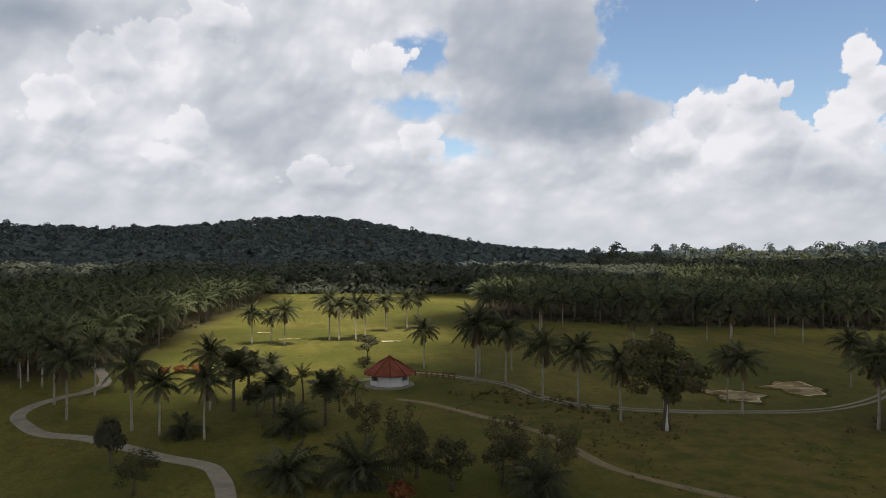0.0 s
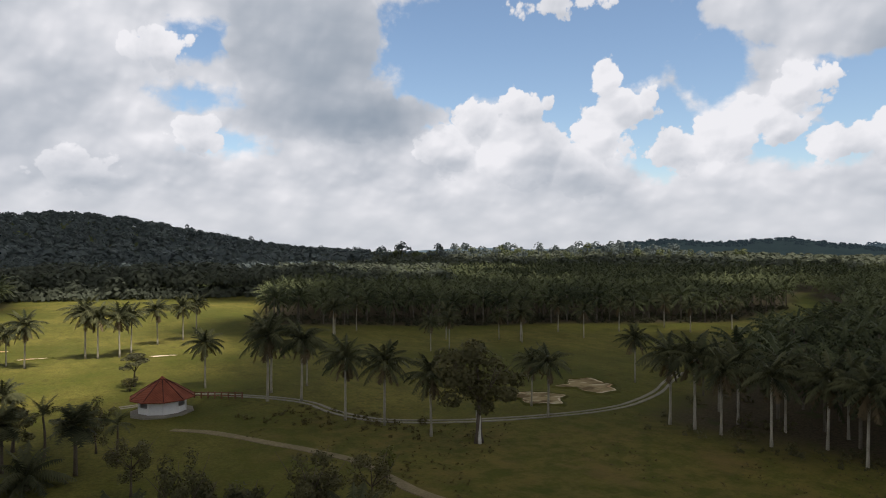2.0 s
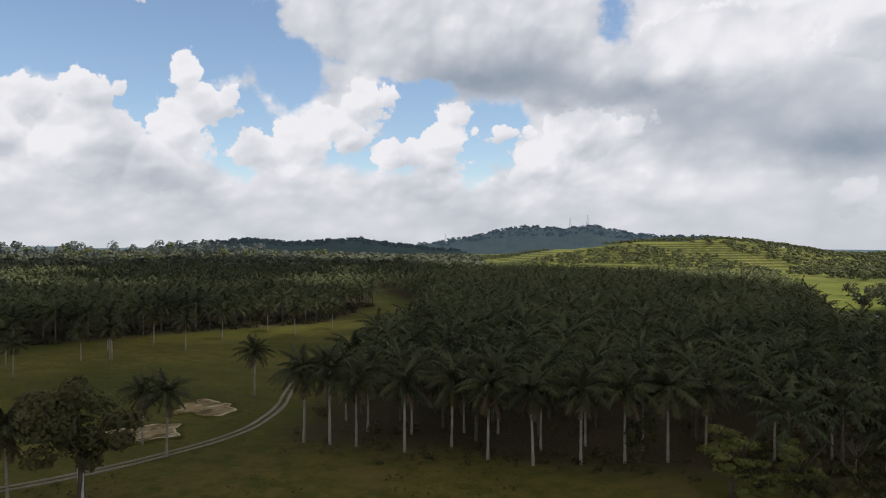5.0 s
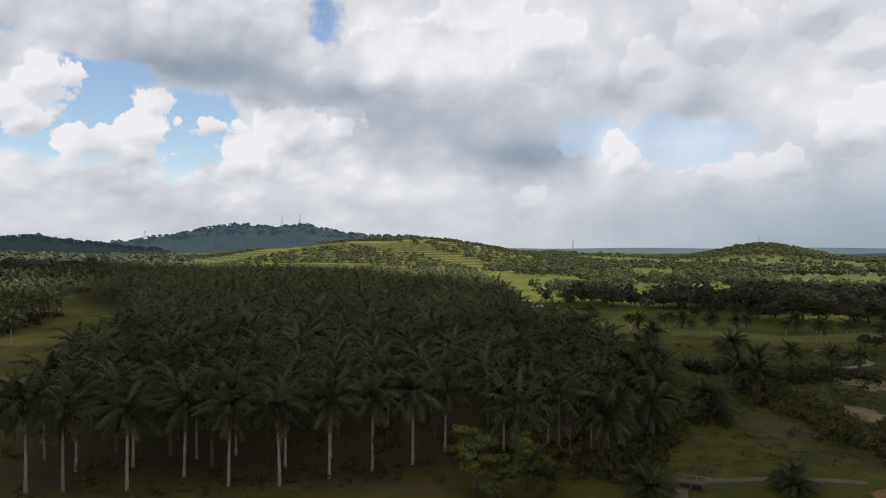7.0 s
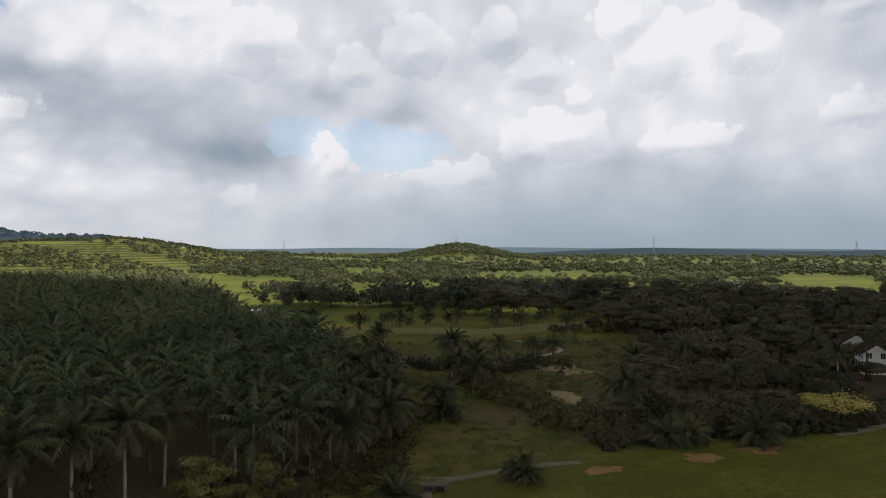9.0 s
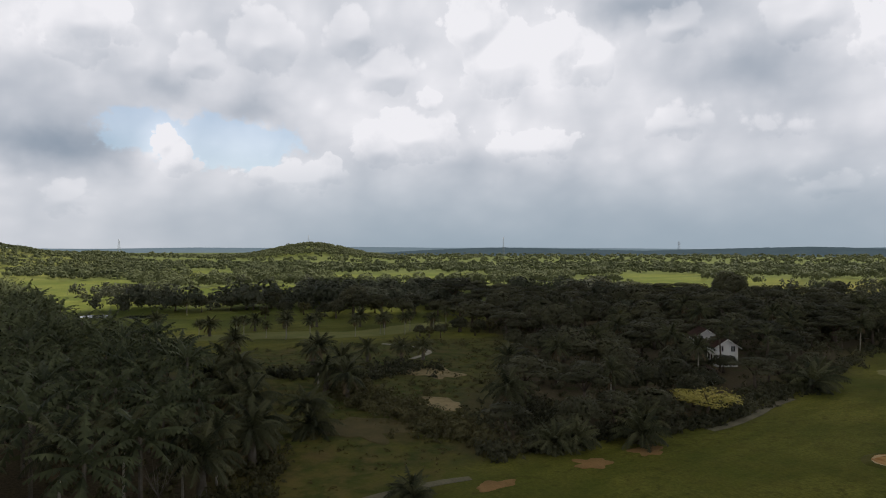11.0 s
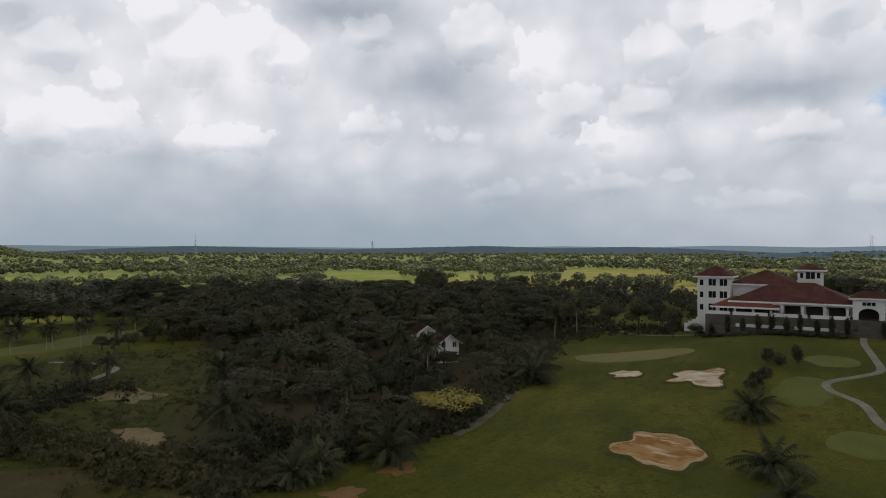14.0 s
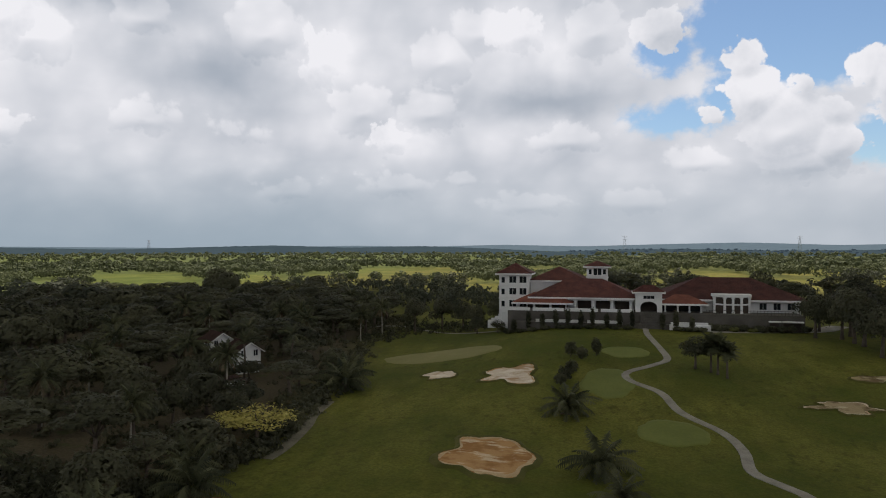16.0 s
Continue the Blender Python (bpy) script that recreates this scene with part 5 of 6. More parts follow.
def bare_tree(x, y, tall):
    ob = empty("bare_tree", x, y, h_at(x, y), "leafless grey tree at the plantation edge", "tree", "", 0, tall / 7)
    random.seed(8)
    hook(new("trunk", limb_mesh(7.0, 0.09, "dark_trunk", 1, 1.1, True)), ob)


bare_tree(86.5, 12.4, 6.6)
tree("fine", 118.6, -69.9, 10.4, 15.5, 3, "thicket trees")
for x, y, tall, wide in ((113.5, -108.5, 5.2, 6.5), (117, -106, 4.6, 6), (101.5, -97, 4.0, 7.0), (105.5, -95.5, 3.4, 5.5)):
    tree("dark", x, y, tall, wide, 3, "thicket trees")


def thicket_trees():
    """The woodland between the rough and the fairway, tree by tree."""
    rng = np.random.default_rng(41)
    spots, tries = [], 0
    while len(spots) < 165 and tries < 9000:
        tries += 1
        x, y = rng.uniform(76, 232), rng.uniform(-242, -30)
        near = y > -150 and x < 150
        if not inside(x, y, THICKET) or any((x - a) ** 2 + (y - b) ** 2 < (4.8 if near else 7.0) ** 2 for a, b, _ in spots):
            continue
        if math.hypot(x - 107.6, y - -105.8) < 6.5 or math.hypot(x - 99, y + 92) < 6 or math.hypot(x - 118.9, y - -115.1) < 6 or math.hypot(x - 81.0, y - -62.2) < 6.5:
            continue
        if math.hypot(x - 118, y + 70) < 8 or (60 < math.hypot(x - 33, y - 18) < 143 and 148.4 < math.degrees(math.atan2(x - 33, y - 18)) < 151.6 and y < -84):
            continue
        spots.append((x, y, near))
    for k, (x, y, near) in enumerate(spots):
        edge = not all(inside(x + dx, y + dy, THICKET) for dx, dy in ((7, 0), (-7, 0), (0, 7), (0, -7)))
        tall = rng.uniform(3.8, 6.0) if edge and near else rng.uniform(4.6, 9.4) if near else rng.uniform(8, 12)
        kind = ("dark", "umbrella", "dark", "umbrella")[k % 4]
        tree(kind, x, y, tall, tall * rng.uniform(0.95, 1.5), 3, "thicket trees")


thicket_trees()
oil_palms(((93, -55, 8), (112, -62, 9), (120, -80, 9.5), (98, -84, 9), (110, -92, 10), (128, -96, 10), (105, -128, 10), (112, -140, 10.5),
           (100, -150, 9), (122, -150, 10), (130, -130, 11), (140, -110, 10), (150, -150, 11), (99, -164, 10), (108, -178, 10.5), (118, -190, 11)), "palms in the thicket")
for x, y, tall, wide in ((-2, -141, 9.8, 9), (-7, -134, 11.5, 10), (-14, -127, 10.5, 10), (-20, -118, 10, 9), (-27, -112, 10, 10), (-10, -146, 11, 10), (-22, -133, 12, 11), (-33, -124, 12, 11), (-16, -152, 11, 10),
                         (69, -176, 9, 8), (74, -168, 8, 7), (79, -176, 9, 8), (86, -180, 10, 9), (70, -188, 10, 9), (72, -160, 5, 5), (92, -172, 10, 9), (66, -156, 3.6, 4.5),
                         (-6.6, -139.9, 10, 10.0), (-7.6, -130.7, 11, 11.0), (-7.3, -121.1, 10, 10.0), (-16.3, -162.4, 12, 12.0), (-17.2, -151.4, 12, 12.0), (-6.5, -154.8, 9, 9.0)):
    tree("fine", x, y, tall, wide, 3, "trees beside the clubhouse")
for k in range(26):
    a = radians(164 + 1.55 * k)
    d = 222 + 16 * math.sin(k * 2.3) + 8 * (k % 3)
    tree(("dark", "umbrella")[k % 2], math.sin(a) * d, math.cos(a) * d, 9 + 2.5 * math.sin(k * 1.7), 11, 3, "trees behind the clubhouse")


# ---- shrubs and rough growth ----
random.seed(9)
BUSHES = [leaf_ball(64, 0.9, 0.75, 0.17, 0.55, 0.1, 6) for _ in range(5)]
TUFTS = [leaf_ball(16, 0.5, 0.3, 0.15, 0.2, 0.0, 3) for _ in range(4)]


def growth(name, corners, count, seed, low, high, mat, label, shapes, level=None, scale=0.06):
    rng = np.random.default_rng(seed)
    xs, ys = [c[0] for c in corners], [c[1] for c in corners]
    x, y = rng.uniform(min(xs), max(xs), count), rng.uniform(min(ys), max(ys), count)
    keep = inside(x, y, corners)
    x, y = x[keep], y[keep]
    if level is not None:
        keep = patchy(scale, level, seed)(x, y)
        x, y = x[keep], y[keep]
    scatter(name, shapes, x, y, rng.uniform(low, high, len(x)), mat, label, "shrubs")


growth("undergrowth", ROUGH_EAST, 1000, 51, 0.4, 1.3, "leaf_mid", "low green scrub in the rough", BUSHES, 0.08, 0.045)
growth("weeds", ROUGH_EAST, 4200, 53, 0.4, 1.0, "weed", "tufts of weeds in the rough", TUFTS, -0.1, 0.08)
growth("weeds", ROUGH_NORTH, 3400, 54, 0.25, 0.75, "weed", "tufts of weeds in the rough", TUFTS, 0.05, 0.07)
growth("undergrowth", THICKET, 1300, 55, 0.9, 2.4, "leaf", "dense undergrowth below the thicket", BUSHES)
growth("undergrowth", PALMS_EAST[:5] + [(110, 60), (100, 86)], 260, 56, 0.4, 1.3, "leaf_mid", "low undergrowth below the palms", BUSHES, 0.15, 0.08)
growth("undergrowth", [(100, -192), (140, -240), (232, -212), (205, -140), (150, -165), (110, -165)], 620, 62, 1.8, 3.6, "leaf", "tall dark scrub below the trees", BUSHES)
growth("undergrowth", [(93, -138), (103, -158), (100, -196), (70, -196), (66, -170), (88, -166)], 320, 57, 0.8, 1.8, "leaf", "hedge of shrubs behind the green", BUSHES)


def brake(points, spread, count, low, high, mat, label, seed):
    """A band of scrub along a line."""
    rng = np.random.default_rng(seed)
    line = np.array(points, float)
    k = rng.uniform(0, len(line) - 1.001, count)
    i = k.astype(int)
    at = line[i] + (line[i + 1] - line[i]) * (k - i)[:, None] + rng.normal(0, spread, (count, 2))
    scatter("undergrowth", BUSHES, at[:, 0], at[:, 1], rng.uniform(low, high, count), mat, label, "shrubs")


brake(((132, -28), (119, -27), (109, -26), (103, -27), (97, -27), (91, -26)), 2.4, 230, 0.6, 2.0, "leaf_mid", "dense scrub along a ditch", 61)
brake(((150, -20), (140, -30), (136, -38), (142, -50)), 2.4, 120, 0.9, 2.2, "leaf", "dark scrub in the rough", 63)
brake(((112, -49), (101, -45), (91, -40), (85, -34)), 1.5, 130, 1.0, 2.2, "leaf", "thick scrub before the thicket", 64)
brake(((83.5, -25), (82.5, -34), (83, -43), (80, -52), (79, -60)), 0.9, 150, 0.9, 1.9, "leaf", "low shrubs along the thicket", 65)
brake(((79.5, -60), (81, -70), (82.5, -80), (85.5, -92), (89, -112), (94, -134)), 1.4, 200, 0.9, 1.9, "leaf", "low shrubs along the thicket", 66)
brake(((27, 104), (33, 100), (36, 93), (41, 87), (47, 83.5)), 2.6, 70, 0.3, 0.9, "weed", "low dry scrub below the cart path", 68)
brake(((72, 74), (74, 62), (76, 50), (79, 38), (83, 29)), 2.2, 120, 0.3, 1.1, "leaf_mid", "low scrub at the feet of the palms", 69)
brake(((81, 12), (86, 4), (95, -1), (106, -5)), 1.6, 90, 0.7, 1.7, "leaf_mid", "scrub at the plantation edge", 67)
growth("undergrowth", [(80, 28), (82, 13), (94, 3), (122, -7), (150, -8), (150, 6), (110, 12), (95, 27)], 260, 60, 0.8, 2.0, "leaf_mid", "dark undergrowth below the palms", BUSHES)
growth("undergrowth", [(-34, 138), (-24, 220), (-40, 226), (-60, 150), (-90, 140), (-60, 128)], 420, 59, 0.8, 1.8, "leaf", "dark undergrowth below the palms", BUSHES)
growth("undergrowth", [(57, 213), (94, 190), (112, 184), (134, 174), (182, 150), (245, 168), (250, 185), (190, 172), (140, 195), (100, 212), (65, 235)], 1500, 58, 0.9, 2.0, "leaf", "dark undergrowth below the palms", BUSHES)


def shrub(x, y, tall, wide, mat, label, name="shrub", group=""):
    random.seed(int(x * 31 + y * 17))
    ob = empty(name, x, y, h_at(x, y), label, "shrub", group)
    bm = bmesh.new()
    tube(bm, (((0, 0, -0.1), 0.09), ((0, 0, tall * 0.45), 0.05)), 6)
    part("stem", bm, "bark", ob)
    hook(new("foliage", raw("foliage", *leaf_ball(800, wide / 2 * 0.90, tall * 0.44, 0.21, tall * 0.50, 0.0, 70), mat)), ob)


for x, y, tall, wide in ((46.1, -115.5, 3, 2.9), (44, -113.8, 2.5, 2.6), (41.5, -117, 3.4, 2.4), (45.4, -104.5, 2.3, 2.7), (46.2, -99.9, 2.6, 2.7), (46.8, -97.5, 2.0, 2.2)):
    shrub(x, y, tall, wide, "leaf", "clipped round dark shrub on the fairway", "round_shrub", "round shrubs")
for x, y, tall, wide, mat in ((9.6, 60.4, 1.9, 2.6, "leaf_red"), (-19.5, 131, 1.3, 3.0, "leaf_red"), (-16.8, 131.8, 1.2, 2.4, "leaf_red"), (-22, 130.2, 1.1, 2.2, "leaf_red"), (31, 73, 1.2, 1.8, "leaf_mid"), (64.8, -156.4, 1.4, 2, "leaf_mid"), (12, -150, 1.2, 3, "leaf_bright"), (8, -150.5, 1.0, 3, "leaf_bright")):
    shrub(x, y, tall, wide, mat, "reddish leaved garden shrub" if mat == "leaf_red" else "low green garden shrub")


# ---- paths, sand, greens ----
def curve_through(points, step=1.2):
    pts, out = [np.array(p, float) for p in points], []
    pts = [2 * pts[0] - pts[1]] + pts + [2 * pts[-1] - pts[-2]]
    for a, b, c, d in zip(pts, pts[1:], pts[2:], pts[3:]):
        count = max(2, int(np.linalg.norm(c - b) / step))
        for k in range(count):
            t = k / count
            out.append(0.5 * (2 * b + (c - a) * t + (2 * a - 5 * b + 4 * c - d) * t * t + (3 * b - a - 3 * c + d) * t**3))
    return np.array(out + [pts[-2]])


def ribbon(bm, line, wide, lift=0.07, wander=0.12, shift=0.0):
    ahead = np.gradient(line, axis=0)
    ahead /= np.linalg.norm(ahead, axis=1)[:, None]
    side = np.stack([-ahead[:, 1], ahead[:, 0]], -1)
    rings = []
    for k, (p, s) in enumerate(zip(line, side)):
        ring = []
        for across, drop in ((-0.5, -0.12), (-0.47, 0.0), (0.0, 0.015), (0.47, 0.0), (0.5, -0.12)):
            w = wide * (1 + wander * noise.noise(Vector((k * 0.23, across * 3, wide))))
            q = p + s * (across * w + shift)
            ring.append(bm.verts.new((q[0], q[1], h_at(*q) + lift + drop)))
        rings.append(ring)
    for a, b in zip(rings, rings[1:]):
        for k in range(4):
            bm.faces.new((a[k], b[k], b[k + 1], a[k + 1]))


def path(points, wide, mat, label, ruts=0.0, wander=0.12, name="path"):
    bm, line = bmesh.new(), curve_through(points)
    for shift in ((ruts, -ruts) if ruts else (0.0,)):
        ribbon(bm, line, wide, 0.07, wander, shift)
    tagged(part(name, bm, mat), label, "path", kind="structure")


path(((-5.2, 55), (-5.7, 64.5), (-7, 70.6), (-8.5, 73.9), (-14, 79), (-18.9, 84.4), (-24.1, 89.4), (-29.6, 92.3), (-33.8, 97.9), (-35.8, 102.4), (-35.6, 107.4), (-33.3, 112.2), (-30.5, 116.1), (-30.1, 122.9), (-33.1, 132.9), (-36, 141)),
     1.9, "path", "winding grey concrete cart path")
path(((11, 119), (16, 119.5), (22.1, 121.8), (27, 117.6), (32, 112), (35.2, 106.5), (36.4, 99.8), (39.5, 93.3), (44, 89.5), (50, 86.2), (58, 83.6), (66, 82.5), (72, 82.8), (78.2, 84.3), (87.7, 88.5), (94.8, 92.8), (104, 98)),
     0.58, "path", "cart path of two worn wheel tracks", 0.58, 0.5)
path(((15.5, 101.6), (19, 98), (22.5, 92.8), (25.4, 88), (29.8, 80.5), (31.4, 73.5), (31.8, 67), (33.6, 62), (36.9, 57.6), (39, 55.3), (44, 50)), 1.15, "track", "worn sandy track across the rough", 0.0, 0.7)
path(((20, -50), (20.6, -57.7), (22.7, -61.5), (24.6, -65), (24.2, -71.9), (25.4, -78.4), (29.7, -85.7), (31.8, -94.6), (36, -100.6), (36.3, -105.6), (31.8, -111.2), (29, -116.2), (29.8, -127.4), (31, -140), (31, -150)), 1.3, "path", "curving grey cart path up to the clubhouse")
path(((68, 5), (73, 3.6), (79, 0.8), (80.3, -6), (80.3, -13.3), (79.4, -18)), 1.2, "dusty", "worn earth track over the culvert", 0.0, 0.5)
path(((76.6, -56.2), (76.5, -59.4), (76.9, -62.9), (77.5, -66.6), (78.2, -70.0), (79.4, -74.3), (80.1, -78.1), (80.6, -81.6), (80.9, -84.6)), 1.5, "dusty", "worn cart track along the thicket", 0.0, 0.5)
path(((112, -176), (100, -184), (84, -170), (66, -160), (60, -156)), 1.6, "path", "path behind the green")
path(((18, -149), (6, -152), (-6, -156), (-14, -166)), 5.0, "path", "paved yard beside the clubhouse", 0, 0.1)


def blob_outline(rx, ry, seed, count=64, rough=0.22):
    out = []
    for k in range(count):
        a = 2 * math.pi * k / count
        s = 1 + rough * noise.noise(Vector((math.cos(a) * 1.6, math.sin(a) * 1.6, seed))) * 1.6 + 0.05 * noise.noise(Vector((math.cos(a) * 6, math.sin(a) * 6, seed)))
        out.append((rx * s * math.cos(a), ry * s * math.sin(a)))
    return out


def patch(name, x, y, rx, ry, mat, label, seed=1.0, lift=0.06, dish=0.0, rough=0.22, parent=None, category="ground"):
    bm, rings = bmesh.new(), []
    rim = blob_outline(rx, ry, seed, rough=rough)
    for s in (1.0, 0.97, 0.85, 0.6, 0.3):
        ring = []
        for a, b in rim:
            px, py = x + a * s, y + b * s
            low = -0.08 if s == 1.0 else lift + dish * (s**3 - 0.3)
            ring.append(bm.verts.new((px, py, h_at(px, py) + low + 0.03 * noise.noise(Vector((px, py, 3))) * (dish > 0))))
        rings.append(ring)
    mid = bm.verts.new((x, y, h_at(x, y) + lift - dish * 0.3))
    count = len(rim)
    for outer, inner in zip(rings, rings[1:]):
        for k in range(count):
            bm.faces.new((outer[k], outer[(k + 1) % count], inner[(k + 1) % count], inner[k])).smooth = True
    for k in range(count):
        bm.faces.new((rings[-1][k], rings[-1][(k + 1) % count], mid)).smooth = True
    ob = part(name, bm, mat, parent)
    if parent is None:
        tagged(ob, label, category, kind="structure")
    return ob, rim


def bunker(x, y, rx, ry, mat, label, seed, edge="", rough=0.34):
    ob, rim = patch("bunker", x, y, rx, ry, mat, label, seed, 0.10, 0.10, rough, category="sand bunker")
    if edge:
        bm, count = bmesh.new(), len(rim)
        rings = [[bm.verts.new((x + a * s * k, y + b * s * k, h_at(x + a * s * k, y + b * s * k) + 0.155 + 0.05 * (s - 0.9))) for a, b in rim for k in (1 - (1 - s) * max(0.0, 1 + 2.2 * noise.noise(Vector((a * 0.35, b * 0.35, seed + 5)))),)] for s in (0.99, 0.97, 0.945)]
        for outer, inner in zip(rings, rings[1:]):
            for k in range(count):
                bm.faces.new((outer[k], outer[(k + 1) % count], inner[(k + 1) % count], inner[k])).smooth = True
        part("sand_edge", bm, edge, ob, "washed out pale sand along the rim")
    bm, count = bmesh.new(), len(rim)
    rings = []
    for s, up in ((0.93, 0.02), (0.99, 0.24), (1.04, 0.26), (1.15, -0.06)):
        rings.append([bm.verts.new((x + a * s, y + b * s, h_at(x + a * s, y + b * s) + up * (1 + 0.5 * noise.noise(Vector((a, b, seed)))))) for a, b in rim])
    for outer, inner in zip(rings, rings[1:]):
        for k in range(count):
            bm.faces.new((outer[k], inner[k], inner[(k + 1) % count], outer[(k + 1) % count])).smooth = True
    part("grass_lip", bm, "lip_turf", ob, "raised rim of rough turf")


M["edge_sand"] = plain("washed sand", (0.42, 0.28, 0.14), (0.60, 0.47, 0.30), 0.6, 0.95, 0.1, 0.4, 0.06)
M["dry_earth"] = plain("dry tan earth", (0.160, 0.130, 0.060), (0.350, 0.270, 0.160), 0.35, 0.95, 0.1, 0.4, 0.05)
M["bare"] = plain("bare orange earth", (0.19, 0.112, 0.045), (0.32, 0.190, 0.085), 0.5, 0.95, 0.1, 0.4, 0.04)
M["brown_turf"] = plain("worn brown turf", (0.075, 0.068, 0.028), (0.135, 0.105, 0.050), 0.5, 0.95, 0.1, 0.4, 0.05)
M["mown"] = plain("mown fairway turf", (0.125, 0.135, 0.040), (0.180, 0.178, 0.060), 0.3, 0.95, 0.1, 0.3, 0.02)
M["lip_turf"] = plain("rim turf", (0.066, 0.070, 0.016), (0.120, 0.110, 0.030), 0.8, 0.95, 0.1, 0.5, 0.06)
bunker(52.3, -63.2, 5.4, 6.8, "sand", "large bunker of orange sand in the fairway", 1.7, "edge_sand", 0.34)
bunker(68.2, -105.6, 2.9, 3.4, "pale_sand", "small round pale sand bunker", 4.2)
bunker(55.5, -103.8, 5.6, 5.2, "pale_sand", "irregular white sand bunker", 7.9, "sand", 0.6)
bunker(7.5, -92.6, 3.8, 2.2, "worn_sand", "worn pale sand bunker beside the path", 2.2, "pale_sand", 0.6)
bunker(-1.5, -107, 3.4, 1.8, "worn_sand", "worn sand bunker half grown over", 3.6)
bunker(66.4, 92.5, 4.6, 4.2, "worn_sand", "pale sand bunker between palms", 5.1, "pale_sand", 0.5)
bunker(80.2, 97.2, 5.0, 4.4, "worn_sand", "pale brown sand bunker with grassy rim", 6.4, "pale_sand", 0.5)
bunker(-0.7, 173, 2.8, 1.2, "pale_sand", "small sand bunker on the sunlit fairway", 8.8)
bunker(23.2, 164.2, 2.8, 1.0, "pale_sand", "small sand bunker on the sunlit fairway", 9.3)
bunker(-7, 190, 2.6, 1.2, "pale_sand", "small sand bunker on the sunlit fairway", 9.9)
patch("green", 73.3, -126, 12.8, 7.6, "tee", "pale oval putting green", 1.1, rough=0.05)
patch("green", 39.5, -99.5, 4.3, 8.4, "green", "bright green tee beside the path", 2.1, rough=0.1)
patch("green", 31.5, -77, 4.6, 5.0, "green", "bright green tee beside the path", 3.1, rough=0.1)
patch("bare_patch", 104.5, -17.5, 8, 5, "brown_turf", "worn brown turf in the rough", 6.3, 0.04, rough=0.5)
patch("green", 36.0, -121, 4.4, 5.0, "green", "bright green tee below the clubhouse", 4.1, rough=0.1)
for x, y, rx, ry, seed in ((75.2, -42, 1.9, 2.4, 1.3), (75.8, -32.5, 1.5, 2.0, 2.3), (135, -49, 10, 5, 3.3), (109.5, -35.5, 5, 3.0, 4.3), (76.5, -19, 1.4, 2.2, 5.3)):
    patch("bare_patch", x, y, rx, ry, "bare" if rx < 3 else "dry_earth", "bare patch of orange earth" if rx < 3 else "dry tan earth in the rough", seed, 0.04, rough=0.5)



# ---- buildings ----
def tile_look(dark, light):
    def build(n):
        p = place_of(n)
        axes = n.add("ShaderNodeSeparateXYZ")
        n.put(axes.inputs[0], p)
        wave = n.math("SINE", n.math("MULTIPLY", n.math("ADD", axes.outputs[0], n.math("MULTIPLY", axes.outputs[1], 0.6)), 21.0))
        rows = n.math("FRACT", n.math("MULTIPLY", axes.outputs[2], 5.5))
        stain, grain = n.noise(p, 0.45, 5, 0.65), n.noise(p, 7.0, 4, 0.6)
        col = n.mix(n.step(n.math("ADD", n.math("MULTIPLY", stain, 0.7), n.math("MULTIPLY", grain, 0.3)), 0.32, 0.66), rgb(*dark), rgb(*light))
        col = n.mix(n.step(rows, 0.82, 1.0, 0, 0.5), col, rgb(*[v * 0.5 for v in dark]))
        return col, (n.math("ADD", wave, n.math("MULTIPLY", rows, 1.5)), 0.5, 0.05)

    return build


M["tiles"] = material("weathered red roof tiles", tile_look((0.060, 0.019, 0.015), (0.135, 0.044, 0.032)), 0.8, 0.25)
M["old_tiles"] = material("old dark red roof tiles", tile_look((0.046, 0.018, 0.015), (0.098, 0.036, 0.028)), 0.85, 0.15)
M["tiles_light"] = material("orange red roof tiles", tile_look((0.135, 0.044, 0.029), (0.240, 0.082, 0.050)), 0.8, 0.25)
M["shelter_tiles"] = material("bright orange red roof sheets", tile_look((0.170, 0.048, 0.030), (0.300, 0.095, 0.058)), 0.8, 0.15)
M["tiles_dark"] = material("dark brown roof tiles", tile_look((0.030, 0.016, 0.013), (0.060, 0.032, 0.025)), 0.95, 0.04)
M["white"] = plain("white painted wall", (0.70, 0.69, 0.66), (0.86, 0.85, 0.82), 0.5, 0.85, 0.25, 0.15, 0.01)
M["stone"] = plain("stained concrete wall", (0.085, 0.076, 0.064), (0.16, 0.145, 0.125), 0.5, 0.9, 0.2, 0.3, 0.02)
# shade of interiors put into a dark colour; the terrace railing shares it
M["inside"] = plain("interior with shade in its colour", (0.05, 0.04, 0.032), (0.09, 0.07, 0.055), 0.6, 0.9, 0.1, 0.1, 0.01)
M["glass"] = plain("dark window glass", (0.012, 0.015, 0.017), (0.022, 0.026, 0.030), 0.3, 0.12, 0.5, 0.0, 0.001)
M["timber"] = plain("red brown timber", (0.11, 0.045, 0.028), (0.20, 0.085, 0.05), 1.5, 0.7, 0.3, 0.3, 0.01)


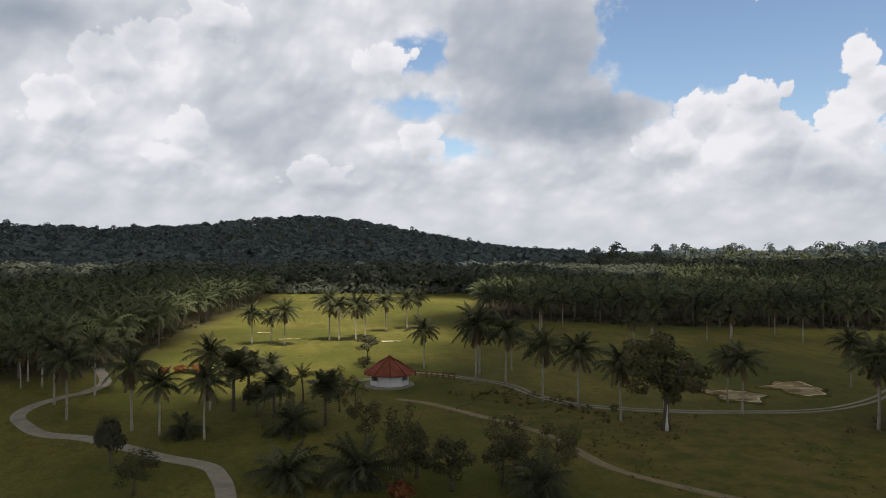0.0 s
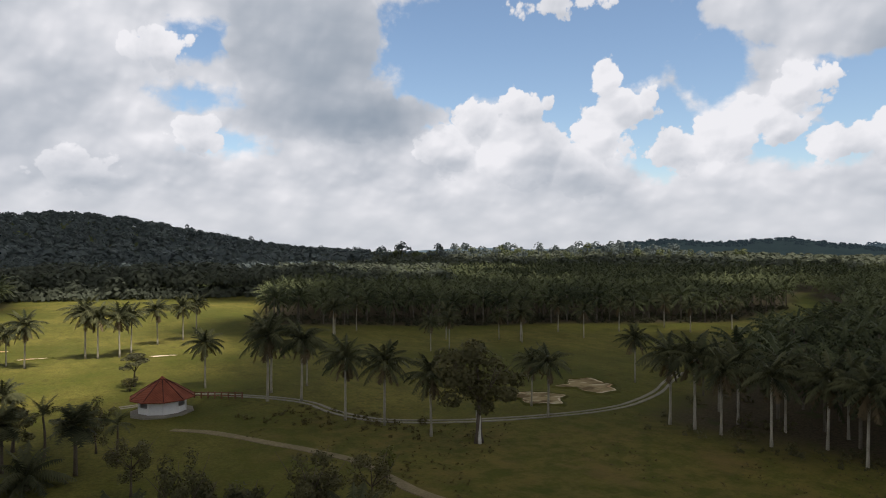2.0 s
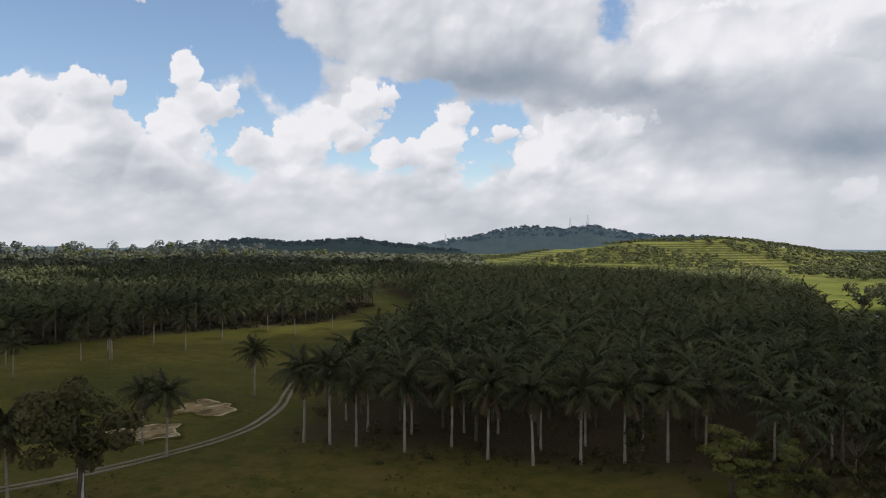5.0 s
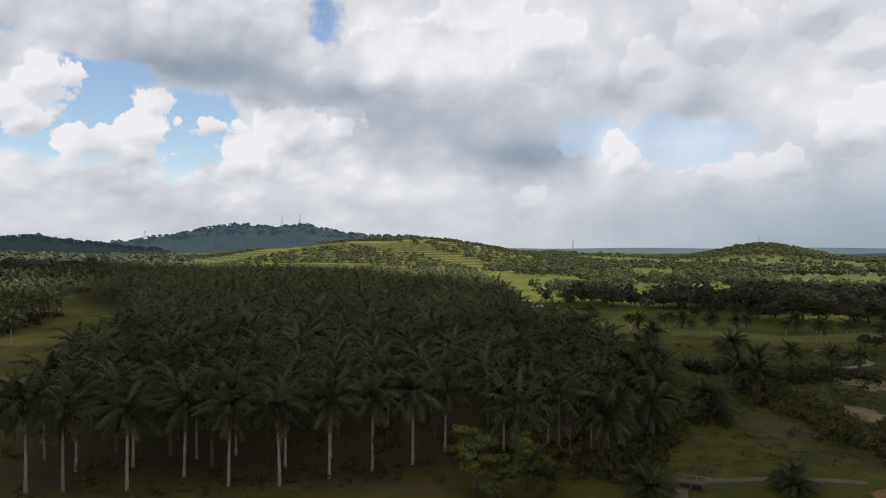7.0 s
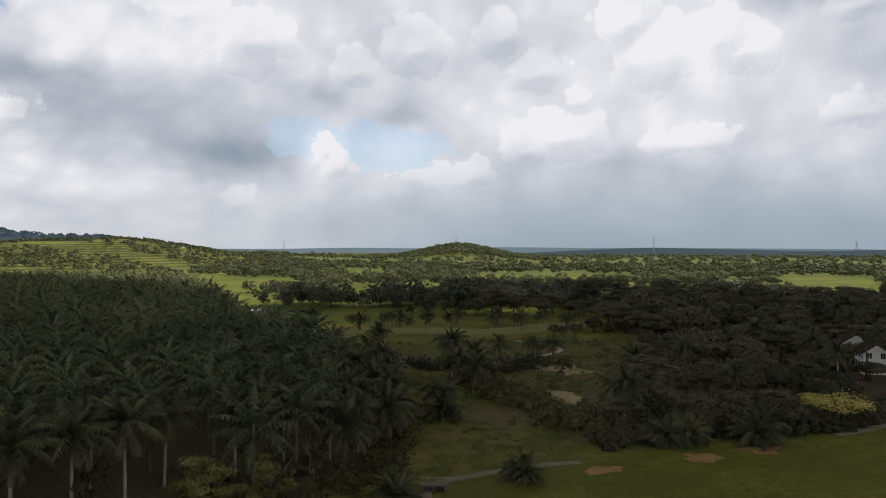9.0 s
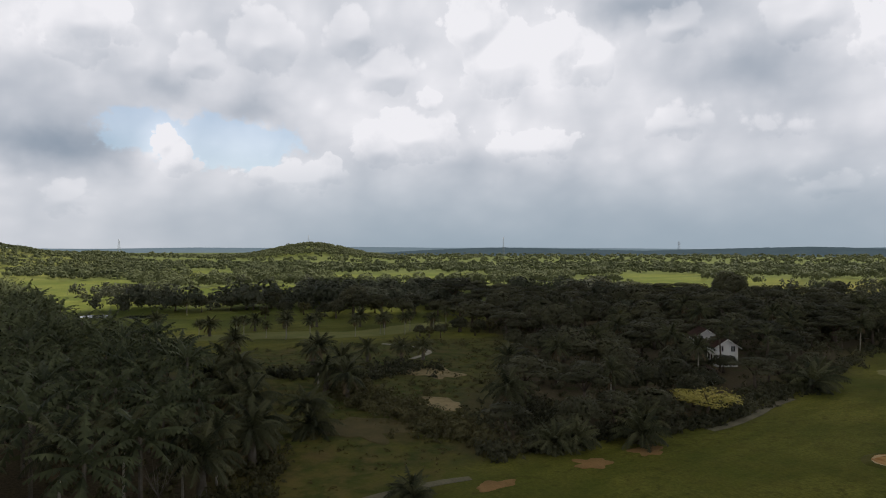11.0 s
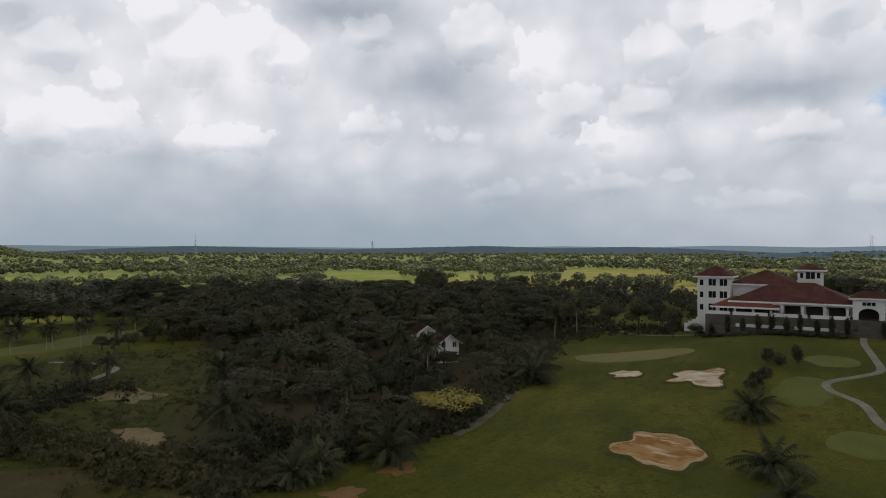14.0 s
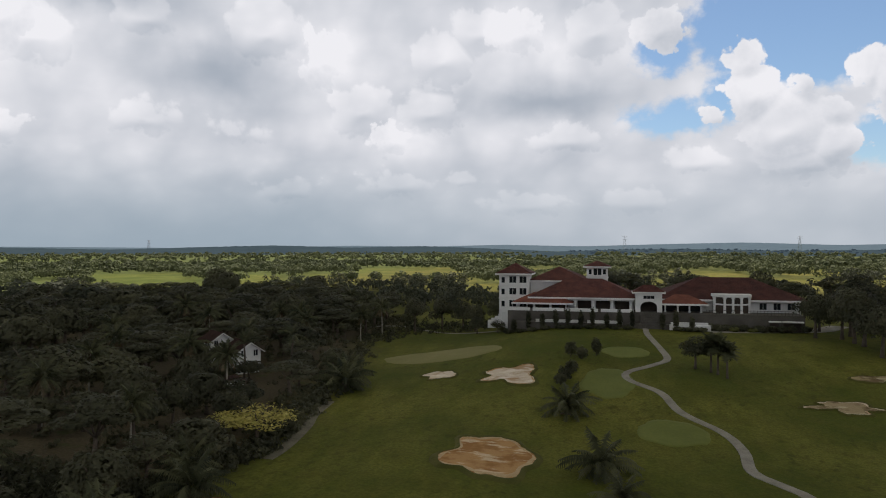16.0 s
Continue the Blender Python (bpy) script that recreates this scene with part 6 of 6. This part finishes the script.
def hip(bm, x0, x1, y0, y1, z0, z1, over=1.0, thick=0.22, flat=0.0):
    """A hipped roof with its ridge along x (or y if deeper), and its eave's edge."""
    x0, x1, y0, y1 = x0 - over, x1 + over, y0 - over, y1 + over
    w, d = x1 - x0, y1 - y0
    run = min(w, d) / 2 * (1 - flat)
    base = [(x0, y0), (x1, y0), (x1, y1), (x0, y1)]
    top = [(x0 + run, y0 + run), (x1 - run, y0 + run), (x1 - run, y1 - run), (x0 + run, y1 - run)]
    low = [bm.verts.new((x, y, z0 - thick)) for x, y in base]
    edge = [bm.verts.new((x, y, z0)) for x, y in base]
    high = [bm.verts.new((x, y, z1)) for x, y in top]
    bm.faces.new(low[::-1])
    for k in range(4):
        j = (k + 1) % 4
        bm.faces.new((low[k], low[j], edge[j], edge[k]))
        bm.faces.new((edge[k], edge[j], high[j], high[k]))
    bm.faces.new(high)
    bmesh.ops.remove_doubles(bm, verts=high, dist=0.02)


def hip_part(parent, *size, mat="tiles", over=1.0, flat=0.0):
    bm = bmesh.new()
    hip(bm, *size, over=over, flat=flat)
    roof = part("roof", bm, mat, parent)
    x0, x1, y0, y1, z0, z1 = size
    bm = bmesh.new()
    o = over + 0.06
    for a in ((x0 - o, y0 - o, x1 + o, y0 - o + 0.1), (x0 - o, y1 + o - 0.1, x1 + o, y1 + o), (x0 - o, y0 - o + 0.1, x0 - o + 0.1, y1 + o - 0.1), (x1 + o - 0.1, y0 - o + 0.1, x1 + o, y1 + o - 0.1)):
        box(bm, a[0], a[1], z0 - 0.42, a[2], a[3], z0 - 0.02)
    part("fascia", bm, "white", roof, "white eave board")
    return roof


def box_part(name, parent, mat, *size, label="", bevel=0.0):
    bm = bmesh.new()
    box(bm, *size)
    if bevel:
        bmesh.ops.bevel(bm, geom=bm.edges[:], offset=bevel, segments=1, affect="EDGES")
    return part(name, bm, mat, parent, label)


def window(parent, x, y, z, w, h, bars=2):
    """A window in a wall that faces +y: sill, frame, panes."""
    bm = bmesh.new()
    f = 0.09
    for a in ((-w / 2, 0, w / 2, f), (-w / 2, h - f, w / 2, h), (-w / 2, f, -w / 2 + f, h - f), (w / 2 - f, f, w / 2, h - f)):
        box(bm, x + a[0], y - 0.05, z + a[1], x + a[2], y + 0.10, z + a[3])
    for k in range(1, bars):
        box(bm, x - w / 2 + w * k / bars - 0.03, y - 0.03, z + f, x - w / 2 + w * k / bars + 0.03, y + 0.07, z + h - f)
    win = part("window", bm, "white", parent)
    for k in range(bars):
        a = x - w / 2 + w * k / bars + 0.05
        box_part("pane", win, "glass", a, y - 0.02, z + f, a + w / bars - 0.1, y + 0.02, z + h - f, label="dark glass pane")
    box_part("sill", win, "white", x - w / 2 - 0.12, y - 0.05, z - 0.14, x + w / 2 + 0.12, y + 0.22, z - 0.01)


def column(parent, x, y, z0, z1, w=0.55):
    bm = bmesh.new()
    box(bm, x - w / 2, y - w / 2, z0 + 0.35, x + w / 2, y + w / 2, z1 - 0.3)
    box(bm, x - w * 0.68, y - w * 0.68, z0, x + w * 0.68, y + w * 0.68, z0 + 0.35)
    box(bm, x - w * 0.68, y - w * 0.68, z1 - 0.3, x + w * 0.68, y + w * 0.68, z1)
    bmesh.ops.bevel(bm, geom=bm.edges[:], offset=0.03, segments=1, affect="EDGES")
    part("column", bm, "white", parent)


def arch_front(parent, x0, x1, y, z0, z1, thick, spring, rise, pier):
    """A white wall facing +y with one arched opening."""
    bm, steps = bmesh.new(), 14
    a0, a1 = x0 + pier, x1 - pier
    mid, half = (a0 + a1) / 2, (a1 - a0) / 2
    for s in (0, 1):
        x = x0 if s == 0 else a1
        box(bm, x, y - thick, z0, x + pier, y, z1)
    curve = [(mid - half * math.cos(math.pi * k / steps), spring + rise * math.sin(math.pi * k / steps)) for k in range(steps + 1)]
    for (xa, za), (xb, zb) in zip(curve, curve[1:]):
        front = [bm.verts.new((xa, y, za)), bm.verts.new((xb, y, zb)), bm.verts.new((xb, y, z1)), bm.verts.new((xa, y, z1))]
        back = [bm.verts.new((v.co.x, y - thick, v.co.z)) for v in front]
        bm.faces.new(front)
        bm.faces.new(back[::-1])
        bm.faces.new((front[1], front[0], back[0], back[1]))
    bmesh.ops.remove_doubles(bm, verts=bm.verts[:], dist=0.004)
    part("arch", bm, "white", parent)


def clubhouse():
    ob = empty("clubhouse", 0, 0, 0, "white clubhouse with red tiled hipped roofs and verandas", "building")
    f = 8.4
    box_part("terrace", ob, "stone", -3, -176, 3.5, 63, -152.2, f, label="stained concrete terrace base")
    box_part("terrace", ob, "stone", 15, -152.2, 3.5, 61, -149.6, 6.0)
    for a, b in ((33.5, 41), (41.6, 49), (49.6, 57), (57.6, 63)):
        box_part("parapet", ob, "white", a, -152.5, f, b, -152.2, f + 0.75, bevel=0.03)
    for a, b in ((17.5, 25.5), (36, 44), (46, 56)):
        box_part("parapet", ob, "white", a, -149.9, 6.0, b, -149.6, 6.7, bevel=0.03)
    for k in range(7):
        box_part("step", ob, "stone", 28.2, -152.2 + 0.36 * k, 4.2, 32, -151.84 + 0.36 * k, f - 0.36 * (k + 1))
    box_part("planter", ob, "white", 17, -149.5, 4.2, 25.8, -148.9, 6.2, bevel=0.04)
    for k in range(6):
        box_part("stair_wall", ob, "white", 63.2 + 0.9 * k, -156.5, 3.5, 64.1 + 0.9 * k, -156.2, 8.0 - 0.5 * k)
    # corner tower
    box_part("wall", ob, "white", 59, -169, 3.5, 66.5, -161.5, 16.8)
    hip_part(ob, 59, 66.5, -169, -161.5, 17.0, 19.6, over=0.9)
    for z in (8.4, 11.5, 14.5):
        for x in (60.4, 63.0):
            window(ob, x, -161.5, z, 1.9, 1.8)
        window(ob, 65.5, -161.5, z, 1.0, 1.6, 1)
    box_part("band", ob, "white", 58.85, -161.6, 13.6, 66.65, -161.38, 13.95)
    box_part("band", ob, "white", 58.85, -161.6, 10.5, 66.65, -161.38, 10.85)
    # rear hall and cupola
    box_part("wall", ob, "white", 45, -182, 3.5, 58.9, -166, 14.9)
    hip_part(ob, 45, 58.9, -182, -166, 15.1, 18.5, over=0.8)
    box_part("wall", ob, "white", 39.3, -178.5, 9, 44.8, -173, 18.3)
    hip_part(ob, 39.3, 44.8, -178.5, -173, 18.6, 20.1, over=0.8)
    window(ob, 42.0, -173, 16.2, 2.2, 1.9)
    for x in (40.2, 43.9):
        window(ob, x, -173, 16.4, 0.9, 1.5, 1)
    box_part("band", ob, "white", 39.1, -173.1, 15.6, 45.0, -172.8, 15.9)
    # main hall
    box_part("wall", ob, "white", 33, -173, f, 57, -160.5, 11.4)
    hip_part(ob, 33, 57, -173, -157.5, 11.5, 15.7, over=1.5)
    box_part("lintel", ob, "white", 33.2, -157.3, 10.7, 49, -156.8, 11.2)
    for x in (34.0, 38.4, 42.8, 47.0):
        column(ob, x, -157.0, f, 10.7, 0.6)
    for a, b in ((33.6, 37.6), (38.8, 42.2), (43.4, 46.6)):
        box_part("glass_wall", ob, "inside", a, -160.5, f, b, -160.3, 11.0, label="dark panel for the shaded veranda wall")
    # low veranda
    hip_part(ob, 48.6, 61.2, -163, -155.4, 10.2, 12.4, mat="tiles_light", over=1.1)
    for x in (49.2, 53.0, 57.0, 60.8):
        column(ob, x, -155.8, f, 9.9, 0.5)
    box_part("glass_wall", ob, "inside", 49, -160.4, f, 59, -160.1, 10.3, label="dark panel for the shaded veranda wall")
    for x in (50.5, 53, 55.5, 58):
        box_part("table", ob, "timber", x - 0.5, -157.6, f + 0.68, x + 0.5, -156.6, f + 0.76)
    # arched portal
    arch_front(ob, 27, 33, -154.4, f, 12.9, 0.5, 9.6, 1.3, 1.1)
    box_part("wall", ob, "white", 27, -158, f, 27.4, -154.9, 12.9)
    box_part("wall", ob, "white", 32.6, -158, f, 33, -154.9, 12.9)
    box_part("glass_wall", ob, "inside", 27.4, -158.2, f, 32.6, -158, 12.9)
    hip_part(ob, 27, 33, -158, -154.4, 13.2, 14.7, over=0.7)
    window(ob, 30, -154.4, 11.45, 2.6, 0.9, 3)
    # link veranda
    hip_part(ob, 17.5, 27, -162, -155.6, 10.5, 12.4, mat="tiles_light", over=0.9)
    for x in (18.2, 20.8, 23.4, 26.2):
        column(ob, x, -155.9, f, 10.2, 0.35)
    box_part("glass_wall", ob, "glass", 17.6, -159, f, 27, -158.8, 10.4, label="dark glazed wall")
    # east hall with bay
    box_part("wall", ob, "white", -4, -178, f - 3.6, 26.8, -159.2, 11.2)
    hip_part(ob, -4, 26.8, -178, -159.2, 11.4, 16.2, over=1.6, mat="old_tiles")
    bay = [(15.2, -159.2), (15.2, -156.9), (13.2, -155.2), (9.6, -155.2), (7.6, -156.9), (7.6, -159.2)]
    for grow, z0, z1, mat, name in ((0.0, f, 12.1, "inside", "bay_core"), (0.55, 12.12, 12.75, "white", "bay_canopy"), (0.08, 10.25, 10.6, "white", "bay_band"), (0.9, f - 3.8, f + 0.05, "stone", "bay_base")):
        bm = bmesh.new()
        ring = [((x - 11.4) * (1 + grow / 5) + 11.4, (y + 159.2) * (1 + grow / 4.6) - 159.2) for x, y in bay]
        low, high = [bm.verts.new((x, y, z0)) for x, y in ring], [bm.verts.new((x, y, z1)) for x, y in ring]
        bm.faces.new(low[::-1])
        bm.faces.new(high)
        for k in range(6):
            bm.faces.new((low[k], low[(k + 1) % 6], high[(k + 1) % 6], high[k]))
        bmesh.ops.recalc_face_normals(bm, faces=bm.faces[:])
        part(name, bm, mat, ob)
    for x, y in bay[1:5] + [(11.4, -155.2)]:
        column(ob, x, y + 0.1, f, 12.1, 0.5)
    for x in (1.2, 4.2, -1.8, 19.0):
        window(ob, x, -159.2, 9.0, 1.7, 1.7)
    bm = bmesh.new()
    for k in range(29):
        box(bm, -2.6 + 0.72 * k, -152.34, f, -2.54 + 0.72 * k, -152.28, f + 0.9)
    box(bm, -2.8, -152.36, f + 0.9, 17.6, -152.26, f + 0.98)
    part("railing", bm, "inside", ob, "dark metal terrace railing")
    # dark panels set on the base wall stand in for shaded openings
    for x0, x1 in ((-2.2, 1.4), (2.4, 4.2)):
        box_part("opening", ob, "inside", x0, -152.4, 5.0, x1, -152.15, 6.9, label="dark panel for a shaded store opening")
        box_part("canopy", ob, "white", x0 - 0.3, -152.2, 6.95, x1 + 0.3, -151.0, 7.2)


clubhouse()
for k, x in enumerate((21, 24.5, 27.3, 34.0, 36.8, 39.6, 42.8, 45.4, 48.4, 51.2, 54.2, 57.6, 61)):
    shrub(x, -148.6 + 0.5 * math.sin(k * 2.1), 3.6 + 1.7 * abs(math.sin(k * 1.3)), 1.5, "leaf", "slim dark conifer before the terrace", "conifer", "conifers before the terrace")
for x, y in ((50, -147), (53.5, -147.4), (56.5, -147), (59.5, -148), (62.5, -150), (46, -146.8), (41, -146.6), (19, -147.8), (22, -147.4), (38, -147), (43.5, -147), (48, -147), (35, -147.5), (10, -150.8), (4, -151), (14, -150.4), (0, -151), (-3, -151), (2, -150.6), (7, -150.8), (12, -150.5), (17, -150), (20.5, -147.6), (24, -147.8), (6, -149.8), (15.5, -149.6)):
    shrub(x, y, 1.0 if x > 18 else 1.7, 2.8, "leaf", "low clipped hedge shrub before the terrace", "hedge_shrub", "hedge before the terrace")


def villa(x, y, turn, w, d, tall, peak, label):
    """A small two-storey house with a gable roof; its gable end faces local +y."""
    ob = empty("house", x, y, h_at(x, y), label, "house", "white houses", turn)
    bm = bmesh.new()
    box(bm, -w / 2, -d / 2, -0.2, w / 2, d / 2, tall)
    for s in (1, -1):
        a = [bm.verts.new((-w / 2, s * d / 2, tall)), bm.verts.new((w / 2, s * d / 2, tall)), bm.verts.new((0, s * d / 2, peak - 0.1))]
        bm.faces.new(a if s < 0 else a[::-1])
    part("wall", bm, "white", ob)
    for s in (1, -1):
        bm = bmesh.new()
        o, e = 0.6, 0.55
        slope = (peak - tall) / (w / 2)
        ex, ez = s * (w / 2 + o), tall - o * slope
        up = [bm.verts.new(p) for p in ((ex, -d / 2 - e, ez), (ex, d / 2 + e, ez), (0, d / 2 + e, peak), (0, -d / 2 - e, peak))]
        top = [bm.verts.new(v.co + Vector((0, 0, 0.18))) for v in up]
        bm.faces.new(up[::-1])
        bm.faces.new(top)
        for k in range(4):
            bm.faces.new((up[k], up[(k + 1) % 4], top[(k + 1) % 4], top[k]))
        bmesh.ops.recalc_face_normals(bm, faces=bm.faces[:])
        roof = part("roof", bm, "tiles_dark", ob, "dark brown tiled roof slope")
        bm = bmesh.new()
        tube(bm, (((ex, d / 2 + e + 0.05, ez + 0.05), 0.13), ((0, d / 2 + e + 0.05, peak + 0.05), 0.13)), 4)
        part("bargeboard", bm, "white", roof, "white gable board")
    for z in ((0.9, 3.1) if tall > 4 else (0.7,)):
        for k in (-0.27, 0.27):
            window(ob, k * w, d / 2, z, 1.0, 1.3)
    for z in ((0.9, 3.1) if tall > 4 else (0.7,)):
        for k in (-0.3, 0.0, 0.3):
            for s in (1, -1):
                box_part("window", ob, "glass", s * (w / 2 + 0.01) - 0.03, k * d - 0.45, z, s * (w / 2 + 0.01) + 0.03, k * d + 0.45, z + 1.3, label="dark glass side window")


villa(107.6, -105.8, 51, 4.4, 6.4, 4.2, 5.7, "white two-storey house with brown gable roof among trees")
villa(118.9, -115.1, 51, 4.6, 6.0, 4.2, 5.7, "white house with brown gable roof half hidden by trees")
villa(98, -86, 30, 3.6, 4.4, 1.9, 2.7, "small white hut below the trees")


def pavilion(x, y):
    ob = empty("golf_shelter", x, y, h_at(x, y), "round golf shelter with red conical roof and white walls", "shelter", "", 12)
    sides = 10

    def ring(bm, r, z):
        return [bm.verts.new((r * math.cos(2 * math.pi * k / sides), r * math.sin(2 * math.pi * k / sides), z)) for k in range(sides)]

    def stack(name, rows, mat, label="", parent=ob):
        bm = bmesh.new()
        rings = [ring(bm, r, z) for r, z in rows]
        for a, b in zip(rings, rings[1:]):
            for k in range(sides):
                bm.faces.new((a[k], a[(k + 1) % sides], b[(k + 1) % sides], b[k]))
        bm.faces.new(rings[0][::-1])
        bm.faces.new(rings[-1])
        return part(name, bm, mat, parent, label)

    stack("floor", ((4.3, -0.2), (4.3, 0.22), (4.1, 0.28), (3.0, 0.29)), "path", "round concrete floor")
    roof = stack("roof", ((4.35, 2.1), (4.4, 2.22), (3.1, 3.05), (1.6, 3.95), (0.38, 4.62), (0.1, 4.7)), "shelter_tiles")
    stack("cap", ((0.42, 4.55), (0.42, 4.75), (0.12, 5.05)), "shelter_tiles", "", roof)
    for k in range(sides):
        a = 2 * math.pi * k / sides
        bm = bmesh.new()
        tube(bm, (((4.32 * math.cos(a), 4.32 * math.sin(a), 2.28), 0.07), ((1.6 * math.cos(a), 1.6 * math.sin(a), 3.99), 0.07), ((0.38 * math.cos(a), 0.38 * math.sin(a), 4.67), 0.06)), 5)
        part("ridge_tile", bm, "tiles", roof)
        bm = bmesh.new()
        box(bm, 3.1 * math.cos(a) - 0.13, 3.1 * math.sin(a) - 0.13, 0.28, 3.1 * math.cos(a) + 0.13, 3.1 * math.sin(a) + 0.13, 2.4)
        part("post", bm, "white", ob)
        b = 2 * math.pi * (k + 1) / sides
        if k in (1, 2):
            continue
        tall = 2.3 if k in (0, 3, 6, 7, 9) else 1.1
        bm = bmesh.new()
        p, q = Vector((3.1 * math.cos(a), 3.1 * math.sin(a), 0)), Vector((3.1 * math.cos(b), 3.1 * math.sin(b), 0))
        n = (q - p).cross(Vector((0, 0, 1))).normalized() * 0.08
        vs = [bm.verts.new(c + Vector((0, 0, z))) for z in (0.28, tall) for c in (p - n, q - n, q + n, p + n)]
        bm.faces.new(vs[:4][::-1])
        bm.faces.new(vs[4:])
        for j in range(4):
            bm.faces.new((vs[j], vs[(j + 1) % 4], vs[4 + (j + 1) % 4], vs[4 + j]))
        part("wall_panel", bm, "white", ob)
    box_part("bench", ob, "timber", -1.6, -0.3, 0.29, 1.6, 0.2, 0.75)


pavilion(15.9, 112.8)


def fence(x0, y0, x1, y1, posts):
    ob = empty("timber_fence", 0, 0, 0, "low red brown timber fence beside the path", "fence")
    for k in range(posts):
        s = k / (posts - 1)
        x, y = x0 + (x1 - x0) * s, y0 + (y1 - y0) * s
        box_part("post", ob, "timber", x - 0.09, y - 0.09, h_at(x, y) - 0.1, x + 0.09, y + 0.09, h_at(x, y) + 1.05)
    for z in (0.45, 0.9):
        bm = bmesh.new()
        tube(bm, (((x0, y0, h_at(x0, y0) + z), 0.07), ((x1, y1, h_at(x1, y1) + z), 0.07)), 6)
        part("rail", bm, "timber", ob)


fence(20.6, 120.2, 27.4, 114.6, 9)


def culvert(x, y, turn):
    ob = empty("culvert", x, y, h_at(x, y), "concrete culvert with dark openings under the track", "culvert", "", turn, 0.7)
    bm = bmesh.new()
    for a, b in ((-1.9, -1.55), (-0.15, 0.15), (1.55, 1.9)):
        box(bm, a, -0.3, -0.3, b, 1.2, 0.75)
    box(bm, -2.1, -0.35, 0.75, 2.1, 1.3, 1.0)
    part("headwall", bm, "stone", ob)
    # dark panel in place of the shade inside the culvert
    box_part("opening", ob, "inside", -1.55, 0.4, -0.2, 1.55, 0.5, 0.75, label="dark panel for the shaded culvert opening")
    bm = bmesh.new()
    for a in (-2.4, -0.8, 0.8, 2.4):
        tube(bm, (((a, 1.15, 0.2), 0.05), ((a, 1.15, 1.65), 0.05)), 6)
    tube(bm, (((-2.9, 1.15, 1.6), 0.05), ((2.9, 1.15, 1.6), 0.05)), 6)
    part("railing", bm, "path", ob, "grey pipe railing")


culvert(77.4, 1.2, -110)


# ---- tree rows, water and pale paths on the eastern course ----
def spot(az, far):
    return math.sin(radians(az)) * far, math.cos(radians(az)) * far


def tree_row(az0, az1, far, count, tall, kinds, group):
    rng = np.random.default_rng(int(az0 * 10 + far))
    for k in range(count):
        x, y = spot(az0 + (az1 - az0) * (k + rng.uniform(-0.3, 0.3)) / max(1, count - 1), far + rng.uniform(-7, 7))
        h = tall * rng.uniform(0.75, 1.2)
        tree(kinds[k % len(kinds)], x, y, h, h * rng.uniform(1.0, 1.5), 3, group)


tree_row(112.5, 122, 200, 11, 4.2, ("dark", "mid"), "tree row on the eastern course")
tree_row(97, 105, 300, 9, 6.5, ("dark", "umbrella"), "tree row by the pond")
tree_row(103, 113, 268, 8, 5.5, ("mid", "dark"), "tree row on the eastern course")
tree_row(108, 122, 258, 11, 8.5, ("dark", "umbrella"), "tree row on the eastern course")
tree_row(121, 133, 300, 9, 10.5, ("umbrella", "dark"), "tall tree row by the pale path")
tree_row(133, 150, 330, 14, 9.5, ("dark", "umbrella", "mid"), "tall tree row by the pale path")
for k in range(16):
    x, y = spot(96.5 + 1.35 * k + 0.5 * math.sin(k * 5), 214 + 14 * math.sin(k * 2.9))
    palm("stout_palm" if k % 2 else "oil_palm", x, y, 5.4 + 1.8 * abs(math.sin(k * 1.9)), 3 if k % 2 else 6, "palms in the eastern rough")


def water_look(n):
    p = place_of(n)
    ripple = n.noise(p, 1.4, 4, 0.6)
    return n.mix(ripple, rgb(0.020, 0.028, 0.026), rgb(0.035, 0.045, 0.040)), (ripple, 0.1, 0.02)


M["water"] = material("still pond water", water_look, 0.06, 0.5)
for az, far, rx, ry, seed in ((91.8, 296, 7, 6, 1.9), (94.4, 288, 7, 5, 2.9)):
    x, y = spot(az, far)
    patch("pond", x, y, rx, ry, "water", "small still pond reflecting the sky", seed, 0.06, rough=0.15, category="pond")
path((spot(118, 305), spot(120, 308), spot(122.5, 305), spot(125, 306)), 3.0, "path", "pale cart path between tall trees")
path(((232, 12), (220, -6), (212, -25), (208, -40), (205, -50), (198, -62), (197, -73), (203, -90), (204, -104)), 15.0, "mown", "pale strip of mown fairway", 0, 0.25, "fairway")
path((spot(109, 184), spot(111, 178), spot(112, 170), spot(110, 162)), 1.4, "path", "pale cart path on the eastern course")
path((spot(99, 340), spot(103, 345), spot(107, 352)), 22.0, "mown", "pale mown fairway before a mound", 0, 0.25, "fairway")
